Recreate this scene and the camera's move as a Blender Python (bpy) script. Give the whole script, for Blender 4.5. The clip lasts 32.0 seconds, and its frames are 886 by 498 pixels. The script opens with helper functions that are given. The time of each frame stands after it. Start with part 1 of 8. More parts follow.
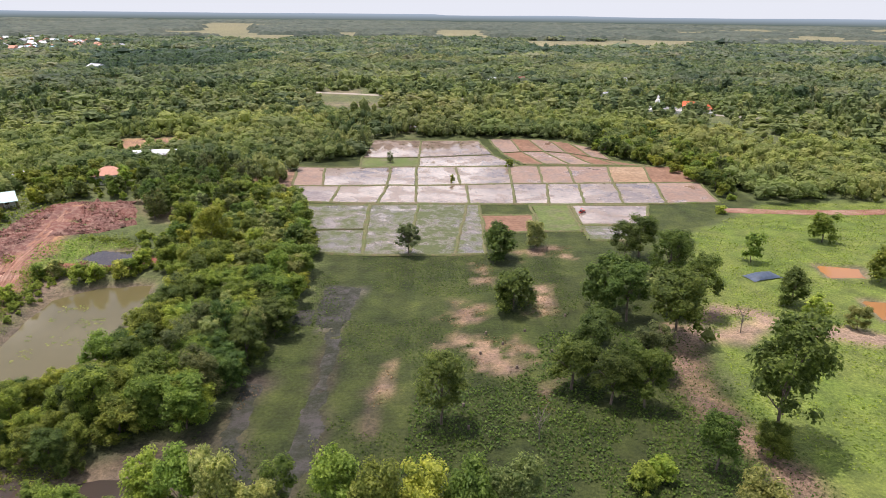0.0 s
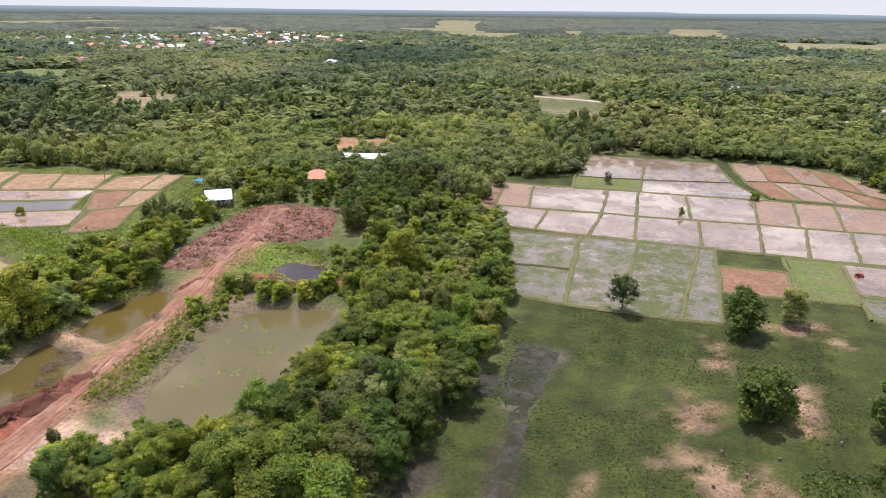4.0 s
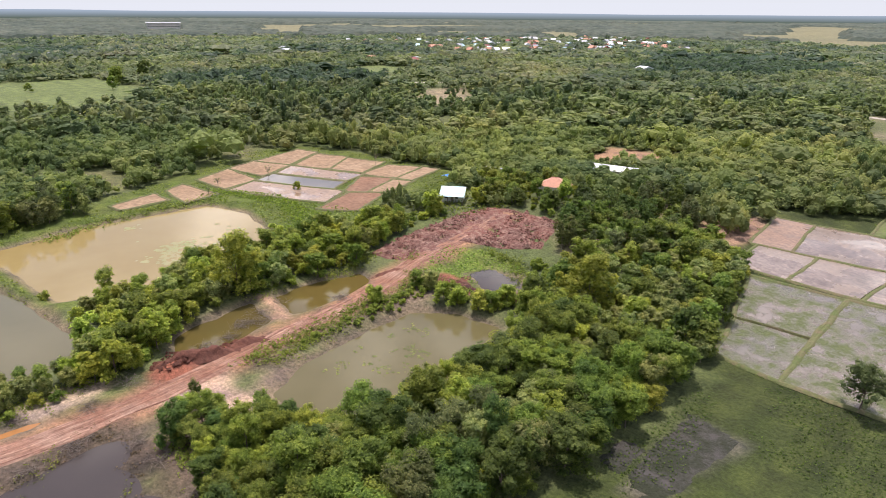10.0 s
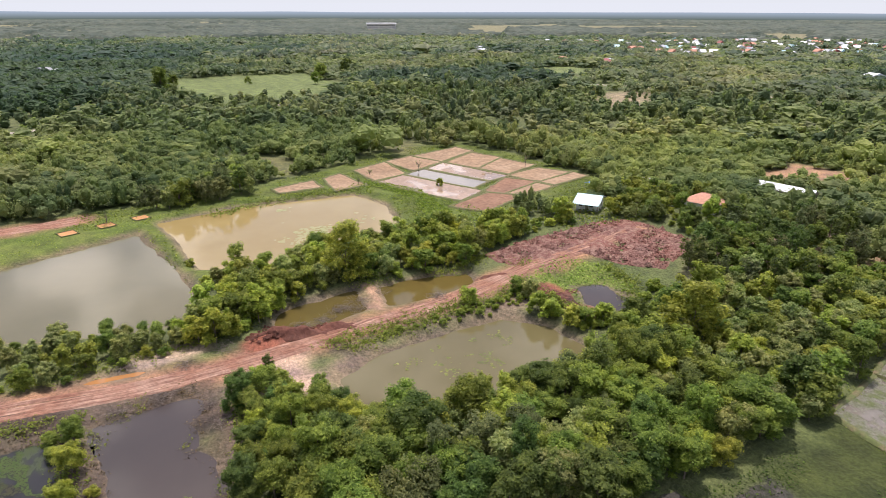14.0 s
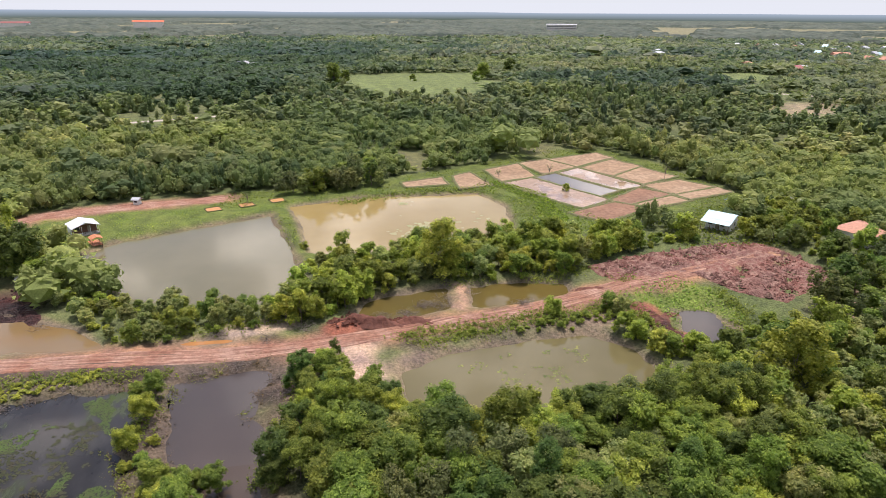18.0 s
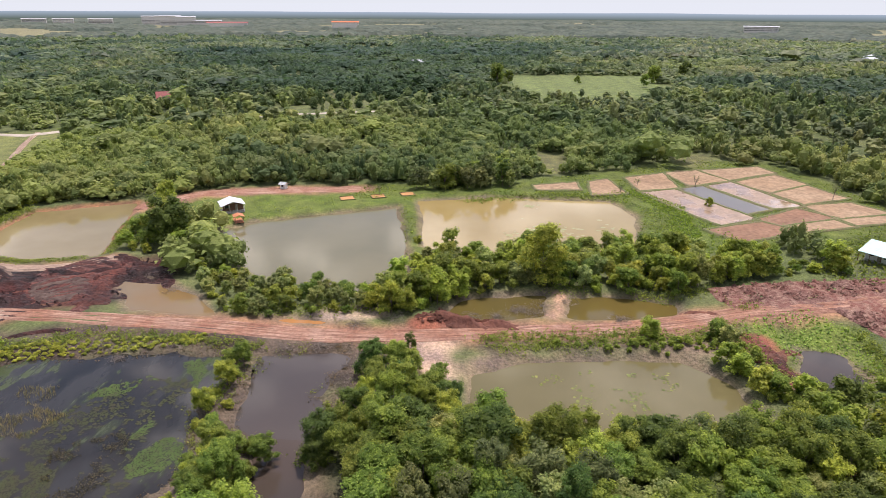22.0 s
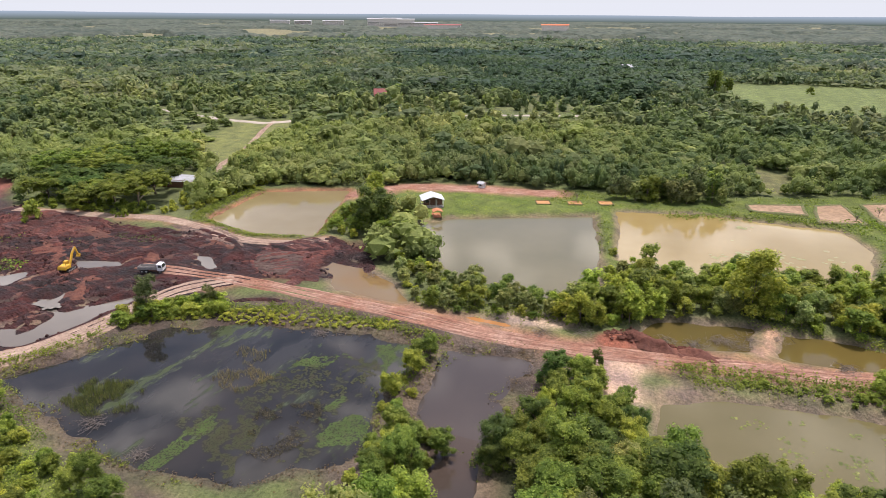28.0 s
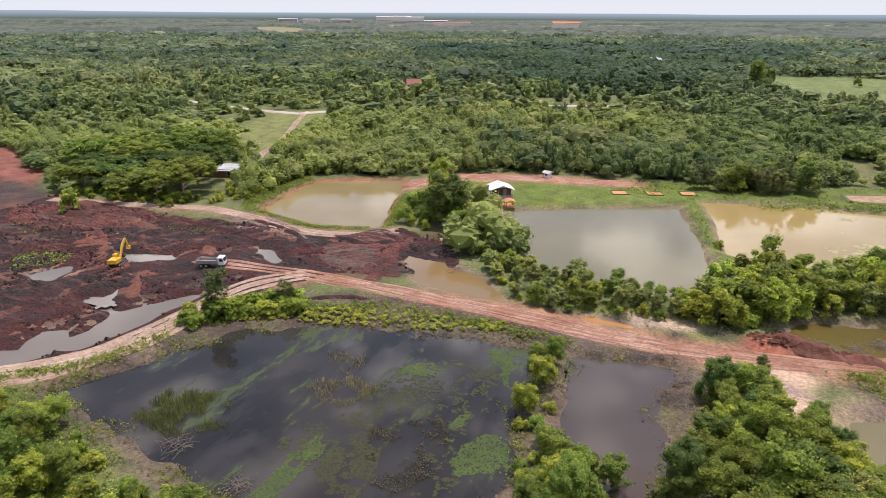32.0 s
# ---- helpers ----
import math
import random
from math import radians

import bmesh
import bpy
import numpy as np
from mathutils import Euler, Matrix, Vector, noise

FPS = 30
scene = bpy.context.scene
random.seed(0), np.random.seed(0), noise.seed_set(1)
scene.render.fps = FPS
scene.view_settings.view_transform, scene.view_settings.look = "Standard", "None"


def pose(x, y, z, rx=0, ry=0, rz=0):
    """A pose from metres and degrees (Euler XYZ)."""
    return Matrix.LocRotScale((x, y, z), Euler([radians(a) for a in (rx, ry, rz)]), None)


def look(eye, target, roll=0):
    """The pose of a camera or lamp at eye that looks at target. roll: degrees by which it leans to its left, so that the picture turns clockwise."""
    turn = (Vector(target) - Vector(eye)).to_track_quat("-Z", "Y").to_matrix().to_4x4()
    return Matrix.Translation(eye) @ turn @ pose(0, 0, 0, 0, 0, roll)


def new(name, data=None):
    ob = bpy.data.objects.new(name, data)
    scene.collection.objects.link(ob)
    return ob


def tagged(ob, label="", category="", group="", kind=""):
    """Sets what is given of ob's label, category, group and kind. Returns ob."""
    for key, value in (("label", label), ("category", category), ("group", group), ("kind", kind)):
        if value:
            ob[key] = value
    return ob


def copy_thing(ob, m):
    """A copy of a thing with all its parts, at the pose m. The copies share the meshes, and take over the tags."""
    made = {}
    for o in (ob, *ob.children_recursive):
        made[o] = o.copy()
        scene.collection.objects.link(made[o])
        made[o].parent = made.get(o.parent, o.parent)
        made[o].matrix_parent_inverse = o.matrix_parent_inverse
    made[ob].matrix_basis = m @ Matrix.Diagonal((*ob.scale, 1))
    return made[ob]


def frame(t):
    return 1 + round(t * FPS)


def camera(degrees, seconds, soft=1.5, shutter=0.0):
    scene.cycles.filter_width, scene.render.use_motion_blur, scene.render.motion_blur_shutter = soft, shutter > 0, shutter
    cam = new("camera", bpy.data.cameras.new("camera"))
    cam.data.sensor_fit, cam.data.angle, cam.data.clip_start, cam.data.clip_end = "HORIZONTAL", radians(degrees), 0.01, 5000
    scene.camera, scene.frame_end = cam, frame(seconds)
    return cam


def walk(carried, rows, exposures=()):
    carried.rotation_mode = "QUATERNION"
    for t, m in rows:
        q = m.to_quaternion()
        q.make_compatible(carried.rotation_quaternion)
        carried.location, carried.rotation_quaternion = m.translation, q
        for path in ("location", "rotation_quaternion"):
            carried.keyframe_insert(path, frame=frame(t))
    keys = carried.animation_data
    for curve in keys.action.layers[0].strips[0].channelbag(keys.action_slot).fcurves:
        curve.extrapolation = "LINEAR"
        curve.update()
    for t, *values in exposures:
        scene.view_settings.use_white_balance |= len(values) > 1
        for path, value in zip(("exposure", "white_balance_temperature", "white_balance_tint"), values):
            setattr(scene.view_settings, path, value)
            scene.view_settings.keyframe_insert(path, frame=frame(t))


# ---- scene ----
EXPOSURE, SUN, SKY = 0.14, 4.0, 0.15
# seconds, x, y, z, heading, tilt, lean
FLIGHT = (
    (0.0, 0.00, -0.00, 57.48, 0.00, -19.96, 0.66),
    (0.5, -0.38, 2.93, 57.67, 2.05, -20.00, 0.70),
    (1.0, -0.82, 6.07, 57.84, 5.07, -20.06, 0.72),
    (1.5, -1.42, 9.73, 57.82, 7.41, -20.07, 0.70),
    (2.0, -2.04, 13.44, 58.00, 9.68, -20.12, 0.72),
    (2.5, -2.89, 17.35, 58.22, 11.91, -20.20, 0.77),
    (3.0, -3.65, 20.97, 58.49, 14.15, -20.25, 0.70),
    (3.5, -4.35, 23.84, 58.66, 16.31, -20.30, 0.67),
    (4.0, -4.87, 26.12, 58.70, 18.79, -20.34, 0.65),
    (4.5, -4.76, 27.74, 58.67, 21.39, -20.34, 0.61),
    (6.5, -0.53, 33.91, 58.58, 30.22, -20.33, 0.48),
    (7.0, 0.89, 35.80, 58.34, 32.39, -20.26, 0.49),
    (7.5, 2.22, 37.65, 58.14, 34.54, -20.22, 0.50),
    (8.0, 3.71, 39.57, 58.13, 36.84, -20.24, 0.49),
    (8.5, 5.35, 41.71, 58.13, 39.35, -20.25, 0.37),
    (9.0, 6.91, 43.72, 58.11, 42.03, -20.24, 0.30),
    (9.5, 8.08, 45.86, 57.70, 44.54, -20.16, 0.36),
    (10.0, 9.33, 47.92, 57.55, 46.88, -20.13, 0.42),
    (10.5, 10.90, 50.04, 57.54, 49.30, -20.12, 0.25),
    (11.0, 12.21, 51.91, 57.59, 51.61, -20.14, 0.21),
    (11.5, 13.19, 53.71, 57.64, 53.81, -20.15, 0.32),
    (12.0, 14.22, 55.86, 57.62, 56.12, -20.16, 0.25),
    (12.5, 15.30, 58.08, 57.70, 58.28, -20.18, 0.22),
    (13.0, 16.25, 59.95, 58.00, 60.30, -20.30, 0.27),
    (13.5, 17.01, 62.14, 57.74, 62.37, -20.20, 0.12),
    (14.0, 17.96, 64.39, 57.57, 64.56, -20.16, 0.10),
    (14.5, 18.80, 66.45, 57.53, 66.68, -20.14, 0.07),
    (16.5, 20.73, 74.49, 57.70, 74.47, -20.21, 0.31),
    (17.0, 21.14, 75.99, 57.58, 76.25, -20.18, 0.31),
    (17.5, 21.23, 77.60, 57.44, 78.05, -20.15, 0.33),
    (18.0, 21.19, 79.37, 57.34, 79.88, -20.14, 0.35),
    (18.5, 21.29, 81.48, 57.25, 81.72, -20.11, 0.34),
    (19.0, 21.19, 83.32, 57.07, 83.52, -20.11, 0.35),
    (19.5, 20.73, 85.02, 56.92, 85.33, -20.12, 0.37),
    (20.0, 20.53, 86.70, 56.83, 87.26, -20.11, 0.33),
    (20.5, 20.57, 88.37, 56.76, 89.43, -20.08, 0.35),
    (21.0, 20.51, 89.96, 56.76, 91.40, -20.06, 0.36),
    (21.5, 20.44, 91.88, 56.82, 93.45, -20.09, 0.33),
    (22.0, 20.28, 93.38, 56.89, 95.39, -20.12, 0.31),
    (22.5, 20.01, 94.80, 56.91, 97.29, -20.11, 0.34),
    (23.0, 19.49, 96.39, 56.74, 99.38, -20.08, 0.38),
    (23.5, 18.84, 97.78, 56.68, 101.36, -20.09, 0.37),
    (24.0, 18.27, 98.99, 56.60, 103.26, -20.08, 0.34),
    (24.5, 17.99, 99.78, 56.50, 105.11, -20.03, 0.38),
    (25.0, 18.04, 99.84, 56.52, 106.75, -20.05, 0.38),
    (25.5, 18.26, 99.35, 56.60, 108.35, -20.02, 0.46),
    (26.0, 18.40, 98.56, 56.78, 109.81, -20.04, 0.35),
    (26.5, 18.66, 97.33, 56.78, 111.07, -20.03, 0.38),
    (28.5, 18.79, 88.90, 56.78, 112.93, -20.00, 0.42),
    (29.0, 18.37, 86.39, 56.89, 113.01, -20.01, 0.42),
    (29.5, 17.72, 83.68, 56.65, 113.09, -19.96, 0.39),
    (30.0, 16.98, 80.89, 55.89, 113.10, -19.94, 0.30),
    (30.5, 15.80, 77.85, 54.44, 113.12, -19.96, 0.29),
    (31.0, 14.19, 74.22, 52.50, 113.17, -19.96, 0.31),
    (31.5, 12.99, 70.93, 50.78, 113.17, -19.95, 0.32),
    (32.0, 12.40, 68.54, 49.53, 113.26, -20.01, 0.31),
)


def drone(x, y, z, heading, tilt, lean):
    a, b = radians(heading), radians(tilt)
    ahead = Vector((-math.sin(a) * math.cos(b), math.cos(a) * math.cos(b), math.sin(b)))
    return look((x, y, z), Vector((x, y, z)) + ahead * 10, lean)


cam = camera(68.94, 32.0, soft=0.7)
walk(cam, [(t, drone(*rest)) for t, *rest in FLIGHT], [(0, EXPOSURE, 6420, 18), (32, EXPOSURE, 6420, 18)])

# ---- world and sun ----
SUN_EL, SUN_AZ = 75.0, 62.0      # degrees above the horizon; degrees from +y towards -x
world = bpy.data.worlds.new("sky")
scene.world = world
world.use_nodes = True
wn, wl = world.node_tree.nodes, world.node_tree.links
wn.clear()
w_out, w_bg = wn.new("ShaderNodeOutputWorld"), wn.new("ShaderNodeBackground")
w_sky = wn.new("ShaderNodeTexSky")
w_sky.sky_type, w_sky.sun_disc = "NISHITA", False
w_sky.sun_elevation, w_sky.sun_rotation = radians(SUN_EL), radians(-SUN_AZ)
w_sky.air_density, w_sky.dust_density, w_sky.ozone_density = 1.0, 3.0, 1.0
w_co, w_map, w_noise, w_ramp, w_mix = (wn.new("ShaderNode" + k) for k in ("TexCoord", "Mapping", "TexNoise", "ValToRGB", "MixRGB"))
w_map.inputs["Scale"].default_value = (1.6, 1.6, 3.6)
w_noise.inputs["Scale"].default_value, w_noise.inputs["Detail"].default_value = 4.2, 5
w_ramp.color_ramp.elements[0].position, w_ramp.color_ramp.elements[1].position = 0.50, 0.63
HAZE = (4.75, 5.05, 5.3, 1)
w_mix.inputs["Color2"].default_value = (12.0, 11.9, 11.8, 1)
wl.new(w_co.outputs["Generated"], w_map.inputs["Vector"])
wl.new(w_map.outputs[0], w_noise.inputs["Vector"])
wl.new(w_noise.outputs["Fac"], w_ramp.inputs[0])
wl.new(w_ramp.outputs[0], w_mix.inputs["Fac"])
wl.new(w_sky.outputs[0], w_mix.inputs["Color1"])
w_sep, w_low, w_haze = wn.new("ShaderNodeSeparateXYZ"), wn.new("ShaderNodeMapRange"), wn.new("ShaderNodeMixRGB")
w_low.inputs["From Min"].default_value, w_low.inputs["From Max"].default_value = 0.02, 0.16
w_low.inputs["To Min"].default_value, w_low.inputs["To Max"].default_value = 1.0, 0.0
w_haze.inputs["Color2"].default_value = HAZE
wl.new(w_co.outputs["Generated"], w_sep.inputs[0])
wl.new(w_sep.outputs["Z"], w_low.inputs["Value"])
wl.new(w_low.outputs[0], w_haze.inputs["Fac"])
wl.new(w_mix.outputs[0], w_haze.inputs["Color1"])
wl.new(w_haze.outputs[0], w_bg.inputs["Color"])
w_bg.inputs["Strength"].default_value = SKY
wl.new(w_bg.outputs[0], w_out.inputs[0])
sun = new("sun", bpy.data.lights.new("sun", "SUN"))
sun.data.energy, sun.data.angle, sun.data.color = SUN, radians(0.6), (1.0, 0.935, 0.885)
_e, _a = radians(SUN_EL), radians(SUN_AZ)
sun.matrix_world = look((-math.sin(_a) * math.cos(_e) * 300, math.cos(_a) * math.cos(_e) * 300, math.sin(_e) * 300), (0, 0, 0))

# ---- materials ----


def material(name):
    m = bpy.data.materials.new(name)
    m.use_nodes = True
    n = m.node_tree.nodes
    return m, n, m.node_tree.links, n["Principled BSDF"]


def noise_fac(n, l, scale, detail=4.0, lo=0.35, hi=0.65, vec=None, rough=0.55):
    t, r = n.new("ShaderNodeTexNoise"), n.new("ShaderNodeMapRange")
    t.inputs["Scale"].default_value, t.inputs["Detail"].default_value, t.inputs["Roughness"].default_value = scale, detail, rough
    r.inputs["From Min"].default_value, r.inputs["From Max"].default_value = lo, hi
    if vec is None:
        vec = n.new("ShaderNodeNewGeometry").outputs["Position"]
    l.new(vec, t.inputs["Vector"])
    l.new(t.outputs["Fac"], r.inputs["Value"])
    return r.outputs[0]


def blend(n, l, fac, a, b, mode="MIX"):
    x = n.new("ShaderNodeMix")
    x.data_type, x.blend_type = "RGBA", mode
    for k, v in ((0, fac), (6, a), (7, b)):
        if isinstance(v, (int, float)):
            x.inputs[k].default_value = v
        elif isinstance(v, tuple):
            x.inputs[k].default_value = (*v, 1)
        else:
            l.new(v, x.inputs[k])
    return x.outputs[2]


def relief(n, l, bsdf, height, strength, distance):
    b = n.new("ShaderNodeBump")
    b.inputs["Strength"].default_value, b.inputs["Distance"].default_value = strength, distance
    l.new(height, b.inputs["Height"])
    l.new(b.outputs[0], bsdf.inputs["Normal"])


def earth(name, a, b, c, big=0.08, fine=0.9, rough=0.9, bump=0.6, depth=0.35, gloss=None):
    """Soil or grass: two tones at field scale, a third in small patches, with relief. gloss: wet patches."""
    m, n, l, s = material(name)
    f1 = noise_fac(n, l, big, 5, 0.38, 0.62)
    f2 = noise_fac(n, l, fine, 6, 0.45, 0.72)
    f3 = noise_fac(n, l, fine * 5, 4, 0.25, 0.75)
    col = blend(n, l, f1, a, b)
    col = blend(n, l, f2, col, c)
    tone = blend(n, l, f3, (0.62, 0.62, 0.62), (1.25, 1.25, 1.25))
    col = blend(n, l, 1.0, col, tone, "MULTIPLY")
    l.new(col, s.inputs["Base Color"])
    s.inputs["Roughness"].default_value = rough
    s.inputs["Specular IOR Level"].default_value = 0.5 if gloss else 0.2
    if gloss is not None:
        wet = noise_fac(n, l, gloss[0], 4, gloss[1], gloss[1] + 0.06)
        r = n.new("ShaderNodeMapRange")
        r.inputs["To Min"].default_value, r.inputs["To Max"].default_value = rough, 0.06
        l.new(wet, r.inputs["Value"])
        l.new(r.outputs[0], s.inputs["Roughness"])
    relief(n, l, s, noise_fac(n, l, fine * 2.2, 6, 0.2, 0.8), bump, depth)
    return m


def water(name, colour, murk, ripple=0.05, tint=None):
    """Turbid standing water: muddy body colour under a smooth surface, with a second tone in drifting patches."""
    m, n, l, s = material(name)
    f = noise_fac(n, l, 0.035, 4, 0.4, 0.65)
    col = blend(n, l, f, colour, murk)
    if tint:
        g = noise_fac(n, l, 0.09, 6, 0.60, 0.70)
        col = blend(n, l, g, col, tint)
    l.new(col, s.inputs["Base Color"])
    s.inputs["Roughness"].default_value = 0.07
    s.inputs["IOR"].default_value = 1.33
    relief(n, l, s, noise_fac(n, l, 2.2, 3, 0.2, 0.8), ripple, 0.04)
    return m


def foliage(name, dark, light, dry=None, dry_at=0.93):
    m, n, l, s = material(name)
    g, o = n.new("ShaderNodeNewGeometry"), n.new("ShaderNodeObjectInfo")
    col = blend(n, l, g.outputs["Random Per Island"], dark, light)
    col = blend(n, l, 1.0, col, blend(n, l, noise_fac(n, l, 4.5, 4, 0.34, 0.66, None, 0.7), (0.60, 0.63, 0.60), (1.40, 1.36, 1.34)), "MULTIPLY")
    col = blend(n, l, 1.0, col, blend(n, l, noise_fac(n, l, 0.75, 2, 0.36, 0.64), (0.68, 0.74, 0.72), (1.28, 1.22, 1.18)), "MULTIPLY")
    hs = n.new("ShaderNodeHueSaturation")
    r1, r2 = n.new("ShaderNodeMapRange"), n.new("ShaderNodeMapRange")
    r1.inputs["To Min"].default_value, r1.inputs["To Max"].default_value = 0.482, 0.526
    r2.inputs["To Min"].default_value, r2.inputs["To Max"].default_value = 0.78, 1.25
    l.new(o.outputs["Random"], r1.inputs["Value"])
    w = n.new("ShaderNodeTexWhiteNoise")
    w.noise_dimensions = "1D"
    l.new(o.outputs["Random"], w.inputs["W"])
    l.new(w.outputs["Value"], r2.inputs["Value"])
    l.new(r1.outputs[0], hs.inputs["Hue"])
    l.new(r2.outputs[0], hs.inputs["Value"])
    l.new(col, hs.inputs["Color"])
    out = blend(n, l, noise_fac(n, l, 0.05, 3, 0.4, 0.6), hs.outputs[0], blend(n, l, 1.0, hs.outputs[0], (1.08, 1.04, 0.86), "MULTIPLY"))
    s.inputs["Roughness"].default_value = 0.55
    s.inputs["Specular IOR Level"].default_value = 0.18
    l.new(out, s.inputs["Base Color"])
    tr, mx = n.new("ShaderNodeBsdfTranslucent"), n.new("ShaderNodeMixShader")
    l.new(blend(n, l, 1.0, out, (1.12, 1.22, 0.72), "MULTIPLY"), tr.inputs["Color"])
    mx.inputs[0].default_value = 0.48
    l.new(s.outputs[0], mx.inputs[1])
    l.new(tr.outputs[0], mx.inputs[2])
    l.new(mx.outputs[0], n["Material Output"].inputs["Surface"])
    return m


def plain(name, colour, rough=0.6, metal=0.0, scale=3.0, spread=0.25, bump=0.0):
    m, n, l, s = material(name)
    f = noise_fac(n, l, scale, 5, 0.3, 0.7, n.new("ShaderNodeTexCoord").outputs["Object"])
    lo = tuple(c * (1 - spread) for c in colour)
    hi = tuple(min(1, c * (1 + spread * 0.5)) for c in colour)
    l.new(blend(n, l, f, lo, hi), s.inputs["Base Color"])
    s.inputs["Roughness"].default_value, s.inputs["Metallic"].default_value = rough, metal
    if bump:
        relief(n, l, s, f, bump, 0.02)
    return m


def ground_material():
    """Open ground and woodland floor; the tint of each region comes from the mesh, the grain from noise."""
    m, n, l, s = material("ground_soil")
    at = n.new("ShaderNodeAttribute")
    at.attribute_name = "soil"
    f1 = noise_fac(n, l, 0.22, 6, 0.35, 0.65)
    f2 = noise_fac(n, l, 1.7, 6, 0.3, 0.7)
    t1 = blend(n, l, f1, (0.72, 0.72, 0.78), (1.22, 1.2, 1.08))
    t2 = blend(n, l, f2, (0.62, 0.66, 0.62), (1.3, 1.26, 1.3))
    t3 = blend(n, l, noise_fac(n, l, 7.5, 4, 0.3, 0.7, None, 0.7), (0.62, 0.64, 0.62), (1.36, 1.34, 1.36))
    col = blend(n, l, 1.0, blend(n, l, 1.0, at.outputs["Color"], t1, "MULTIPLY"), t2, "MULTIPLY")
    col = blend(n, l, 1.0, col, t3, "MULTIPLY")
    l.new(col, s.inputs["Base Color"])
    s.inputs["Roughness"].default_value = 0.92
    s.inputs["Specular IOR Level"].default_value = 0.25
    relief(n, l, s, f2, 0.7, 0.3)
    return m


M_GROUND = ground_material()


def track_material(name, a, b, c):
    """Driven earth: streaks along the way, wheel lines and patches."""
    m, n, l, s = material(name)
    at, mp = n.new("ShaderNodeAttribute"), n.new("ShaderNodeMapping")
    at.attribute_name = "lane"
    mp.inputs["Scale"].default_value = (6.0, 0.10, 1)
    l.new(at.outputs["Vector"], mp.inputs["Vector"])
    f1 = noise_fac(n, l, 1.0, 6, 0.40, 0.72, mp.outputs[0], 0.65)
    f2 = noise_fac(n, l, 0.14, 5, 0.4, 0.62)
    f3 = noise_fac(n, l, 1.6, 6, 0.3, 0.7)
    col = blend(n, l, f1, blend(n, l, f2, a, b), c)
    col = blend(n, l, 1.0, col, blend(n, l, f3, (0.72, 0.72, 0.72), (1.15, 1.15, 1.15)), "MULTIPLY")
    l.new(col, s.inputs["Base Color"])
    s.inputs["Roughness"].default_value = 0.95
    s.inputs["Specular IOR Level"].default_value = 0.2
    relief(n, l, s, f1, 0.9, 0.3)
    return m


M_ROAD = track_material("road_laterite", (0.34, 0.178, 0.118), (0.46, 0.300, 0.220), (0.165, 0.066, 0.044))
M_SAND = track_material("sand_track", (0.38, 0.27, 0.20), (0.46, 0.35, 0.265), (0.23, 0.150, 0.108))


def mud_material(name, dark, red, pale):
    """Churned mud: dark and red tones, pale scraped streaks, a wet sheen in places."""
    m, n, l, s = material(name)
    g, mp = n.new("ShaderNodeNewGeometry"), n.new("ShaderNodeMapping")
    mp.inputs["Rotation"].default_value = (0, 0, -0.55)
    mp.inputs["Scale"].default_value = (1.5, 0.16, 1)
    l.new(g.outputs["Position"], mp.inputs["Vector"])
    f1 = noise_fac(n, l, 0.07, 5, 0.42, 0.60)
    f2 = noise_fac(n, l, 0.55, 7, 0.50, 0.68, mp.outputs[0], 0.65)
    f3 = noise_fac(n, l, 1.9, 6, 0.28, 0.72)
    f4 = noise_fac(n, l, 0.33, 6, 0.44, 0.58)
    col = blend(n, l, f1, dark, red)
    col = blend(n, l, f4, col, blend(n, l, 1.0, col, (0.55, 0.58, 0.62), "MULTIPLY"))
    col = blend(n, l, f2, col, pale)
    col = blend(n, l, 1.0, col, blend(n, l, f3, (0.55, 0.55, 0.55), (1.35, 1.35, 1.35)), "MULTIPLY")
    l.new(col, s.inputs["Base Color"])
    r = n.new("ShaderNodeMapRange")
    s.inputs["Specular IOR Level"].default_value = 0.2
    r.inputs["To Min"].default_value, r.inputs["To Max"].default_value = 0.95, 0.6
    l.new(f4, r.inputs["Value"])
    l.new(r.outputs[0], s.inputs["Roughness"])
    relief(n, l, s, blend(n, l, 0.5, f3, f2), 1.0, 0.7)
    return m


M_CHURN = mud_material("churned_mud", (0.033, 0.023, 0.021), (0.074, 0.025, 0.021), (0.110, 0.053, 0.046))
M_SANDMUD = mud_material("sandy_mud", (0.17, 0.115, 0.088), (0.25, 0.17, 0.13), (0.36, 0.26, 0.20))
M_SPOIL = mud_material("red_spoil", (0.085, 0.036, 0.030), (0.155, 0.056, 0.042), (0.215, 0.100, 0.080))
M_REDMUD = earth("red_mud", (0.128, 0.048, 0.032), (0.100, 0.048, 0.035), (0.175, 0.074, 0.048), 0.055, 0.28, 0.85, 0.9, 0.5)
M_CLOD = earth("ploughed_clods", (0.215, 0.095, 0.072), (0.17, 0.09, 0.072), (0.33, 0.21, 0.16), 0.09, 0.7, 0.95, 1.0, 0.5)
M_DARKMUD = earth("dark_mud", (0.066, 0.040, 0.033), (0.092, 0.058, 0.046), (0.128, 0.090, 0.072), 0.06, 0.4, 0.7, 0.8, 0.4)
M_PADDYWET = earth("paddy_flooded", (0.275, 0.215, 0.170), (0.23, 0.172, 0.130), (0.15, 0.112, 0.084), 0.07, 0.22, 0.35, 0.1, 0.03, (0.11, 0.44))
M_PADDYMUD = earth("paddy_mud", (0.28, 0.185, 0.13), (0.23, 0.145, 0.10), (0.19, 0.145, 0.12), 0.05, 0.2, 0.6, 0.25, 0.05, (0.07, 0.58))
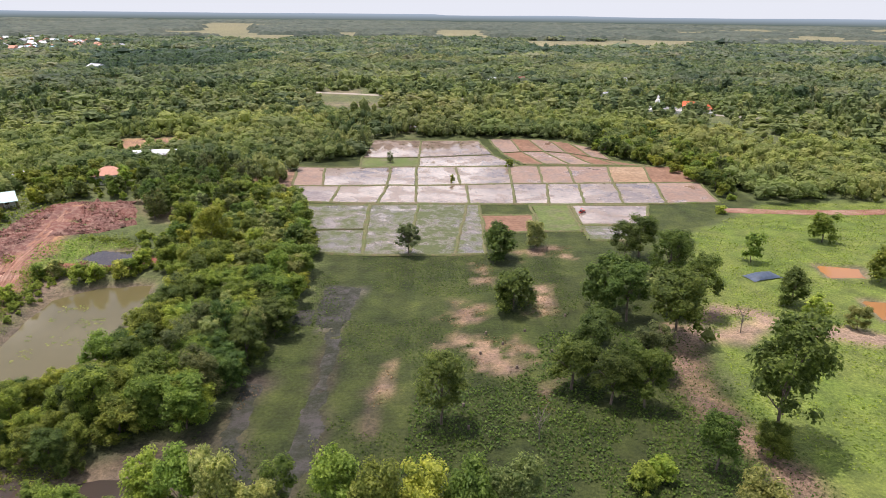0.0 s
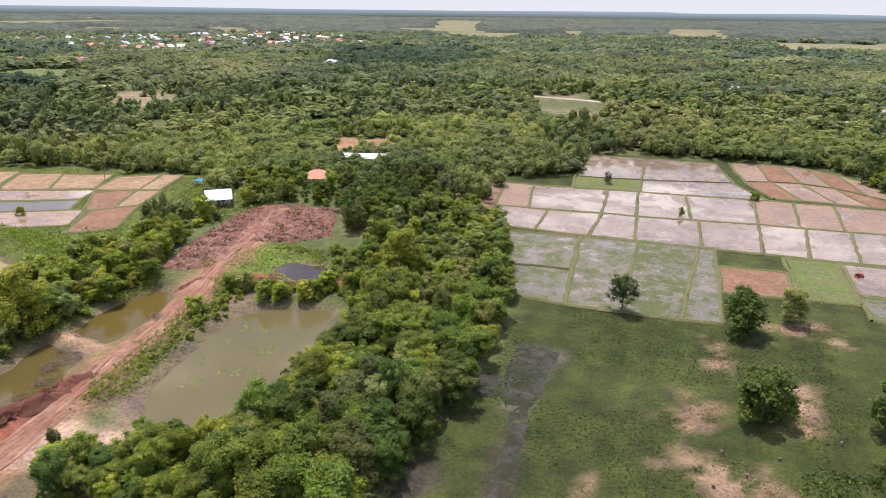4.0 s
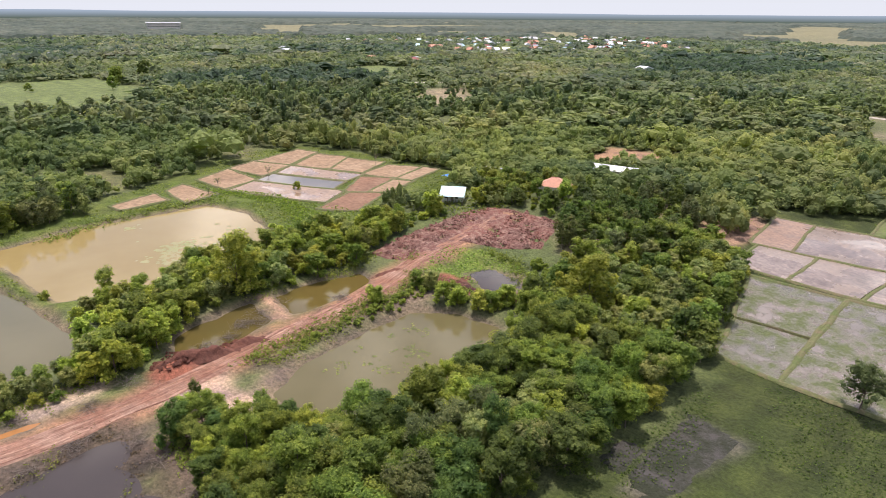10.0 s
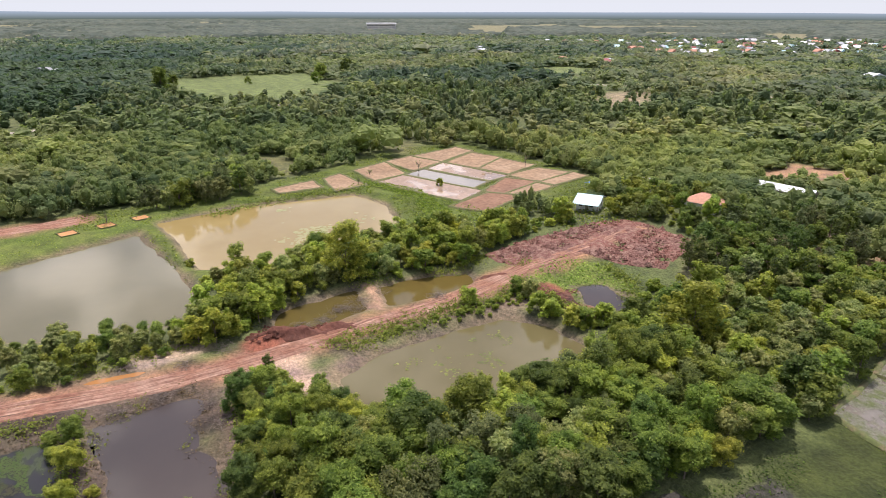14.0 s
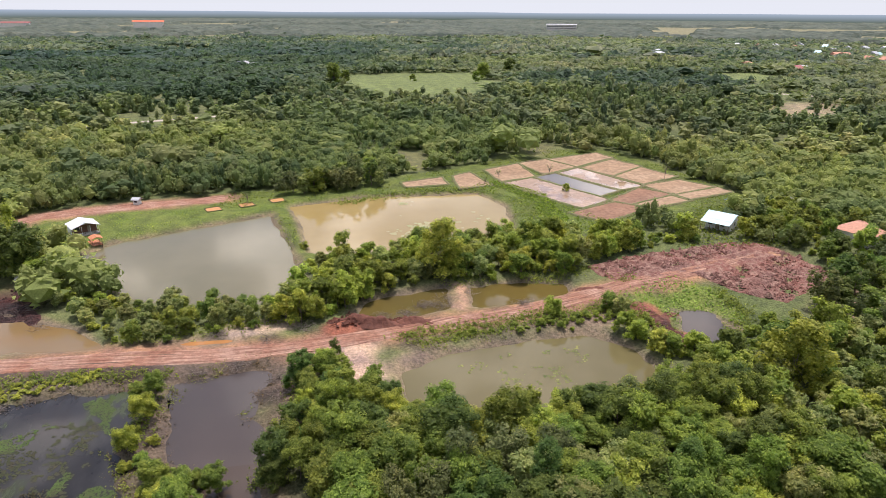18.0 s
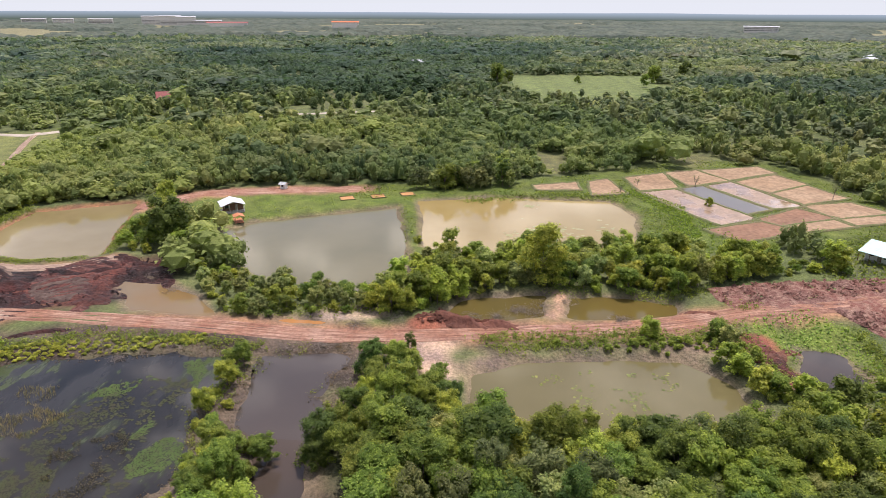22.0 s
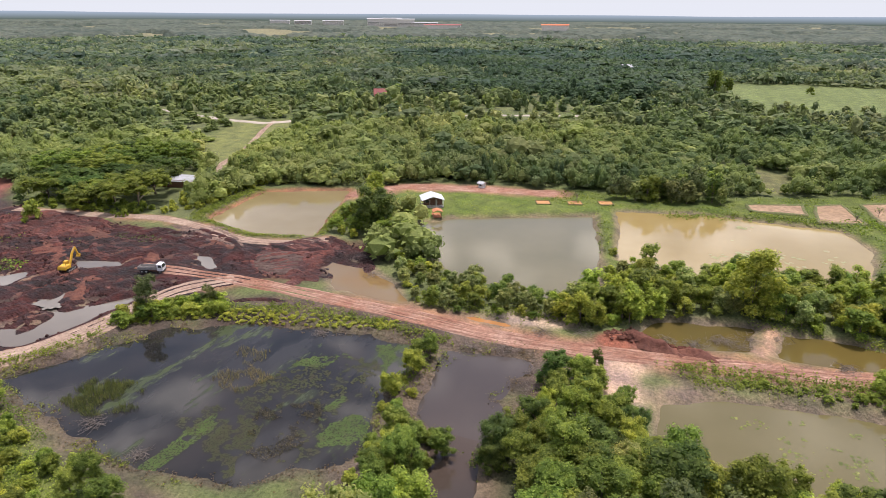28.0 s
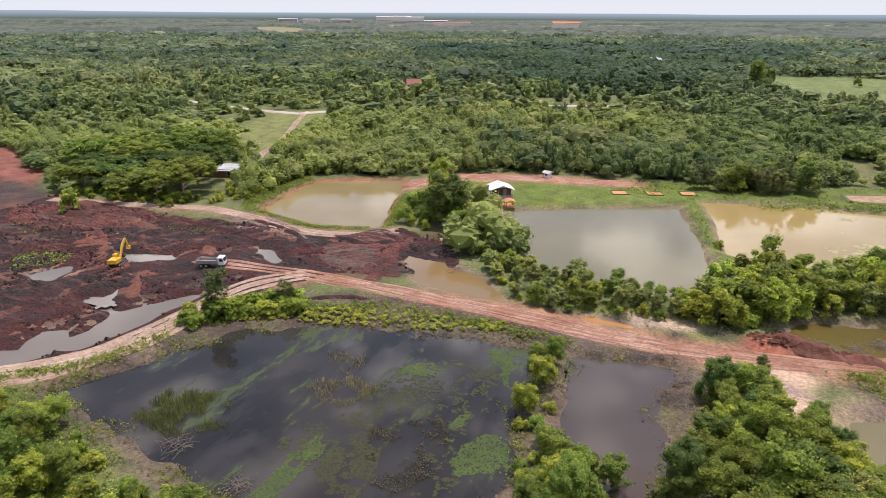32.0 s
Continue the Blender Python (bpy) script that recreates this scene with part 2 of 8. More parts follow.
M_PADDYDRY = earth("paddy_dry", (0.285, 0.190, 0.115), (0.33, 0.235, 0.15), (0.23, 0.152, 0.095), 0.05, 0.14, 0.9, 0.25, 0.05)
M_PADDYBROWN = earth("paddy_brown", (0.27, 0.175, 0.115), (0.33, 0.235, 0.165), (0.22, 0.15, 0.10), 0.05, 0.2, 0.45, 0.2, 0.04, (0.09, 0.50))
M_PADDYRED = earth("paddy_red", (0.225, 0.125, 0.078), (0.195, 0.114, 0.074), (0.26, 0.160, 0.105), 0.05, 0.16, 0.9, 0.5, 0.1)


def weedy_paddy(name="paddy_weedy", dim=1.0, bare=0.47, sheen=0.12):
    """Shallow grey water and silt with patches of grass standing in it."""
    m, n, l, s = material(name)
    f = noise_fac(n, l, 0.2, 8, bare - 0.03, bare + 0.11, None, 0.78)
    g = noise_fac(n, l, 1.8, 5, 0.3, 0.7)
    silt = blend(n, l, noise_fac(n, l, 0.05, 4, 0.4, 0.6), tuple(dim * c for c in (0.19, 0.155, 0.125)), tuple(dim * c for c in (0.145, 0.13, 0.105)))
    grass = blend(n, l, g, tuple(dim * c for c in (0.062, 0.080, 0.024)), tuple(dim * c for c in (0.112, 0.132, 0.045)))
    l.new(blend(n, l, f, silt, grass), s.inputs["Base Color"])
    r = n.new("ShaderNodeMapRange")
    r.inputs["To Min"].default_value, r.inputs["To Max"].default_value = sheen, 0.9
    l.new(f, r.inputs["Value"])
    l.new(r.outputs[0], s.inputs["Roughness"])
    relief(n, l, s, blend(n, l, f, (0, 0, 0), g), 0.8, 0.2)
    return m


M_PADDYGREY = weedy_paddy()
M_PADDYRICE = weedy_paddy("paddy_rice", 0.95, 0.42)
M_WETFIELD = weedy_paddy("wet_field", 0.22, 0.44, 0.60)
M_PADDYGREEN = earth("paddy_green", (0.098, 0.135, 0.038), (0.125, 0.155, 0.045), (0.15, 0.135, 0.08), 0.06, 0.25, 0.85, 0.4, 0.1)
M_BUND = earth("bund_grass", (0.105, 0.130, 0.045), (0.135, 0.14, 0.06), (0.18, 0.14, 0.085), 0.09, 0.6, 0.9, 0.6, 0.2)
W_GREY = water("water_grey", (0.128, 0.115, 0.062), (0.150, 0.133, 0.074))
W_BROWN = water("water_brown", (0.250, 0.184, 0.070), (0.285, 0.220, 0.096), 0.04)
W_OCHRE = water("water_ochre", (0.185, 0.145, 0.068), (0.225, 0.180, 0.095))
W_OLIVE = water("water_olive", (0.112, 0.096, 0.042), (0.136, 0.116, 0.056))
W_RED = water("water_red", (0.062, 0.046, 0.036), (0.040, 0.034, 0.029))
W_GREEN = water("water_green", (0.105, 0.078, 0.022), (0.085, 0.070, 0.026))


def swamp_water():
    """Dark clear water with drifting films of weed and scum on it."""
    m, n, l, s = material("water_dark")
    g, mp = n.new("ShaderNodeNewGeometry"), n.new("ShaderNodeMapping")
    mp.inputs["Rotation"].default_value = (0, 0, 0.9)
    mp.inputs["Scale"].default_value = (0.045, 0.13, 1)
    l.new(g.outputs["Position"], mp.inputs["Vector"])
    film = noise_fac(n, l, 1.0, 7, 0.50, 0.60, mp.outputs[0], 0.62)
    weed = noise_fac(n, l, 1.6, 7, 0.56, 0.64, mp.outputs[0], 0.65)
    col = blend(n, l, noise_fac(n, l, 0.06, 4, 0.4, 0.6), (0.014, 0.014, 0.013), (0.028, 0.025, 0.022))
    col = blend(n, l, film, col, (0.030, 0.029, 0.027))
    col = blend(n, l, weed, col, (0.038, 0.052, 0.016))
    l.new(col, s.inputs["Base Color"])
    r = n.new("ShaderNodeMapRange")
    r.inputs["To Min"].default_value, r.inputs["To Max"].default_value = 0.03, 0.45
    l.new(weed, r.inputs["Value"])
    l.new(r.outputs[0], s.inputs["Roughness"])
    s.inputs["IOR"].default_value = 1.33
    relief(n, l, s, noise_fac(n, l, 2.2, 3, 0.2, 0.8), 0.03, 0.04)
    return m


W_DARK = swamp_water()
W_BROWNISH = water("water_brownish", (0.066, 0.053, 0.046), (0.050, 0.042, 0.038))
W_MUDDY = water("water_muddy", (0.165, 0.124, 0.070), (0.175, 0.108, 0.042))
W_ORANGE = water("water_orange", (0.36, 0.17, 0.06), (0.30, 0.15, 0.06))
W_PALE = water("water_pale", (0.145, 0.125, 0.10), (0.12, 0.105, 0.085))
L_DARK = foliage("leaf_dark", (0.058, 0.092, 0.021), (0.130, 0.180, 0.044))
L_MID = foliage("leaf_mid", (0.114, 0.160, 0.027), (0.224, 0.278, 0.058))
L_LIGHT = foliage("leaf_light", (0.190, 0.234, 0.034), (0.338, 0.376, 0.074))
L_WEED = foliage("leaf_weed", (0.125, 0.190, 0.036), (0.240, 0.315, 0.072))
L_DULL = foliage("leaf_dull", (0.086, 0.108, 0.042), (0.165, 0.188, 0.078))
L_PALE = foliage("leaf_pale", (0.165, 0.205, 0.066), (0.310, 0.335, 0.135))
M_BARK = plain("bark", (0.17, 0.13, 0.10), 0.9, 0, 6, 0.4, 0.6)
M_TWIG = plain("dead_wood", (0.20, 0.165, 0.135), 0.9, 0, 6, 0.35, 0.5)

# ---- plan of the land ----


def side(px, py, poly):
    """Distance to a polygon's edge, negative inside."""
    d2, inside = np.full(np.shape(px), 1e12), np.zeros(np.shape(px), bool)
    for (ax, ay), (bx, by) in zip(poly, poly[1:] + poly[:1]):
        ex, ey = bx - ax, by - ay
        t = np.clip(((px - ax) * ex + (py - ay) * ey) / (ex * ex + ey * ey + 1e-9), 0, 1)
        d2 = np.minimum(d2, (px - ax - t * ex) ** 2 + (py - ay - t * ey) ** 2)
        if ay != by:
            inside ^= ((ay > py) != (by > py)) & (px < ex * (py - ay) / (by - ay) + ax)
    return np.where(inside, -1, 1) * np.sqrt(d2)


def from_line(px, py, line):
    """Distance to an open line."""
    d2 = np.full(np.shape(px), 1e12)
    for (ax, ay), (bx, by) in zip(line, line[1:]):
        ex, ey = bx - ax, by - ay
        t = np.clip(((px - ax) * ex + (py - ay) * ey) / (ex * ex + ey * ey + 1e-9), 0, 1)
        d2 = np.minimum(d2, (px - ax - t * ex) ** 2 + (py - ay - t * ey) ** 2)
    return np.sqrt(d2)


_rng = np.random.default_rng(7)
_tables = [_rng.random((64, 64)) for _ in range(6)]


def wave(x, y, size, k=0):
    """Smooth value noise from 0 to 1, with cells of the given size."""
    u, v, tb = np.asarray(x) / size + 17.3 * k, np.asarray(y) / size - 9.1 * k, _tables[k % 6]
    i, j = np.floor(u).astype(int), np.floor(v).astype(int)
    a, b = u - i, v - j
    a, b = a * a * (3 - 2 * a), b * b * (3 - 2 * b)
    g = lambda p, q: tb[p % 64, q % 64]
    return (g(i, j) * (1 - a) + g(i + 1, j) * a) * (1 - b) + (g(i, j + 1) * (1 - a) + g(i + 1, j + 1) * a) * b


def rough(x, y, size, k=0):
    return wave(x, y, size, k) * 0.55 + wave(x, y, size * 0.47, k + 1) * 0.3 + wave(x, y, size * 0.21, k + 2) * 0.15


# ponds: outline, water level, material, label
NEAR_POND = [(-75.5, 89), (-80.5, 98.5), (-82.5, 110), (-83.5, 126), (-77, 132.5), (-66, 134), (-60, 118), (-58.5, 97), (-66, 90)]
GREY_POND = [(-141, 14.5), (-152.7, 21.6), (-172.8, 60.6), (-140, 68), (-113.2, 72.8), (-108, 63), (-112, 39.5), (-127, 24)]
BROWN_POND = [(-181, 66.5), (-188.5, 92), (-187, 128), (-171, 134), (-138, 127), (-134.5, 110), (-133.7, 88.6), (-137.3, 73.6)]
OCHRE_POND = [(-124.4, -44.2), (-156, -48), (-169, -22.7), (-122, -6.6), (-116.5, -21.5), (-121, -38)]
SWAMP = [(-37, -14), (-52.7, -6), (-63, -1.4), (-70.2, 9.6), (-75.8, 32.4), (-77.4, 45), (-71, 48), (-60.8, 47), (-50, 52), (-42, 50), (-33, 38), (-31, 20), (-34, 8), (-36.5, -6)]
SWAMP_EAST = [(-76, 52.5), (-82, 64.5), (-76, 67), (-66, 64.5), (-57, 69.5), (-50, 66), (-56, 57), (-66.7, 53.4)]
CHANNEL = [(-44.5, -29.8), (-50.3, -32.2), (-53.2, -27.8), (-51.3, -25.7), (-58.2, -25.7), (-59.6, -27.2), (-60.9, -34.2), (-61.9, -36.5), (-62.9, -34), (-61.2, -26.0), (-66, -23.4), (-72.2, -19.9), (-75.2, -16), (-64.7, -18.2), (-55.2, -17.8), (-51.5, -19), (-47.4, -19.4), (-46.3, -23.7), (-43.7, -22.9), (-40, -23.2), (-36, -30), (-40, -38)]
DIG_POOLS = ([(-97.2, -25), (-97.4, -20.6), (-93, -14), (-87.6, -11.6), (-86, -15.6), (-90, -16.2), (-93.6, -20.5)], [(-82.4, -48), (-84.2, -42.6), (-86.6, -38.7), (-84.2, -35.2), (-81.2, -39.2), (-79.4, -44.2)],
             [(-65, -56.8), (-72.6, -53), (-70.6, -49.4), (-64.6, -48.6), (-64, -51.2)], [(-62.6, -33.2), (-67.8, -34.2), (-67.8, -32.2), (-62.3, -30.5)])
GREEN_A = [(-109.8, 108.6), (-110, 121.5), (-107.6, 130.4), (-101.7, 129.8), (-98.6, 123.6), (-98.8, 107.6)]
GREEN_B = [(-99.2, 82.8), (-106.1, 86.3), (-110.6, 103.8), (-99.9, 102.6), (-96.3, 94.2), (-95.8, 86.2)]
MUD_POOL = [(-107, 8.4), (-106.6, 18.2), (-99.8, 29.7), (-92.1, 35.3), (-91.7, 30.1), (-92.1, 18.4)]
PUDDLE = [(-88.9, 148.0), (-87.4, 154.9), (-79.3, 156.3), (-74.9, 151.6), (-76.1, 145.3), (-81.2, 145.5)]
RED_CHANNEL = [(-52, 60), (-53, 67), (-44, 70), (-38, 70), (-36, 64), (-42, 61)]
GAP_A = [(-253, 107.8), (-246.6, 120.4), (-217, 115), (-222.6, 105.7)]
GAP_B = [(-257, 166), (-256, 179.5), (-236, 172.7), (-232.7, 162)]
MARSH = [(-191, 129), (-195, 136), (-170, 143.5), (-150, 138.6), (-142, 127), (-138, 128), (-134, 133), (-150, 147), (-180, 150), (-200, 138)]
DITCH = [(-90.3, 44), (-92, 52), (-91.3, 61), (-88.9, 60), (-88.9, 46)]
FAR_POND = [(-22, 349), (-13.5, 346), (-12.5, 318), (-21.5, 320)]
POOL_A = [(93, 150), (103, 148.5), (101, 142.5), (92, 142.5)]
POOL_B = [(92, 129), (104, 127), (100, 117), (90.5, 119)]
GROVE_POOL = [(-57.5, 143), (-50.5, 147), (-48, 142), (-54, 139)]
PONDS = (
    ("pond", NEAR_POND, -1.0, W_OLIVE, "murky olive fish pond with floating weed", 0.45),
    ("pond", GREY_POND, -1.0, W_GREY, "square grey fish pond inside earth banks", 0.6),
    ("pond", BROWN_POND, -1.0, W_BROWN, "wide milky brown pond with green scum", 0.35),
    ("pond", OCHRE_POND, -1.0, W_OCHRE, "ochre pond below red earth banks", 0.45),
    ("swamp", SWAMP, -0.8, W_DARK, "dark swampy water with weeds and reeds", 0.2),
    ("swamp", SWAMP_EAST, -0.8, W_BROWNISH, "shallow dark swamp water beside the track", 0.25),
    ("channel", RED_CHANNEL, -0.765, W_RED, "narrow reddish channel between shrubs", 0.3),
    ("channel", CHANNEL, -1.0, W_PALE, "pale muddy channel in the diggings", 0.4),
    ("pond", GREEN_A, -1.0, W_GREEN, "small green pond beside the causeway", 0.5),
    ("pond", GREEN_B, -1.0, W_GREEN, "small green pond with fallen branches", 0.5),
    ("puddle", MUD_POOL, -0.5, W_MUDDY, "broad muddy puddle beside the red track", 0.2),
    ("puddle", PUDDLE, -0.5, W_RED, "shallow grey puddle in the grass", 0.2),
    ("puddle", DITCH, -0.4, W_ORANGE, "narrow orange puddle along the track", 0.3),
    ("pond", FAR_POND, 4.0, W_PALE, "small bright pond behind the paddies", 0.4),
    ("puddle", POOL_A, -0.5, W_ORANGE, "orange laterite pool among the trees", 0.3),
    ("puddle", POOL_B, -0.5, W_ORANGE, "orange laterite pool beside the path", 0.3),
    ("puddle", GROVE_POOL, -0.5, W_ORANGE, "orange puddle inside the grove", 0.3),
) + tuple(("puddle", p, -0.55, W_PALE, "pale puddle left in the dug mud", 0.3) for p in DIG_POOLS)
# tracks: middle line, width, material
MAIN_TRACK = [(-84.5, -30), (-86.5, -10), (-87, 8), (-86.5, 26), (-86, 42), (-84.7, 57), (-85.5, 72), (-88, 88), (-91, 105), (-94, 121), (-97.5, 132), (-101.5, 142), (-103, 153), (-105.5, 166), (-109.5, 181)]
SPUR_TRACK = [(-87, -4), (-80, -9.5), (-73, -11.7), (-58.6, -12), (-48.5, -13.8), (-41.5, -17.5), (-36, -23), (-26, -36)]
SAND_TRACK = [(-104, -101), (-110, -74), (-115, -54), (-113, -36), (-109.5, -21), (-112, -8), (-119, 0)]
MUD_LINE = [(-21.2, 113), (-19.4, 91), (-18.5, 75), (-20.4, 66)]
FIELD_PATH = [(-269, -129), (-245, -118), (-220, -105), (-196, -94), (-182, -89), (-168, -80), (-158, -71.7)]
CABIN_STRIP = [(-160, -18), (-178, -6), (-186, 20), (-191, 45)]
EAST_TRACK = [(88, 197.5), (112, 196), (145, 198), (230, 210)]
EAST_PATH = [(46, 112), (56, 111), (66, 117), (80, 112), (96, 104), (130, 90)]
BY_PATH = [(46, 112), (43, 100), (42, 88), (46, 74), (50, 60)]
HIGHWAY = [(-300, -330), (-262, -150), (-275, -116), (-318, -50), (-362, 55), (-395, 155), (-398, 215), (-403, 270), (-406, 336), (-398, 385), (-330, 432), (-150, 470), (0, 440), (110, 415), (160, 372), (260, 330), (420, 300)]
CLEARING = [(-113.5, 139), (-117.5, 150), (-118.5, 163), (-119.5, 177), (-116, 185), (-104, 187), (-93, 187.5), (-85, 170), (-88, 167), (-94, 163), (-102.5, 159), (-104, 148), (-103.5, 140.6)]
DIGGINGS = [(-150, -190), (-128, -138), (-104, -101), (-106, -67), (-109, -34), (-109, -16), (-117, 1), (-125, 9), (-112, 20), (-96, 16), (-88, 2), (-80, -5), (-66, -13), (-50, -15), (-36, -24), (-34, -60), (-60, -110), (-100, -190)]
DUG = [(-112, -105), (-105, -101), (-107, -67), (-110, -34), (-110, -16), (-117, 1), (-123, 9), (-112, 19), (-98, 15), (-89, 0), (-82, -4), (-66, -13), (-50, -15), (-38, -24), (-40, -60), (-62, -105)]
NORTH_FIELD = [(-36, 78), (-28, 62), (5, 40), (60, 40), (52, 66), (47, 108), (50, 135), (60, 165), (105, 205), (103, 259), (74, 270), (64, 296), (46, 309), (-30, 303), (-38, 262), (-60, 245), (-53, 205), (-42, 194), (-36, 172), (-30, 147), (-28, 124), (-30, 106), (-33, 90)]
WEST_FIELD = [(-130, 70), (-175, 61), (-181, 42), (-196, 40), (-200, 64), (-208, 98), (-224, 135), (-246, 168), (-243, 196), (-220, 210), (-166, 213), (-150, 205), (-136, 182), (-146, 170), (-134, 140), (-136, 128)]
CABIN_LAWN = [(-144, 10), (-153, -16), (-176, -12), (-190, 18), (-197, 45), (-186, 68), (-168, 66), (-150, 30)]
EAST_FIELD = [(52, 112), (62, 165), (105, 205), (160, 212), (160, 150), (110, 90), (75, 50), (50, 40), (46, 75)]
GREEN_PATCH = [(-97.9, 139.7), (-102.8, 153.8), (-94, 160.1), (-83.2, 160.6), (-76.9, 152.8), (-78.8, 143.6), (-90.2, 139)]
LANE_FIELD = [(-205, -123), (-240, -138), (-263, -147), (-277, -114), (-240, -101), (-200, -90), (-172, -80), (-182, -108)]
BACK_FIELD = [(-134.0, 250.1), (-140.3, 266.2), (-146.3, 292.2), (-117.7, 297.7), (-113.2, 280.7), (-116.8, 265.6)]
FAR_PADDY = [(-100, 462), (-55, 490), (-34, 420), (-40, 352), (-56, 350)]
MEADOW = [(-412, 112), (-494, 92), (-590, 100), (-600, 215), (-504, 218), (-408, 186)]
MEADOW_B = [(-740, 350), (-775, 430), (-650, 385)]
MEADOW_C = [(-515, 390), (-545, 478), (-465, 440)]
MEADOW_D = [(-560, 450), (-545, 478), (-487, 486), (-470, 408)]
FAR_FIELD_A = [(150, 1150), (175, 1500), (560, 1500), (420, 1200)]
FAR_FIELD_B = [(-540, 1440), (-460, 1700), (-330, 1750), (-340, 1330)]
SCRUB = [(-354, 366), (-338, 396), (-284, 352), (-268, 326), (-300, 312)]
WOOD_FIELD = [(-246, 472), (-214, 500), (-196, 456), (-214, 420)]
EUCALYPT = [(-92, 186), (-90, 215), (-76, 224), (-60, 206), (-63, 178), (-80, 172)]
RED_BANK = [(-178, -226), (-190, -217), (-165, -178), (-139, -145), (-112, -120), (-124, -165)]
OPEN = (GAP_A, GAP_B, RED_CHANNEL, NEAR_POND, GREY_POND, BROWN_POND, OCHRE_POND, SWAMP, SWAMP_EAST, CHANNEL, GREEN_A, GREEN_B, MUD_POOL, PUDDLE, FAR_POND, CLEARING,
        DIGGINGS, NORTH_FIELD, WEST_FIELD, CABIN_LAWN, EAST_FIELD, GREEN_PATCH, LANE_FIELD, BACK_FIELD, FAR_PADDY, MEADOW, MEADOW_B, MEADOW_C,
        MEADOW_D, FAR_FIELD_A, FAR_FIELD_B, WOOD_FIELD)


def land(x, y):
    """Height of the natural ground, before ponds are cut into it."""
    rise = 5.0 * np.exp(-((x + 102) ** 2 + (y - 225) ** 2) / (2 * 42.0 ** 2)) + 5 * np.clip((y - 265) / 80, 0, 1)
    rise = rise + 3.5 * np.clip((-x - 200) / 120, 0, 1) * np.clip((330 - y) / 60, 0, 1)
    return rise


def height(x, y):
    x, y = np.asarray(x, float), np.asarray(y, float)
    base = land(x, y)
    h = base + (rough(x, y, 9.0, 1) - 0.5) * 0.25
    d = side(x, y, DIGGINGS)
    h = h + np.where(d < 0, np.clip(-d / 6, 0, 1) * ((rough(x, y, 14, 2) - 0.55) * 1.3 + (rough(x, y, 5.5, 3) - 0.5) * 1.0 + (wave(x * 0.5 + y * 0.87, y * 0.12 - x * 0.07, 1.9, 1) - 0.5) * 0.5), 0)
    h = h + 0.8 * np.exp(-(from_line(x, y, [(-110, 70.5), (-150, 72), (-178, 62)]) / 2.5) ** 2)
    h = h + 1.9 * np.exp(-(from_line(x, y, [(-91, 79), (-93.5, 86), (-95, 92)]) / 2.2) ** 2) * (0.7 + 0.6 * rough(x, y, 3.5, 4))
    for _, poly, level, _, _, slope in PONDS:
        xs, ys = [p[0] for p in poly], [p[1] for p in poly]
        near = (x > min(xs) - 12) & (x < max(xs) + 12) & (y > min(ys) - 12) & (y < max(ys) + 12)
        if not near.any():
            continue
        s = side(x[near], y[near], poly) + (rough(x[near], y[near], 5.0, 2) - 0.5) * (5.5 if slope < 0.3 else 2.4)
        h[near] = np.minimum(h[near], np.maximum(level + slope * s, level - 1.5))
    for line, lift in ((MAIN_TRACK, 0.25), (SPUR_TRACK, 0.3), (SAND_TRACK, 0.3), (EAST_PATH, 0.1)):
        g = np.clip(1.6 - from_line(x, y, line) / 4.0, 0, 1)
        h = h * (1 - g) + (base + lift) * g
    return h


BARE = ([(-2.9, 106.3), (3.6, 111.1), (13.6, 109.5), (17.1, 105.2), (15.3, 101.0), (11.6, 96.7), (5.9, 97.8), (5.2, 102.9)], [(-0.8, 116.0), (2.6, 125.3), (9.4, 123.3), (7.6, 117.6), (2.6, 112.8)], [(21.1, 135.8), (23.9, 134.8), (24.7, 121.0), (21.2, 118.3), (16.5, 119.0)],
        [(7.6, 147.8), (12.2, 147.1), (11.4, 134.9), (8.4, 136.4)], [(19.5, 157.4), (33.6, 162.3), (32.1, 154.0), (20.1, 150.9)], [(-11.2, 91.7), (-8.5, 99.5), (-8.0, 89.0), (-11.0, 84.2)],
        [(15.8, 93.6), (19.3, 94.2), (17.1, 84.6), (14.7, 84.1)], [(-32.7, 86.9), (-31.0, 92.1), (-29.2, 89.6), (-31.0, 84.6)])


def bare_earth(x, y):
    """How much pinkish soil shows through the north field, 0 to 1."""
    d = np.full(np.shape(x), 99.0)
    for p in BARE:
        d = np.minimum(d, side(x, y, p))
    d = d + (rough(x, y, 5.0, 5) - 0.5) * 7
    return np.clip(0.4 - d / 3, 0, 1) * np.clip((rough(x, y, 3.4, 2) - 0.36) * 6, 0, 1)


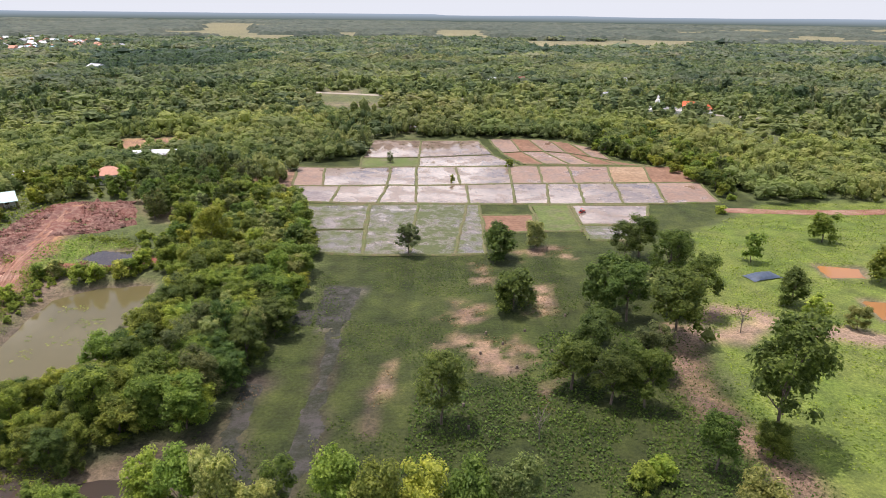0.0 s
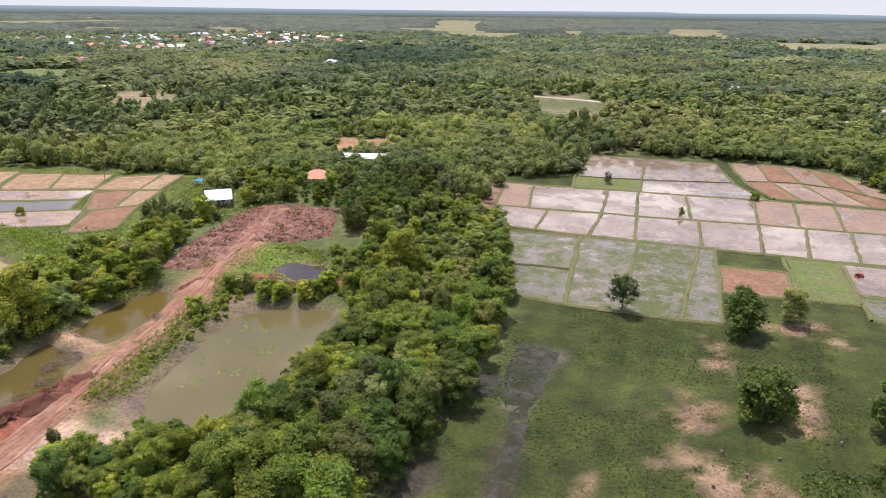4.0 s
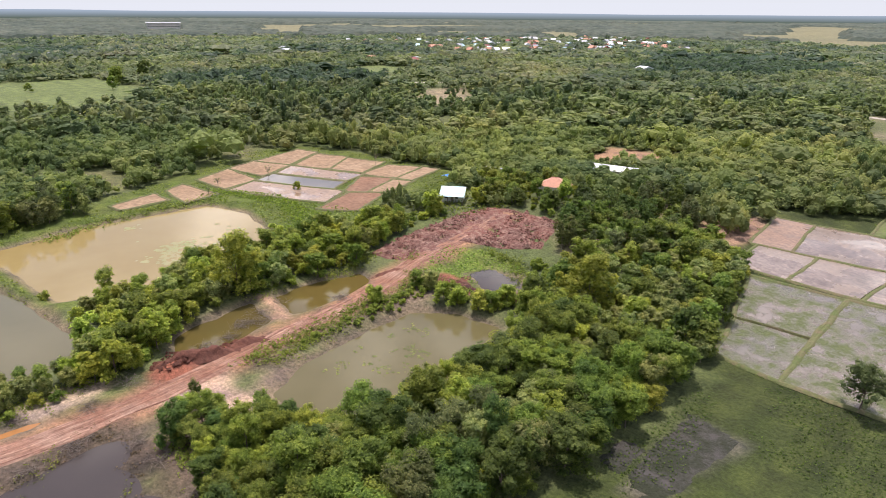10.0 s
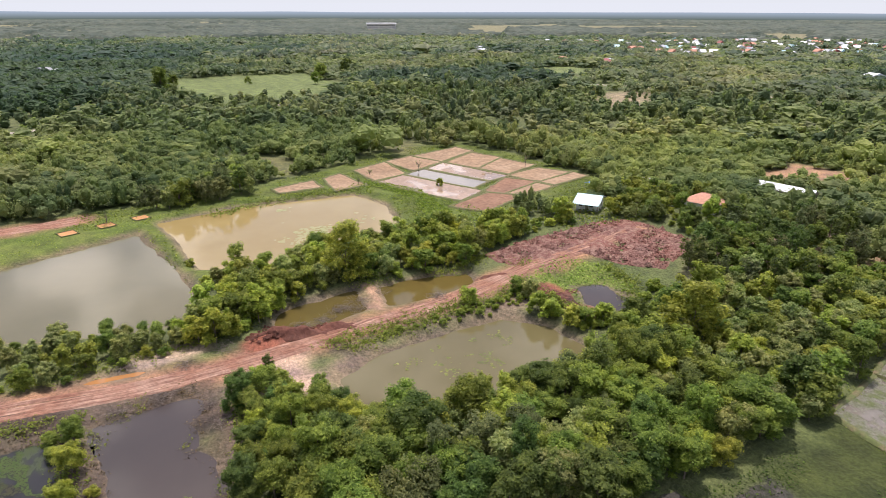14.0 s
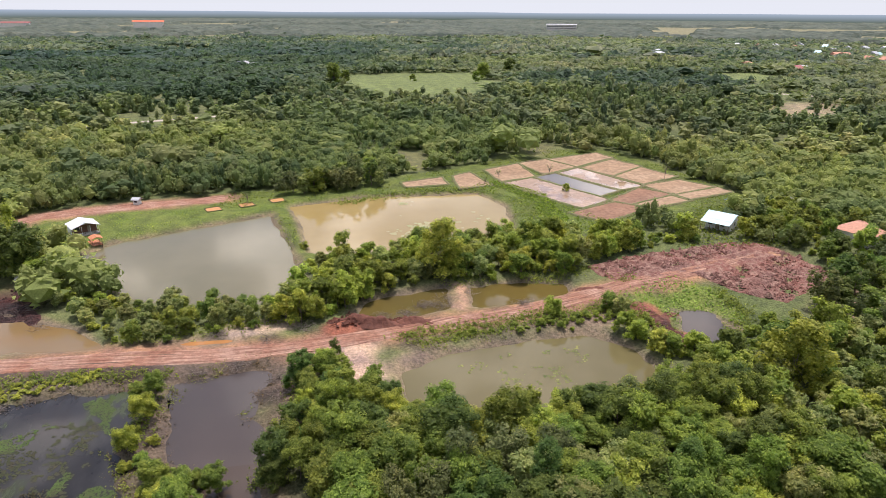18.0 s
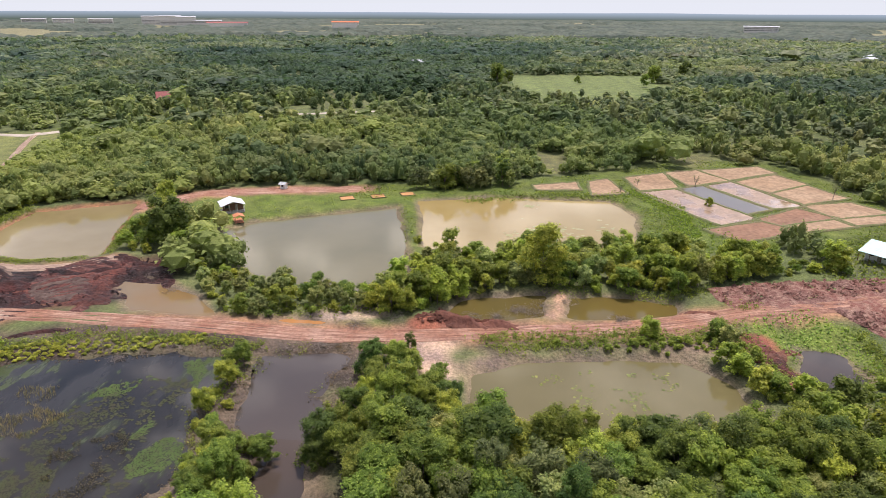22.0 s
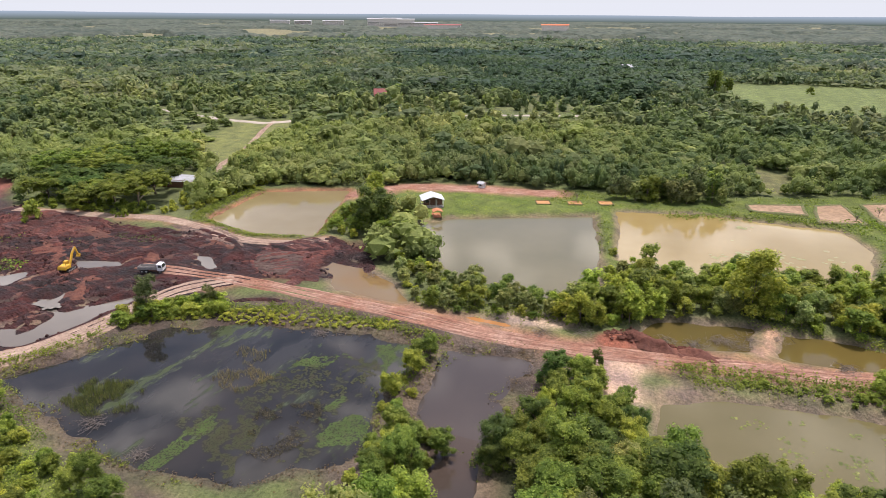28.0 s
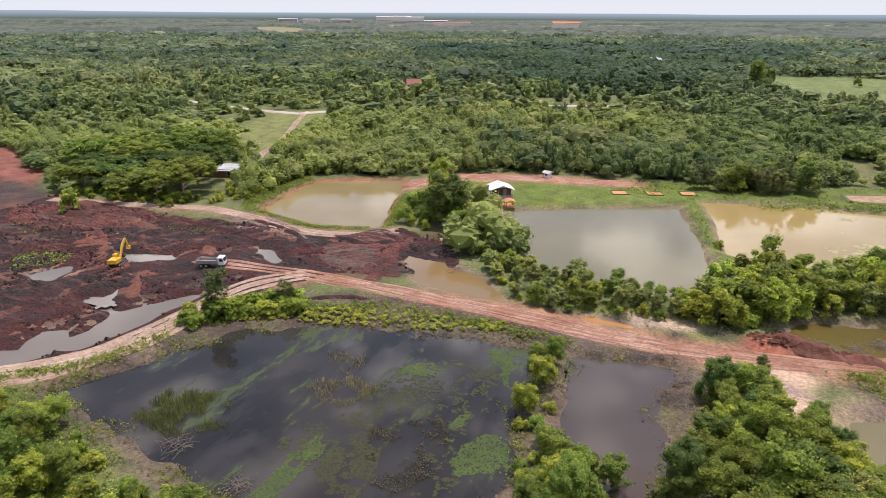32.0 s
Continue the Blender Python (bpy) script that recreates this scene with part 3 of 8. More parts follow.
def soil(x, y):
    """Base tint of the open ground, region by region, with ragged borders."""
    jig = (rough(x, y, 7.0, 3) - 0.5) * 6.0
    col = np.zeros((len(x), 3))
    g1, g2, g3 = rough(x, y, 26, 0)[:, None], rough(x, y, 5.5, 4)[:, None], rough(x, y, 90, 5)[:, None]
    col[:] = np.array((0.075, 0.105, 0.032)) * (1 - g1) + np.array((0.14, 0.15, 0.065)) * g1

    def lay(d, tint, soft=1.5):
        w = np.clip(0.5 - (d + jig) / (2 * soft), 0, 1)[:, None]
        col[:] = col * (1 - w) + np.asarray(tint) * w

    # darker than the other grass: cloud shadow over this field put into its tint
    grass = np.array((0.028, 0.042, 0.010)) * (1 - g2) + np.array((0.064, 0.078, 0.021)) * g2
    grass = grass * (0.8 + 0.5 * g1) * (0.72 + 0.6 * rough(x, y * 0.07, 3.2, 2)[:, None])
    bright = np.array((0.100, 0.158, 0.024)) * (1 - g2) + np.array((0.165, 0.192, 0.048)) * g2
    lay(side(x, y, NORTH_FIELD), grass, 2)
    # bare pinkish earth that shows through the field
    bare = bare_earth(x, y)[:, None]
    col[:] = col * (1 - bare) + np.array((0.27, 0.185, 0.125)) * (0.7 + 0.6 * g2) * bare
    lay(from_line(x, y, MUD_LINE) - 1.2, np.array((0.062, 0.052, 0.038)) * (0.6 + 0.8 * g2), 1.6)
    lay(from_line(x, y, [(-31, 93), (-30.5, 78), (-26, 68)]) - 1.6, np.array((0.075, 0.062, 0.045)) * (0.6 + 0.8 * g2), 1.6)
    lay(side(x, y, [(-26, 132), (-18, 132), (-20.5, 112.8), (-24, 111.5)]), np.array((0.125, 0.115, 0.09)) * (0.6 + 0.8 * g2), 1.5)
    lay(from_line(x, y, [(-12, 92), (-10.5, 84), (-10, 80)]) - 0.8, np.array((0.10, 0.075, 0.055)), 1.5)
    lay(side(x, y, EAST_FIELD), bright, 2)
    lay(from_line(x, y, BY_PATH) - 2.6, np.array((0.20, 0.135, 0.092)) * (0.6 + 0.8 * g2), 2.0)
    lay(from_line(x, y, [(45, 108), (52, 118), (58, 124), (66, 120)]) - 1.8, np.array((0.28, 0.20, 0.14)) * (0.7 + 0.6 * g2), 1.6)
    lay(from_line(x, y, EAST_PATH) - 2.6, np.array((0.30, 0.215, 0.15)) * (0.7 + 0.6 * g2), 1.6)
    lay(side(x, y, WEST_FIELD), bright * 0.72, 2)
    lay(side(x, y, CABIN_LAWN), bright * 0.85, 1.5)
    for p in (GAP_A, GAP_B):
        lay(side(x, y, p), np.array((0.13, 0.13, 0.055)) * (0.7 + 0.6 * g2), 3)
    lay(side(x, y, [(-54, 56), (-52, 72), (-36, 78), (-30, 60), (-36, 50)]), np.array((0.088, 0.068, 0.048)) * (0.5 + 1.0 * g2), 2.5)
    lay(side(x, y, EUCALYPT), np.array((0.25, 0.185, 0.12)) * (0.6 + 0.8 * g2), 3)
    lay(side(x, y, LANE_FIELD), np.array((0.15, 0.165, 0.055)), 3)
    lay(side(x, y, BACK_FIELD), np.array((0.33, 0.20, 0.12)), 2)
    lay(side(x, y, SCRUB), np.array((0.26, 0.21, 0.13)), 4)
    for p in (MEADOW, MEADOW_B, MEADOW_C, MEADOW_D, WOOD_FIELD):
        lay(side(x, y, p), np.array((0.130, 0.165, 0.055)) * (0.75 + 0.5 * g2), 6)
    stripe = np.clip((np.sin(y * 0.55 + 2 * g1[:, 0]) - 0.2) * 2, 0, 1)[:, None]
    lay(side(x, y, FAR_PADDY), np.array((0.11, 0.125, 0.05)) * (1 - stripe) + np.array((0.19, 0.165, 0.10)) * stripe, 2)
    for p in (FAR_FIELD_A, FAR_FIELD_B):
        lay(side(x, y, p), np.array((0.23, 0.21, 0.115)) * (0.8 + 0.4 * g1), 5)
    far = np.clip((np.hypot(x, y - 60) - 1300) / 200, 0, 1)[:, None]
    col[:] = col * (1 - far) + (np.array((0.15, 0.15, 0.085)) + np.array((0.08, 0.06, 0.03)) * g3) * far
    ma, mb, mc = (np.clip((rough(x, y, s, k) - 0.40) * 5, 0, 1)[:, None] for s, k in ((24, 1), (11, 3), (5, 5)))
    mud = np.array((0.055, 0.041, 0.034)) * (1 - ma) + np.array((0.105, 0.037, 0.027)) * ma
    mud = mud * (1 - mb * 0.6) + np.array((0.15, 0.062, 0.045)) * mb * 0.6
    mud = mud * (1 - mc * 0.45) + np.array((0.055, 0.042, 0.037)) * mc * 0.45
    lay(side(x, y, DIGGINGS), mud, 2.5)
    lay(side(x, y, RED_BANK), np.array((0.20, 0.080, 0.058)) * (0.6 + 0.8 * g2), 2)
    lay(side(x, y, GREEN_PATCH), bright, 1.5)
    for _, poly, level, mat, _, slope in PONDS:
        xs, ys = [p[0] for p in poly], [p[1] for p in poly]
        near = (x > min(xs) - 15) & (x < max(xs) + 15) & (y > min(ys) - 15) & (y < max(ys) + 15)
        if near.any():
            d = side(x[near], y[near], poly)
            w = np.clip(1.0 - (d + jig[near] * 0.3 - 0.6) / 1.6, 0, 1)[:, None] * 0.85
            tint = (0.27, 0.12, 0.07) if mat is W_OCHRE else (0.078, 0.061, 0.046) if mat in (W_DARK, W_BROWNISH) else (0.19, 0.145, 0.10)
            col[near] = col[near] * (1 - w) + np.array(tint) * w
    for line, width in ((MAIN_TRACK[3:], 5.0), (SPUR_TRACK, 3.5), (SAND_TRACK, 3.0), (CABIN_STRIP, 5.0)):
        lay(from_line(x, y, line) - width, np.array((0.27, 0.15, 0.095)) * (0.8 + 0.5 * g2), 2)
    for line, wd in (([(-44, -11), (-58, -8), (-70, 0), (-78, 14), (-81, 32), (-81, 48)], 3.4), ([(-81, 52), (-80, 64), (-72, 70), (-62, 73)], 4.5), ([(-33, -12), (-31, 4), (-28, 22), (-26, 36)], 3.0), ([(-77, 47), (-68, 50), (-57, 53), (-50, 60), (-44, 55)], 4.5)):
        lay(from_line(x, y, line) - wd, np.array((0.105, 0.080, 0.060)) * (0.5 + 1.0 * g2), 2.5)
    lay(side(x, y, [(-32, -26), (-29, 4), (-26, 24), (-22, 40), (-6, 40), (-10, -20)]), bright * 0.9, 3)
    lay(side(x, y, [(-83, 76), (-86, 87), (-80, 86.5), (-73.4, 87), (-69.3, 83), (-74.2, 78)]), np.array((0.42, 0.30, 0.225)) * (0.65 + 0.7 * g2), 1.5)
    lay(from_line(x, y, [(-97, 104.5), (-108, 106.5)]) - 1.3, np.array((0.34, 0.215, 0.15)) * (0.7 + 0.6 * g2), 1.0)
    lay(from_line(x, y, [(-94, 60), (-95, 68)]) - 2.2, np.array((0.36, 0.275, 0.205)), 1.0)
    lay(from_line(x, y, [(-83.5, 92), (-86, 110), (-88, 126), (-86, 134)]) - 1.8, np.array((0.15, 0.112, 0.080)) * (0.5 + 1.0 * g2), 1.5)
    lay(from_line(x, y, [(-91.7, 138.7), (-83.6, 140.6), (-78.1, 143.8), (-73.3, 147.6)]) - 2.0, np.array((0.20, 0.070, 0.050)) * (0.6 + 0.8 * g2), 1.2)
    lay(from_line(x, y, [(-89.4, 141.6), (-82.1, 142.1), (-76.0, 144.0), (-71.2, 147.1)]) - 2.2, np.array((0.21, 0.078, 0.056)) * (0.6 + 0.8 * g2), 1.2)
    lay(from_line(x, y, [(-77, 88), (-82, 99)]) - 1.6, np.array((0.20, 0.15, 0.11)) * (0.6 + 0.8 * g2), 1.5)
    lay(from_line(x, y, [(-56, 73), (-65, 71), (-76, 73)]) - 2.6, np.array((0.16, 0.115, 0.085)) * (0.5 + 1.0 * g2), 2.0)
    lay(side(x, y, [(-69.1, 223.6), (-58.7, 235.5), (-53.3, 229.8), (-51.7, 216.2), (-54.2, 199.7), (-61.3, 199.9)]), np.array((0.29, 0.185, 0.125)) * (0.7 + 0.6 * g2), 2.0)
    lay(from_line(x, y, [(-91, 79), (-93.5, 86), (-95, 92)]) - 2.8, np.array((0.23, 0.085, 0.055)), 1.0)
    lay(from_line(x, y, [(-70, -12), (-76, -6), (-79, 4), (-81.5, 14), (-82.5, 26), (-83, 40), (-82, 47)]) - 2.0, np.array((0.085, 0.062, 0.047)) * (0.5 + 1.0 * g2), 1.6)
    lay(from_line(x, y, [(-66, 1), (-72, 10), (-77, 30), (-79, 45)]) - 1.6, np.array((0.070, 0.052, 0.041)) * (0.5 + 1.0 * g2), 1.6)
    return np.clip(col, 0.01, 0.9)


def mesh_of(name, verts, faces, mats, smooth=True, slots=None):
    me = bpy.data.meshes.new(name)
    verts, faces = np.asarray(verts, np.float32), np.asarray(faces, np.int32)
    k = faces.shape[1]
    me.vertices.add(len(verts))
    me.vertices.foreach_set("co", verts.ravel())
    me.loops.add(faces.size)
    me.loops.foreach_set("vertex_index", faces.ravel())
    me.polygons.add(len(faces))
    me.polygons.foreach_set("loop_start", np.arange(0, faces.size, k, dtype=np.int32))
    if slots is not None:
        me.polygons.foreach_set("material_index", np.asarray(slots, np.int32))
    me.polygons.foreach_set("use_smooth", np.full(len(faces), smooth))
    for m in mats:
        me.materials.append(m)
    me.update(calc_edges=True)
    me.validate()
    return me


def grid_faces(nu, nv):
    a = np.arange((nu - 1) * nv).reshape(nu - 1, nv)[:, :-1].ravel()
    return np.stack([a, a + nv, a + nv + 1, a + 1], 1)


# ---- ground: one sheet out to the horizon ----
def stretched(lo, hi, step, far):
    core = list(np.arange(lo, hi + step, step))
    left, right, s = [], [], step
    while lo - sum(left) > -far:
        s = min(s * 1.14, 420)
        left.append(s)
    s = step
    while hi + sum(right) < far:
        s = min(s * 1.14, 420)
        right.append(s)
    a = [lo - v for v in np.cumsum(left)][::-1]
    b = [core[-1] + v for v in np.cumsum(right)]
    return np.array(a + core + b)


gx, gy = stretched(-210, 106, 1.4, 5200), stretched(-125, 275, 1.4, 5200)
GX, GY = (a.ravel() for a in np.meshgrid(gx, gy, indexing="ij"))
ground_mesh = mesh_of("ground", np.stack([GX, GY, height(GX, GY)], 1), grid_faces(len(gx), len(gy)), [M_GROUND])
_rgba = np.concatenate([soil(GX, GY), np.ones((len(GX), 1))], 1).astype(np.float32)
ground_mesh.color_attributes.new("soil", "FLOAT_COLOR", "POINT").data.foreach_set("color", _rgba.ravel())
ground = tagged(new("ground", ground_mesh), "flat farmland of grass, bare soil and woodland floor", "ground", kind="structure")


def smooth_line(line, step=1.5):
    pts, out = [Vector((*p, 0)) for p in line], []
    pts = [pts[0] * 2 - pts[1]] + pts + [pts[-1] * 2 - pts[-2]]
    for a, b, c, d in zip(pts, pts[1:], pts[2:], pts[3:]):
        n = max(1, int((c - b).length / step))
        for k in range(n):
            t = k / n
            out.append(0.5 * (2 * b + (c - a) * t + (2 * a - 5 * b + 4 * c - d) * t * t + (3 * b - a - 3 * c + d) * t ** 3))
    return np.array([(p.x, p.y) for p in out + [pts[-2]]])


def ribbon(name, line, width, mat, label, category, lift=0.12, ruts=0.0, across=11, step=1.5, wobble=0.7):
    """A strip that lies on the ground, with wheel ruts and ragged edges that dip into the soil."""
    c = smooth_line(line, step)
    t = np.gradient(c, axis=0)
    t /= np.linalg.norm(t, axis=1, keepdims=True) + 1e-9
    nrm = np.stack([-t[:, 1], t[:, 0]], 1)
    v = np.linspace(-1, 1, across)
    wob = 1 + wobble * 0.5 * (wave(np.arange(len(c)), np.zeros(len(c)), 4.0, 2) - 0.5)
    p = c[:, None, :] + nrm[:, None, :] * (v[None, :, None] * (width / 2) * wob[:, None, None])
    x, y = p[..., 0].ravel(), p[..., 1].ravel()
    vv = np.tile(v, len(c))
    z = height(x, y) + lift - np.clip(np.abs(vv) - 0.82, 0, 1) * (lift + 0.25) / 0.18
    z -= ruts * (np.exp(-((np.abs(vv) - 0.35) / 0.12) ** 2)) * (0.6 + 0.8 * wave(x, y, 6, 3))
    z += ruts * 0.5 * (rough(x, y, 2.5, 1) - 0.5)
    me = mesh_of(name, np.stack([x, y, z], 1), grid_faces(len(c), across), [mat])
    along = np.repeat(np.r_[0, np.cumsum(np.hypot(*np.diff(c, axis=0).T))], across)
    lane = np.stack([vv, along, 0 * vv], 1).astype(np.float32)
    me.attributes.new("lane", "FLOAT_VECTOR", "POINT").data.foreach_set("vector", lane.ravel())
    return tagged(new(name, me), label, category, kind="structure")


def patch(name, poly, cell, bumps, mat, label, category, lift=0.15):
    """A lumpy area laid over the ground, whose edge sinks into it."""
    xs, ys = [p[0] for p in poly], [p[1] for p in poly]
    ax, ay = np.arange(min(xs) - 2, max(xs) + 2, cell), np.arange(min(ys) - 2, max(ys) + 2, cell)
    x, y = (a.ravel() for a in np.meshgrid(ax, ay, indexing="ij"))
    s = side(x, y, poly) + (rough(x, y, 4.5, 0) - 0.5) * 3.0
    inner = np.clip(-s / 1.5, -1, 1)
    z = height(x, y) + np.where(inner > 0, lift * np.minimum(1, inner * 3) + bumps(x, y) * np.minimum(1, inner * 1.5), inner * 1.2)
    f = grid_faces(len(ax), len(ay))
    f = f[(s[f] < 1.2).any(1)]
    used, inv = np.unique(f, return_inverse=True)
    ob = new(name, mesh_of(name, np.stack([x, y, z], 1)[used], inv.reshape(f.shape), [mat]))
    return tagged(ob, label, category, kind="structure")


for nm, poly, level, mat, label, slope in PONDS:
    # still water with a level surface that meets the banks
    xs, ys = [p[0] for p in poly], [p[1] for p in poly]
    cell = 1.0 if max(xs) - min(xs) < 30 else 2.0
    rim = 5.5 if slope < 0.3 else 2.8
    ax, ay = np.arange(min(xs) - rim - 2, max(xs) + rim + 2 + cell, cell), np.arange(min(ys) - rim - 2, max(ys) + rim + 2 + cell, cell)
    x, y = (a.ravel() for a in np.meshgrid(ax, ay, indexing="ij"))
    f = grid_faces(len(ax), len(ay))
    f = f[(side(x, y, poly)[f] < rim).all(1)]
    used, inv = np.unique(f, return_inverse=True)
    sheet = np.stack([x, y, np.full(len(x), level)], 1)[used]
    tagged(new(nm + "_water", mesh_of(nm, sheet, inv.reshape(f.shape), [mat], False)), label, "water", kind="structure")

ribbon("red_track", MAIN_TRACK, 5.4, M_ROAD, "rutted red laterite track with tyre marks", "dirt track", 0.16, 0.2, 17)
ribbon("spur_track", SPUR_TRACK, 7.0, M_SAND, "pale rutted spur track beside the channel", "dirt track", 0.14, 0.14)
ribbon("sand_track", SAND_TRACK, 4.5, M_SAND, "sandy track below the ochre pond", "dirt track", 0.14, 0.1)
ribbon("field_path", FIELD_PATH, 3.0, M_SAND, "bare earth path across a grass field", "path", 0.14, 0.05)
ribbon("farm_strip", CABIN_STRIP, 8.0, M_ROAD, "strip of bare red earth behind the pond cabin", "dirt track", 0.14, 0.05)
ribbon("east_track", EAST_TRACK, 6.0, M_ROAD, "red earth track at the edge of the paddies", "dirt track", 0.14, 0.05)
ribbon("far_highway", HIGHWAY, 6.0, plain("road_dust_pale", (0.37, 0.32, 0.26), 0.9, 0, 0.2), "distant paved road through the woods", "road", 0.3, 0.0, 5, 10)


def churned(x, y):
    keep = np.clip((np.minimum(from_line(x, y, MAIN_TRACK), np.minimum(from_line(x, y, SPUR_TRACK), from_line(x, y, SAND_TRACK))) - 3.5) / 3, 0, 1)
    for p in DIG_POOLS + (CHANNEL, MUD_POOL):
        keep = keep * np.clip((side(x, y, p) + 0.2) / 1.6, 0, 1)
    return keep * ((rough(x, y, 3.2, 1) - 0.5) * 0.9 + np.abs(wave(x * 0.5 + y * 0.87, (y * 0.5 - x * 0.87) * 0.16, 1.5, 2) - 0.5) * 1.0 + (rough(x, y, 1.3, 3) - 0.5) * 0.4 - 0.1)


patch("dug_mud", DUG, 0.62, churned, M_CHURN, "churned dark red mud of the diggings", "ground", 0.06)
patch("red_spoil", [(-119, -4), (-110, -12), (-100, -10), (-93, -4), (-91, 4), (-94, 13), (-101, 9), (-108, 7), (-116, 3)], 0.6, churned, M_SPOIL, "red earth churned by wheels at the track junction", "ground", 0.14)
patch("red_spoil", [(-108, -91), (-107.5, -66), (-100, -58), (-92, -60), (-85, -80), (-86, -92), (-94, -103)], 0.6, churned, M_SPOIL, "raw red earth spread along the diggings", "ground", 0.3)
patch("wet_furrows", [(-102.5, -11.5), (-107, -5.6), (-106, 1.5), (-98, 5.8), (-93.2, 3.5), (-92.5, -2.4)], 0.3, lambda x, y: 0.25 * np.sin((x * 0.8 + y * 0.6 + 0.03 * (x + 100) ** 2) * 3.2) + 0.1, M_DARKMUD, "wet grey mud in curving furrows", "ground", 0.25)
patch("sand_bank", [(-111.5, -46), (-117, -33), (-105.4, -14), (-100.4, -13.5), (-104.6, -24.7), (-106.4, -38)], 0.5, lambda x, y: 0.16 * np.sin((x - 0.35 * y) * 3.0) * wave(x, y, 6, 1) + (rough(x, y, 3, 1) - 0.5) * 0.5, M_SANDMUD, "pale driven bank of sandy mud", "ground", 0.1)
patch("ploughed_clearing", CLEARING, 0.5, lambda x, y: (rough(x * 0.83 + y * 0.55, y * 0.83 - x * 0.55, 3.1, 2) - 0.45) * 1.0 + (rough(x * 0.4 - y * 0.9, y * 0.4 + x * 0.9, 1.7, 4) - 0.5) * 0.8, M_CLOD, "cleared ground of turned reddish clods", "ground", 0.2)


# ---- paddy fields ----
def on_line(line, xs, axis=0):
    line = sorted(line, key=lambda p: p[axis])
    a = [p[axis] for p in line]
    b = [p[1 - axis] for p in line]
    return [(v, float(np.interp(v, a, b))) if axis == 0 else (float(np.interp(v, a, b)), v) for v in xs]


def laid(ob, thing):
    """Hang a finished piece under its thing, where it lies."""
    ob.parent = thing
    ob.matrix_parent_inverse = Matrix.Translation(thing.location).inverted()
    return ob


BUND_LINES, PLOT_CORNERS = [], []


def plot(c, mat, label, group, gap=0.35, lift=0.10):
    """One paddy plot inside its four corners (in turn), a thin level sheet with a fold at the edge."""
    PLOT_CORNERS.append([tuple(p) for p in c])
    c = [np.array(p, float) for p in c]
    mid = sum(c) / 4
    n = 7
    u, v = (a.ravel() for a in np.meshgrid(np.linspace(0, 1, n), np.linspace(0, 1, n), indexing="ij"))
    p = sum(np.outer(w, q) for w, q in zip(((1 - u) * (1 - v), u * (1 - v), u * v, (1 - u) * v), c))
    off = p - mid
    p = p - off * np.minimum(0.25, gap / (np.abs(off).max(0) + 1e-6)) + np.stack([wave(p[:, 0], p[:, 1], 5, 1) - 0.5, wave(p[:, 0], p[:, 1], 5, 2) - 0.5], 1) * 0.7
    edge = (u < 0.01) | (u > 0.99) | (v < 0.01) | (v > 0.99)
    z = land(p[:, 0], p[:, 1]) + 0.13 + lift - edge * 0.02
    ob = new("mud_bed", mesh_of("mud_bed", np.column_stack([p, z]), grid_faces(n, n), [mat]))
    thing = new("paddy_plot", None)
    thing.location = (*mid, float(z.min()))
    return tagged(thing, label, "paddy", group), laid(ob, thing)


LOOKS = {"w": (M_PADDYWET, "flooded paddy plot with pinkish silt water"), "m": (M_PADDYMUD, "wet muddy paddy plot"), "d": (M_PADDYDRY, "dry tan paddy plot"),
         "r": (M_PADDYRED, "bare reddish paddy plot"), "g": (M_PADDYGREY, "weedy grey flooded paddy plot"), "v": (M_PADDYGREEN, "green grassy paddy plot"),
         "k": (M_PADDYRICE, "paddy plot of young rice standing in grey water"), "b": (M_PADDYBROWN, "paddy plot of wet brown mud"), "o": (W_PALE, "paddy plot under clear shallow water")}


def ridge(a, b, thing):
    """An earth bund with grass at the edge of a plot."""
    BUND_LINES.append([tuple(a), tuple(b)])
    a, b = np.array(a, float), np.array(b, float)
    d = b - a
    length = np.hypot(*d)
    k = max(2, int(length / 3))
    nrm = np.array((-d[1], d[0])) / (length + 1e-9)
    v, zz = np.array((-0.6, -0.22, 0.22, 0.6)), np.array((-0.1, 0.3, 0.3, -0.1))
    t = np.linspace(0, 1, k)
    c = a + t[:, None] * d + nrm * ((wave(a[0] + t * length, a[1] + t * 0, 4, 3) - 0.5) * 0.9)[:, None]
    p = c[:, None] + nrm * v[None, :, None]
    x, y = p[..., 0].ravel(), p[..., 1].ravel()
    z = land(x, y) + 0.16 + np.tile(zz, k) * (0.8 + 0.4 * np.repeat(wave(t * length, t * 0 + a[0], 3, 1), 4))
    tagged(laid(new("bund", mesh_of("bund", np.stack([x, y, z], 1), grid_faces(k, 4), [M_BUND])), thing), "low grassy earth bund")


def field_row(low, high, looks, group):
    """Plots between corresponding corners on a near line and a far line."""
    for k, look_key in enumerate(looks):
        c = (low[k], low[k + 1], high[k + 1], high[k])
        if look_key != "-":
            mat, label = LOOKS[look_key]
            thing, _ = plot(c, mat, label, group)
            ridge(c[0], c[3], thing)
            ridge(c[0], c[1], thing)
            ridge(c[3], c[2], thing)
            if k == len(looks) - 1 or looks[k + 1] == "-":
                ridge(c[1], c[2], thing)


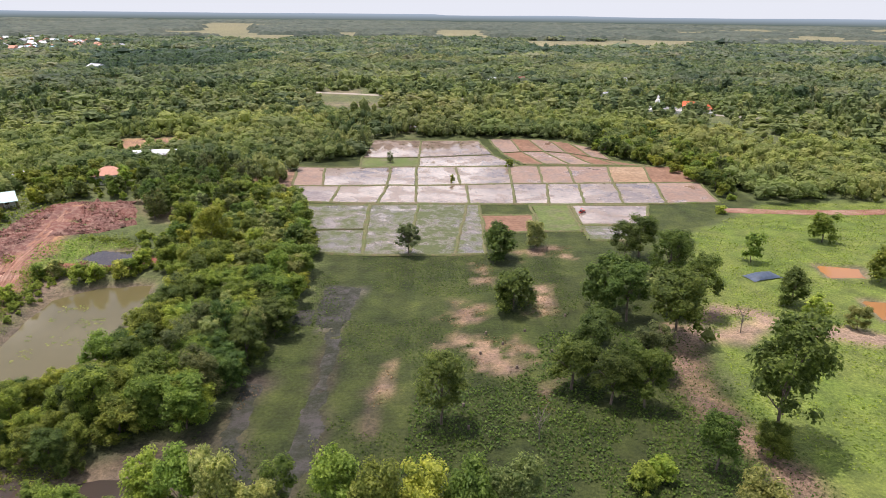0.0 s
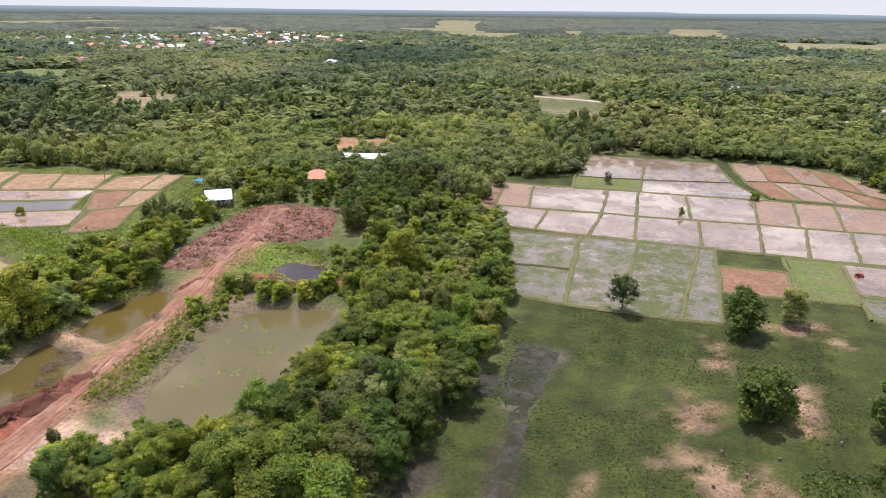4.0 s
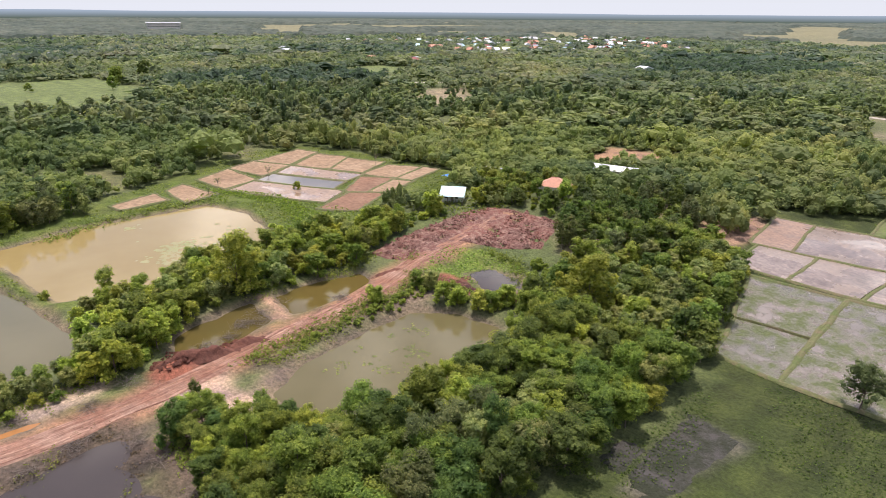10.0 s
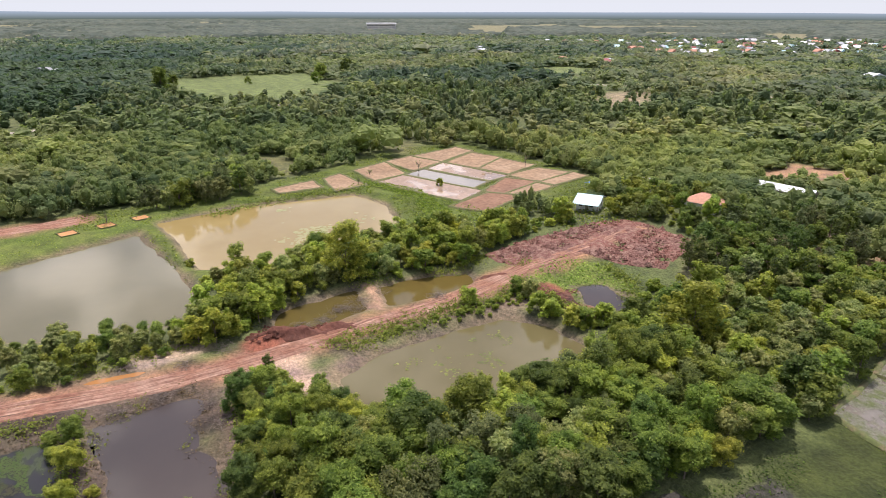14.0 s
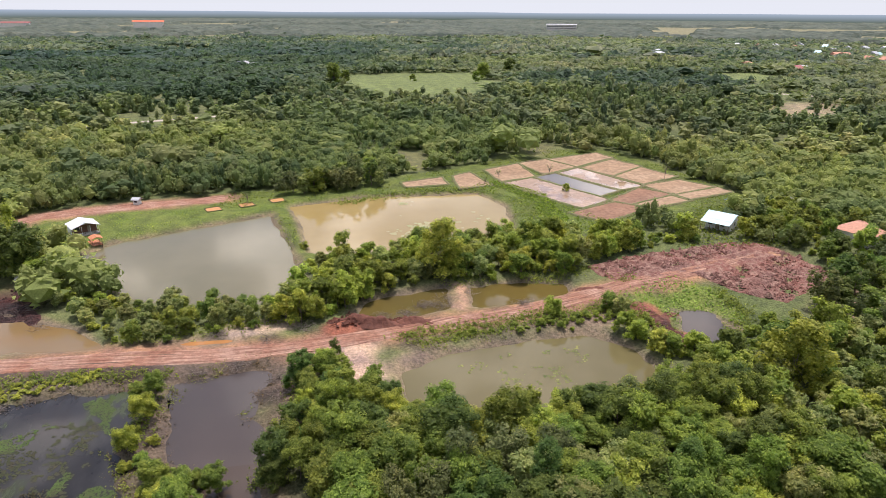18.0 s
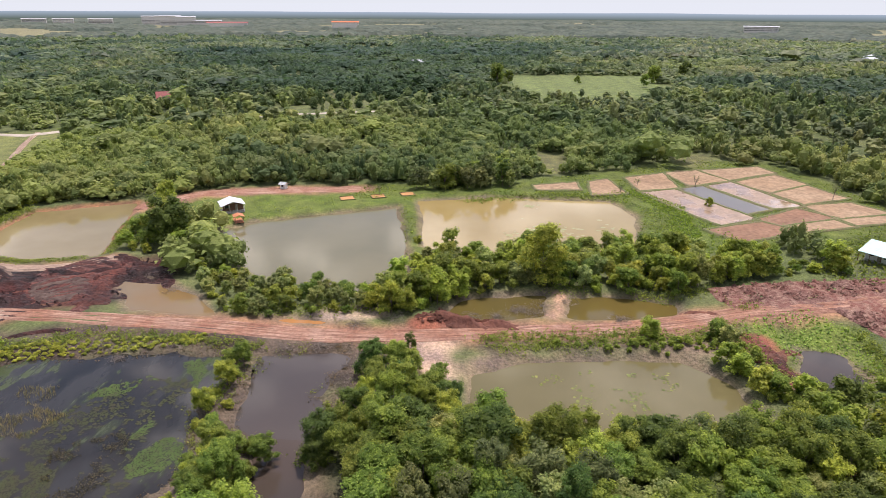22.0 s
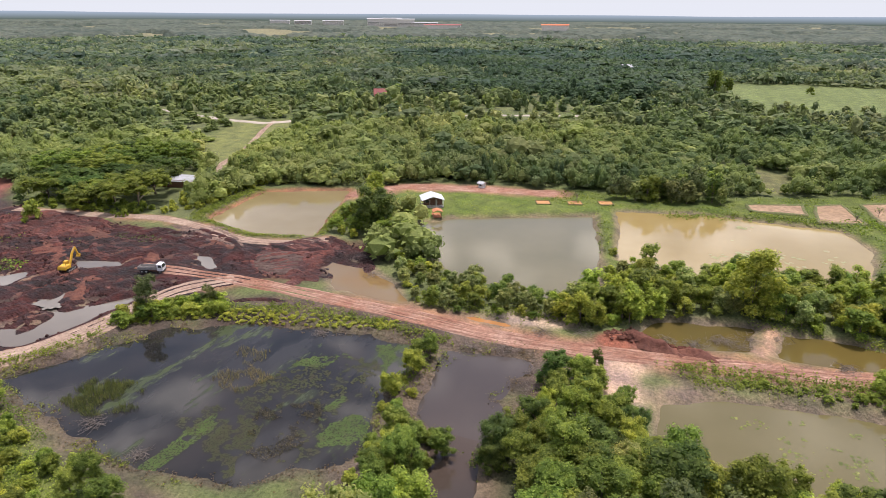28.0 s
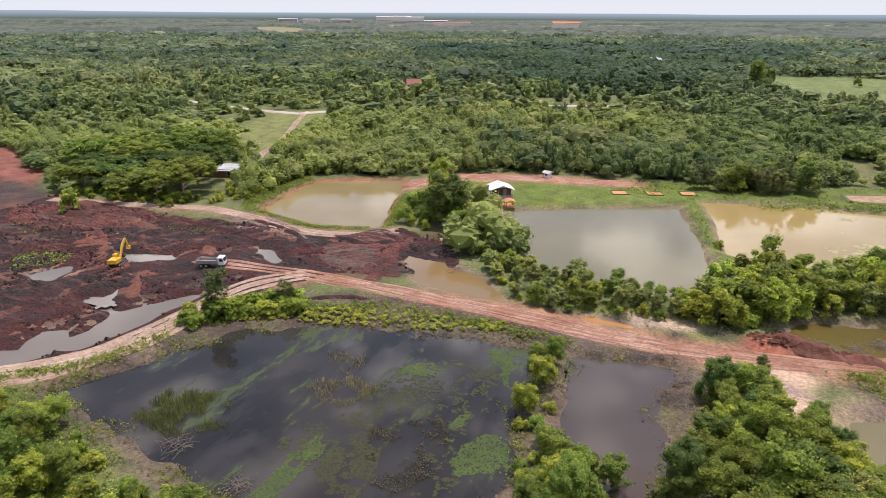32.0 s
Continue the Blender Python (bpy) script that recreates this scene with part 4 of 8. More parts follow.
L0 = [(-48.5, 195), (-8.9, 199.5), (46, 201.7), (91.3, 205.6)]
L1 = [(-51, 212.3), (-20, 220.5), (25, 227.8), (95, 233)]
L2 = [(-55.4, 239.5), (-21, 250.7), (26, 256.8), (100.4, 258.8)]
L3 = [(-34.3, 264.8), (-10.5, 269), (20.5, 275.6), (45, 280)]
L4 = [(-32.5, 298), (15.5, 300.2), (57, 305.5)]
NORTH = "north paddy plots"
field_row(on_line(L0, (-48.5, -35.8, -21.1, -8.9, 8.2, 23.3, 34.1, 46, 58.6, 72.9, 91.3)), on_line(L1, (-49.1, -35.9, -19.6, -9.6, 8.2, 24.8, 37.6, 49, 62.5, 77.9, 94.4)), "wwwwwwwwwm", NORTH)
field_row(on_line(L1, (-51, -41.6, -19.9, -9.9, 6, 24.7, 36, 47.7, 61.8, 76.3, 94.5)), on_line(L2, (-55.4, -45.4, -20.9, -10.7, 4.6, 26.1, 38, 50, 66.2, 81.1, 100.4)), "mwwwwmmmdr", NORTH)
field_row(on_line(L2, (-33, -10.4, 31)), on_line(L3, (-34, -10.5, 21)), "vw", NORTH)
field_row(on_line(L3, (-34, -10.5, 21)), on_line(L4, (-32.5, -10.6, 16)), "ww", NORTH)
TOP_END = [(21, 303), (31, 304), (40, 303.5), (49, 302), (58, 297), (67, 290)]
MID_END = [(25, 279), (34, 281), (44, 282), (54, 279.5), (63, 274), (71, 268)]
LOW_END = [(33, 260.5), (42, 261), (52, 261), (62, 260.5), (73, 260.3), (84, 260)]
field_row(MID_END, TOP_END, "mrmrm", NORTH)
field_row(LOW_END, MID_END, "rmmrr", NORTH)
NEARER = "half-grown paddy plots"
field_row([(-32, 153), (-20.5, 152.5)], [(-36, 170), (-22, 172)], "g", NEARER)
field_row([(-36, 170), (-22, 172)], [(-42.5, 192.5), (-23, 196)], "g", NEARER)
field_row([(-20.5, 152.5), (-8.5, 153), (3, 153.6), (11, 154.5)], [(-23, 196.3), (-8.1, 198.5), (7.5, 199.5), (11.5, 199.6)], "gkg", NEARER)
field_row([(11.5, 171), (27, 173)], [(11.5, 188), (27, 189)], "r", NEARER)
field_row([(28, 173), (39.5, 174.5)], [(28, 200), (40, 200.5)], "v", NEARER)
field_row([(40, 166.5), (53, 166)], [(40.5, 179), (57, 180)], "g", NEARER)
field_row([(40.5, 180), (60, 181)], [(41, 200.5), (66, 201)], "w", NEARER)
WEST = "west paddy plots"


def west_plot(corners, look_key, reach=0.9):
    """One plot of the west field, drawn out to the middle of the bunds round it."""
    mid = np.mean(corners, 0)
    a, b, c, d = (tuple(mid + (np.array(q) - mid) * (1 + reach / np.hypot(*(np.array(q) - mid)))) for q in corners)
    field_row([a, b], [d, c], look_key, WEST)


west_plot(((-156.4, 150.3), (-164.2, 167.6), (-154.9, 175.1), (-145.8, 156.9)), "r")
west_plot(((-167, 167.4), (-180, 183.6), (-169.2, 190.1), (-161.1, 172.4)), "r")
west_plot(((-160.6, 173.2), (-168.6, 189.8), (-160.3, 191.6), (-154.9, 176)), "d")
west_plot(((-183.5, 187.4), (-189, 203.7), (-176.1, 209.6), (-169.2, 190.6)), "d")
west_plot(((-168.1, 190.6), (-176.2, 210.5), (-167.3, 210.6), (-161.4, 192.1)), "d")
west_plot(((-196.8, 139.2), (-201.4, 153), (-168.2, 167.7), (-160.8, 154.9)), "b")
west_plot(((-201.4, 153), (-206.5, 164), (-179.3, 176), (-172.9, 166.5)), "o")
west_plot(((-206.5, 164), (-213.2, 175.2), (-183.4, 186.9), (-179.3, 176)), "b")
west_plot(((-213.2, 175.6), (-224, 193.1), (-211.9, 199.6), (-199.7, 183.2)), "d")
west_plot(((-199, 183.5), (-210.2, 199.3), (-194.8, 205.6), (-185.5, 188.3)), "d")
west_plot(((-214.8, 137.7), (-222.8, 153.1), (-203.8, 153.6), (-196.9, 140.2)), "d")
west_plot(((-223.8, 154), (-228.3, 166.4), (-214.9, 173.7), (-206.5, 158.3)), "d")
west_plot(((-228.3, 167.5), (-236.6, 191.2), (-226.9, 194.2), (-215.8, 175)), "d")
west_plot(((-208.1, 124.3), (-212.7, 131.1), (-194.3, 134.9), (-190.8, 122.9)), "d")
west_plot(((-195.5, 105.9), (-202, 104.4), (-207.3, 119.3), (-197.5, 119.9)), "d")

# wet weedy ground on the near field
def wet_lumps(x, y):
    return (rough(x, y, 1.8, 3) - 0.5) * 0.09


WET_LABEL = "wet grey mud and thin grass on the field"
patch("wet_strip", [(-26.5, 132.5), (-17.5, 132.5), (-19.8, 112), (-24.5, 111)], 0.5, wet_lumps, M_WETFIELD, WET_LABEL, "ground", 0.03)
patch("wet_strip", [(-22.6, 113), (-19.8, 113), (-17.4, 75), (-18.8, 66), (-22.4, 66), (-20.6, 90)], 0.5, wet_lumps, M_WETFIELD, WET_LABEL, "ground", 0.02)
patch("wet_strip", [(-29.6, 120), (-26.2, 120), (-26, 113.6), (-29.2, 113.6)], 0.5, wet_lumps, M_WETFIELD, WET_LABEL, "ground", 0.03)
patch("wet_strip", [(-33, 93), (-29.6, 92), (-28.8, 78), (-24, 68), (-27.4, 67), (-32, 78)], 0.5, wet_lumps, M_WETFIELD, WET_LABEL, "ground", 0.02)

# ---- trees ----


def leaf_tris(centres, radii, count, size, rng, up=0.25, flat=1.0, lift=0.95):
    """Small pointed leaves over the shells of several clumps: vertices and triangles."""
    w = radii ** 2
    pick = rng.choice(len(centres), count, p=w / w.sum())
    d = rng.normal(size=(count, 3))
    d[:, 2] += up
    d /= np.linalg.norm(d, axis=1, keepdims=True)
    pos = centres[pick] + d * (radii[pick] * rng.uniform(0.70, 1.12, count))[:, None] * (1, 1, flat)
    nrm = d * 0.8 + rng.normal(size=(count, 3)) * 0.42 + (0, 0, lift)
    nrm /= np.linalg.norm(nrm, axis=1, keepdims=True)
    a = np.cross(nrm, rng.normal(size=(count, 3)))
    a /= np.linalg.norm(a, axis=1, keepdims=True)
    b = np.cross(nrm, a)
    s = (size * rng.uniform(0.6, 1.35, count))[:, None]
    q = np.stack([pos - a * s * 0.42 - b * s * 0.5, pos - a * s * 0.42 + b * s * 0.5, pos + a * s * 0.75 - nrm * s * 0.12], 1)
    return q.reshape(-1, 3), np.arange(count * 3).reshape(-1, 3)


def ball(detail=1):
    bm = bmesh.new()
    bmesh.ops.create_icosphere(bm, subdivisions=detail, radius=1)
    v = np.array([p.co[:] for p in bm.verts])
    f = np.array([[p.index for p in q.verts] for q in bm.faces])
    bm.free()
    return v, f


BALL_V, BALL_F = ball(1)
CORE_V, CORE_F = ball(1)
GEM_V = np.array(((1, 0, 0), (-0.5, 0.87, 0), (-0.5, -0.87, 0), (0, 0, 0.95), (0, 0, -0.9)), float)
GEM_F = np.array(((0, 1, 3), (1, 2, 3), (2, 0, 3), (1, 0, 4), (2, 1, 4), (0, 2, 4)))


def crown_mesh(name, centres, radii, count, size, mat, seed, up=0.25, core=0.72, flat=1.0):
    rng = np.random.default_rng(seed)
    v, f = leaf_tris(centres, radii, count, size, rng, up, flat)
    verts, tris, base = [v], [f], len(v)
    if core:
        for c, r in zip(centres, radii):
            jit = 1 + rng.normal(size=(len(BALL_V), 1)) * 0.12
            verts.append(BALL_V * jit * r * core * (1, 1, flat) + c)
            tris.append(BALL_F + base)
            base += len(BALL_V)
    return mesh_of(name, np.concatenate(verts), np.concatenate(tris), [mat], False)


def limb_mesh(name, limbs, mat, sides=6):
    """Tapered limbs: each (start, end, start radius, end radius), with a slight bend."""
    V, F = [], []
    for a, b, ra, rb in limbs:
        a, b = np.array(a, float), np.array(b, float)
        ax = (b - a) / (np.linalg.norm(b - a) + 1e-9)
        s = np.cross(ax, (0.3, 0.9, 0.2))
        s /= np.linalg.norm(s)
        t = np.cross(ax, s)
        bend = s * np.linalg.norm(b - a) * 0.05
        rings = []
        for k, w in enumerate((0, 0.33, 0.67, 1)):
            c = a + (b - a) * w + bend * math.sin(w * math.pi)
            r = ra + (rb - ra) * w
            rings.append(len(V))
            for j in range(sides):
                g = 2 * math.pi * j / sides
                V.append(c + (s * math.cos(g) + t * math.sin(g)) * r)
        for r0, r1 in zip(rings, rings[1:]):
            for j in range(sides):
                F.append((r0 + j, r0 + (j + 1) % sides, r1 + (j + 1) % sides, r1 + j))
    return mesh_of(name, np.array(V), np.array(F), [mat])


def tree_kind(name, label, category, high, wide, clumps, clump_r, count, size, mat, seed, trunk_r=0.16, bare=0.35, flat=0.85, up=0.25, dome=0.8, core=0.72):
    """A tree as trunk and crown under one base point; high and wide in metres."""
    rng = np.random.default_rng(seed)
    zlo = high * bare
    cs, rs = [], []
    for k in range(clumps):
        a, q = rng.uniform(0, 2 * math.pi), math.sqrt(rng.uniform(0.12, 1))
        q *= 0.86 + 0.16 * math.sin(2 * a + seed) + 0.10 * math.sin(5 * a + 2 * seed)
        zt = rng.uniform(0, 1) ** 0.8
        reach = (wide / 2 - clump_r * 0.7) * q * (math.sqrt(max(0.05, 1 - (zt * dome) ** 2)) * 0.75 + 0.25)
        r = clump_r * rng.uniform(0.55, 1.3)
        cs.append((math.cos(a) * reach, math.sin(a) * reach, zlo + clump_r * 0.6 + zt * (high - zlo - clump_r * 1.3)))
        rs.append(r)
    cs, rs = np.array(cs), np.array(rs)
    base = new(name, None)
    base.empty_display_size = 0.5
    top = (rng.normal() * 0.2, rng.normal() * 0.2, zlo + (high - zlo) * 0.55)
    limbs = [((0, 0, -0.4), top, trunk_r, trunk_r * 0.4)]
    for c in cs[:4]:
        f = rng.uniform(0.35, 0.7)
        s = tuple(np.array((0, 0, -0.4)) + (np.array(top) - (0, 0, -0.4)) * f)
        limbs.append((s, tuple(c), trunk_r * 0.45, trunk_r * 0.14))
    t = new("trunk", limb_mesh("trunk", limbs, M_BARK, 4))
    c = new("crown", crown_mesh("crown", cs, rs, count, size, mat, seed + 50, up, core, flat))
    t.parent = c.parent = base
    return tagged(base, label, category)


KINDS = {
    "round": [tree_kind("broadleaf_tree", "dense green broadleaf tree", "tree", 7.6 + k * 0.6, 7.6 + k * 0.5, 34, 1.22, 1700, 0.44, m, 100 + k, 0.16, 0.06, 0.85, core=0.66) for k, m in enumerate((L_MID, L_DARK, L_MID))],
    "young": [tree_kind("young_tree", "bright green young tree with a leafy crown", "tree", 7.2 + k * 0.7, 6.8, 30, 1.08, 1500, 0.42, m, 120 + k, 0.13, 0.08, 0.8, core=0.58) for k, m in enumerate((L_LIGHT, L_MID, L_LIGHT))],
    "airy": [tree_kind("feathery_tree", "slim dull green tree with feathery crown", "tree", 9.5 + k, 6.0, 30, 0.92, 1500, 0.36, m, 140 + k, 0.13, 0.12, 0.9, core=0.48) for k, m in enumerate((L_DULL, L_DARK))],
    "shrub": [tree_kind("shrub", "low leafy green shrub", "shrub", 2.7 + 0.5 * k, 4.2, 16, 0.74, 640, 0.34, m, 160 + k, 0.06, 0.0, 0.8, core=0.62) for k, m in enumerate((L_LIGHT, L_MID, L_LIGHT))],
    "pale": [tree_kind("flowering_tree", "pale yellow-green flowering tree", "tree", 7.0, 6.4, 30, 1.0, 1500, 0.38, L_PALE, 180, 0.14, 0.1, 0.8, core=0.6)],
    "umbrella": [tree_kind("rain_tree", "wide flat-crowned rain tree", "tree", 9.0 + k, 17, 80, 1.45, 4600, 0.42, m, 190 + k, 0.3, 0.35, 0.45, 0.5, dome=0.5) for k, m in enumerate((L_DARK, L_MID))],
    "bamboo": [tree_kind("bamboo_clump", "tall feathery bamboo clump", "bamboo", 10.5, 8.5, 44, 1.0, 3000, 0.36, L_LIGHT, 200, 0.08, 0.05, 1.1, 0.4, core=0.45)],
    "willow": [tree_kind("drooping_tree", "large dark drooping tree", "tree", 10, 10, 50, 1.2, 3200, 0.40, L_DARK, 210, 0.22, 0.05, 1.1, 0.1, core=0.62)],
}
# finer leaves for the nearest trees
KINDS.update({
    "fine_round": [tree_kind("broadleaf_tree", "dense green broadleaf tree", "tree", 7.6 + k * 0.6, 7.6 + k * 0.5, 58, 0.96, 5200, 0.24, m, 500 + k, 0.16, 0.06, 0.8, core=0.66) for k, m in enumerate((L_MID, L_DARK, L_DARK))],
    "fine_light": [tree_kind("spreading_tree", "bright green leafy tree with open crown", "tree", 7.2 + k * 0.7, 6.8, 50, 0.85, 4600, 0.23, m, 520 + k, 0.13, 0.08, 0.8, core=0.58) for k, m in enumerate((L_LIGHT, L_MID, L_MID))],
    "fine_airy": [tree_kind("feathery_tree", "slim dull green tree with feathery crown", "tree", 9.5 + k, 6.0, 50, 0.75, 4200, 0.21, m, 540 + k, 0.13, 0.12, 0.9, core=0.46) for k, m in enumerate((L_DULL, L_DARK))],
    "fine_shrub": [tree_kind("shrub", "low leafy green shrub", "shrub", 2.7 + 0.5 * k, 4.2, 24, 0.62, 1700, 0.22, m, 560 + k, 0.06, 0.0, 0.8, core=0.62) for k, m in enumerate((L_LIGHT, L_MID))],
    "fine_pale": [tree_kind("flowering_tree", "pale yellow-green flowering tree", "tree", 7.0, 6.4, 48, 0.82, 4400, 0.22, L_PALE, 580, 0.14, 0.1, 0.8, core=0.58)],
})
KINDS["tall"] = [tree_kind("field_tree", "tall field tree with a clear trunk and dark open crown", "tree", 10.0 + k, 9.6, 58, 1.12, 5200, 0.27, m, 600 + k, 0.24, 0.26, 0.72, 0.35, core=0.55) for k, m in enumerate((L_DARK, L_DULL, L_DARK))]
for kind_list in KINDS.values():
    for k in kind_list:
        k.location = (0, -900, 0)
TREE_COUNT = 0
BUILT = ((-131, 183.8, 9.5), (-126, 175, 5), (-159.5, 12.8, 8), (-110, 207.5, 7), (-108.5, 239, 12), (-143.5, 215.5, 4.5), (-148, -78, 6.5), (-140, -70, 4), (-349, -105, 9), (-338, -100, 6), (-310, 403, 8), (-152, 200.5, 3.5), (126, 389, 12), (146, 392, 6))
PLACED = []


def plant(kind, x, y, scale=1.0, tall=1.0, rng=random, label="", group=""):
    global TREE_COUNT
    src = rng.choice(KINDS[kind])
    z = float(height(np.array([x]), np.array([y]))[0])
    wide = rng.uniform(0.86, 1.16)
    m = pose(x, y, max(z, -0.9), 0, 0, rng.uniform(0, 360)) @ Matrix.Diagonal((scale * wide, scale / wide, scale * tall, 1))
    ob = copy_thing(src, m)
    tagged(ob, label, group=group)
    TREE_COUNT += 1
    PLACED.append((x, y))
    return ob


def is_open(x, y, margin=0.0):
    hit = np.zeros(np.shape(x), bool)
    for p in OPEN:
        hit |= side(x, y, p) < margin
    for line, w in ((MAIN_TRACK, 5), (SPUR_TRACK, 3.5), (SAND_TRACK, 3.5), (FIELD_PATH, 4), (CABIN_STRIP, 7), (EAST_TRACK, 4), (EAST_PATH, 3), (HIGHWAY, 5.5)):
        hit |= from_line(x, y, line) < w + margin
    for bx, by, br in BUILT:
        hit |= (x - bx) ** 2 + (y - by) ** 2 < br * br
    return hit


def scatter(poly, spacing, seed, jit=0.33):
    """Points in a polygon, no closer than about the spacing."""
    rng = np.random.default_rng(seed)
    xs, ys = [p[0] for p in poly], [p[1] for p in poly]
    nx, ny = int((max(xs) - min(xs)) / spacing) + 1, int((max(ys) - min(ys)) / spacing) + 1
    i, j = (a.ravel() for a in np.meshgrid(np.arange(nx), np.arange(ny), indexing="ij"))
    x = min(xs) + (i + 0.5 * (j % 2) + rng.uniform(-jit, jit, len(i))) * spacing
    y = min(ys) + (j + rng.uniform(-jit, jit, len(i))) * spacing
    keep = side(x, y, poly) < 0
    return x[keep], y[keep]


def hedge(poly, spacing, seed, kind, lo, hi, label, keep_open=0.3, tall=1.0, leaf=L_LIGHT):
    """A tangle of shrubs too thick to pick apart, as one mass."""
    rng = np.random.default_rng(seed)
    x, y = scatter(poly, spacing, seed)
    ok = ~is_open(x, y, keep_open)
    x, y = x[ok], y[ok]
    z = np.maximum(height(x, y), -0.9)
    V, F, off = [], [], 0
    shapes = []
    for src in KINDS[kind]:
        me = [c for c in src.children if c.name.startswith("crown")][0].data
        v, f = np.empty(len(me.vertices) * 3, np.float32), np.empty(len(me.polygons) * 3, np.int32)
        me.vertices.foreach_get("co", v)
        me.loops.foreach_get("vertex_index", f)
        shapes.append((v.reshape(-1, 3), f.reshape(-1, 3)))
    for k in range(len(x)):
        v, f = shapes[rng.integers(len(shapes))]
        g, s = rng.uniform(0, 6.3), rng.uniform(lo, hi)
        c, d = math.cos(g) * s, math.sin(g) * s
        V.append(np.stack([x[k] + v[:, 0] * c - v[:, 1] * d, y[k] + v[:, 0] * d + v[:, 1] * c, z[k] + v[:, 2] * s * tall * rng.uniform(0.85, 1.2)], 1))
        F.append(f + off)
        off += len(v)
    return tagged(new("hedge", mesh_of("hedge", np.concatenate(V), np.concatenate(F), [leaf], False)), label, "hedge", kind="stuff")


def grow(poly, spacing, seed, kinds, lo, hi, group, keep_open=0.3):
    rnd = random.Random(seed)
    x, y = scatter(poly, spacing, seed)
    ok = ~is_open(x, y, keep_open)
    low = np.clip(0.45 + side(x, y, NEAR_POND) / 11, 0.45, 1)
    for a, b, c in zip(x[ok], y[ok], low[ok]):
        plant(rnd.choice(kinds), float(a), float(b), rnd.uniform(lo, hi) * float(c) * 1.08, rnd.uniform(0.75, 1.1), rnd, "", group)


GROVE = [(-57, 88), (-50, 76), (-37, 76), (-34, 90), (-31, 106), (-30, 124), (-31, 147), (-37, 172), (-42, 192), (-56, 204), (-70, 190), (-72, 172), (-80, 166), (-84, 163), (-76, 153), (-78, 143), (-84, 138), (-84, 133), (-77, 134), (-66, 136), (-58, 130), (-57, 97)]
BELT_A = [(-90, 38), (-93, 56), (-95, 67), (-97, 78), (-100, 84), (-108, 88), (-113, 104), (-112, 112), (-111, 122), (-109, 132), (-116, 140), (-120, 152), (-128, 158), (-134, 140), (-136, 128), (-132, 110), (-131, 88), (-129, 76), (-112, 75), (-106, 63), (-109, 40), (-120, 24), (-112, 22), (-103, 30)]
TRACK_CLUMP = [(-80, 76), (-72, 82), (-66, 88), (-57, 92), (-52, 80), (-46, 68), (-58, 70), (-64, 72), (-72, 72)]
HEDGE_SWAMP = [(-60, -9), (-68, 0), (-70.5, 8), (-73.5, 18), (-75.6, 25.3), (-80.2, 40), (-82.6, 39.4), (-79.2, 22.5), (-77.4, 12.8), (-74.2, 2), (-72, -4), (-62, -11)]
SWAMP_RIDGE = [(-77, 47), (-78, 51), (-67, 52), (-56, 55), (-50, 64), (-40, 60), (-44, 51), (-56, 50), (-66, 48)]
SHORE = [(-34, -16), (-30, 8), (-28, 22), (-24, 36), (-14, 34), (-16, -10), (-24, -26)]
ORCHARD = [(-124, 187), (-140, 204), (-146, 214), (-98, 212), (-90, 190), (-112, 189)]
FARM_HEDGE = [(-120, 152), (-121, 165), (-122, 178), (-119, 187), (-124, 188), (-128, 176), (-127, 158)]
HEDGE_BIG = [(-58, -9.5), (-66, -2), (-71, 6), (-75, 4), (-72, -7), (-62, -12)]
PONDSIDE = [(-85.5, 98), (-88, 118), (-91, 134), (-86, 140), (-84.8, 133), (-84.8, 110)]
OCHRE_SIDE = [(-119, 0), (-150, -11), (-160, -4), (-140, 10), (-126, 14), (-118, 8)]

FINE_GROVE = [(-57, 88), (-50, 76), (-37, 76), (-34, 90), (-31, 106), (-30, 124), (-30.5, 140), (-58, 140), (-58, 130), (-57, 97)]
grow(FINE_GROVE, 3.3, 11, ("fine_round", "fine_light", "fine_round", "fine_airy", "fine_light", "fine_shrub", "fine_pale", "fine_light"), 0.72, 1.10, "grove trees", -0.5)
FAR_GROVE = [(-58, 140), (-30.5, 140), (-31, 147), (-37, 172), (-42, 192), (-56, 204), (-70, 190), (-72, 172), (-72, 166), (-69, 158), (-66, 150), (-67, 138)]
hedge([(-86, 134), (-77, 134.6), (-66, 136.4), (-66, 139), (-78, 139), (-87, 138)], 2.2, 34, "shrub", 0.35, 0.62, "bright shrubs on the pond bank", -9)
grow(FAR_GROVE, 3.5, 21, ("young", "pale", "young", "shrub", "pale", "round", "young"), 0.60, 0.90, "grove trees", -0.5)
BELT_LOW = [(-90, 38), (-93, 56), (-94, 66), (-107, 66), (-106, 63), (-109, 40), (-120, 24), (-112, 22), (-103, 30)]
BELT_HIGH = [(-94, 66), (-97, 78), (-100, 84), (-108, 88), (-113, 104), (-112, 112), (-111, 122), (-109, 132), (-116, 140), (-120, 152), (-128, 158), (-134, 140), (-136, 128), (-132, 110), (-131, 88), (-129, 76), (-112, 75), (-107, 66)]
grow(BELT_LOW, 2.9, 12, ("pale", "shrub", "pale", "young", "shrub"), 0.36, 0.62, "pond belt trees")
grow(BELT_HIGH, 3.1, 32, ("young", "young", "shrub", "young", "pale", "shrub"), 0.56, 0.94, "pond belt trees")
grow([(69.8, 280.6), (89.1, 254.4), (94.2, 221.9), (95.6, 205.5), (111.3, 242.7), (100.1, 314.1)], 4.2, 40, ("young", "round", "airy", "shrub"), 0.6, 0.95, "trees beside the north paddies", -30)
grow([(60, 283), (97, 264), (104, 236), (113, 240), (109, 270), (72, 302)], 4.4, 39, ("young", "round", "airy"), 0.6, 0.95, "trees beside the north paddies", -4)
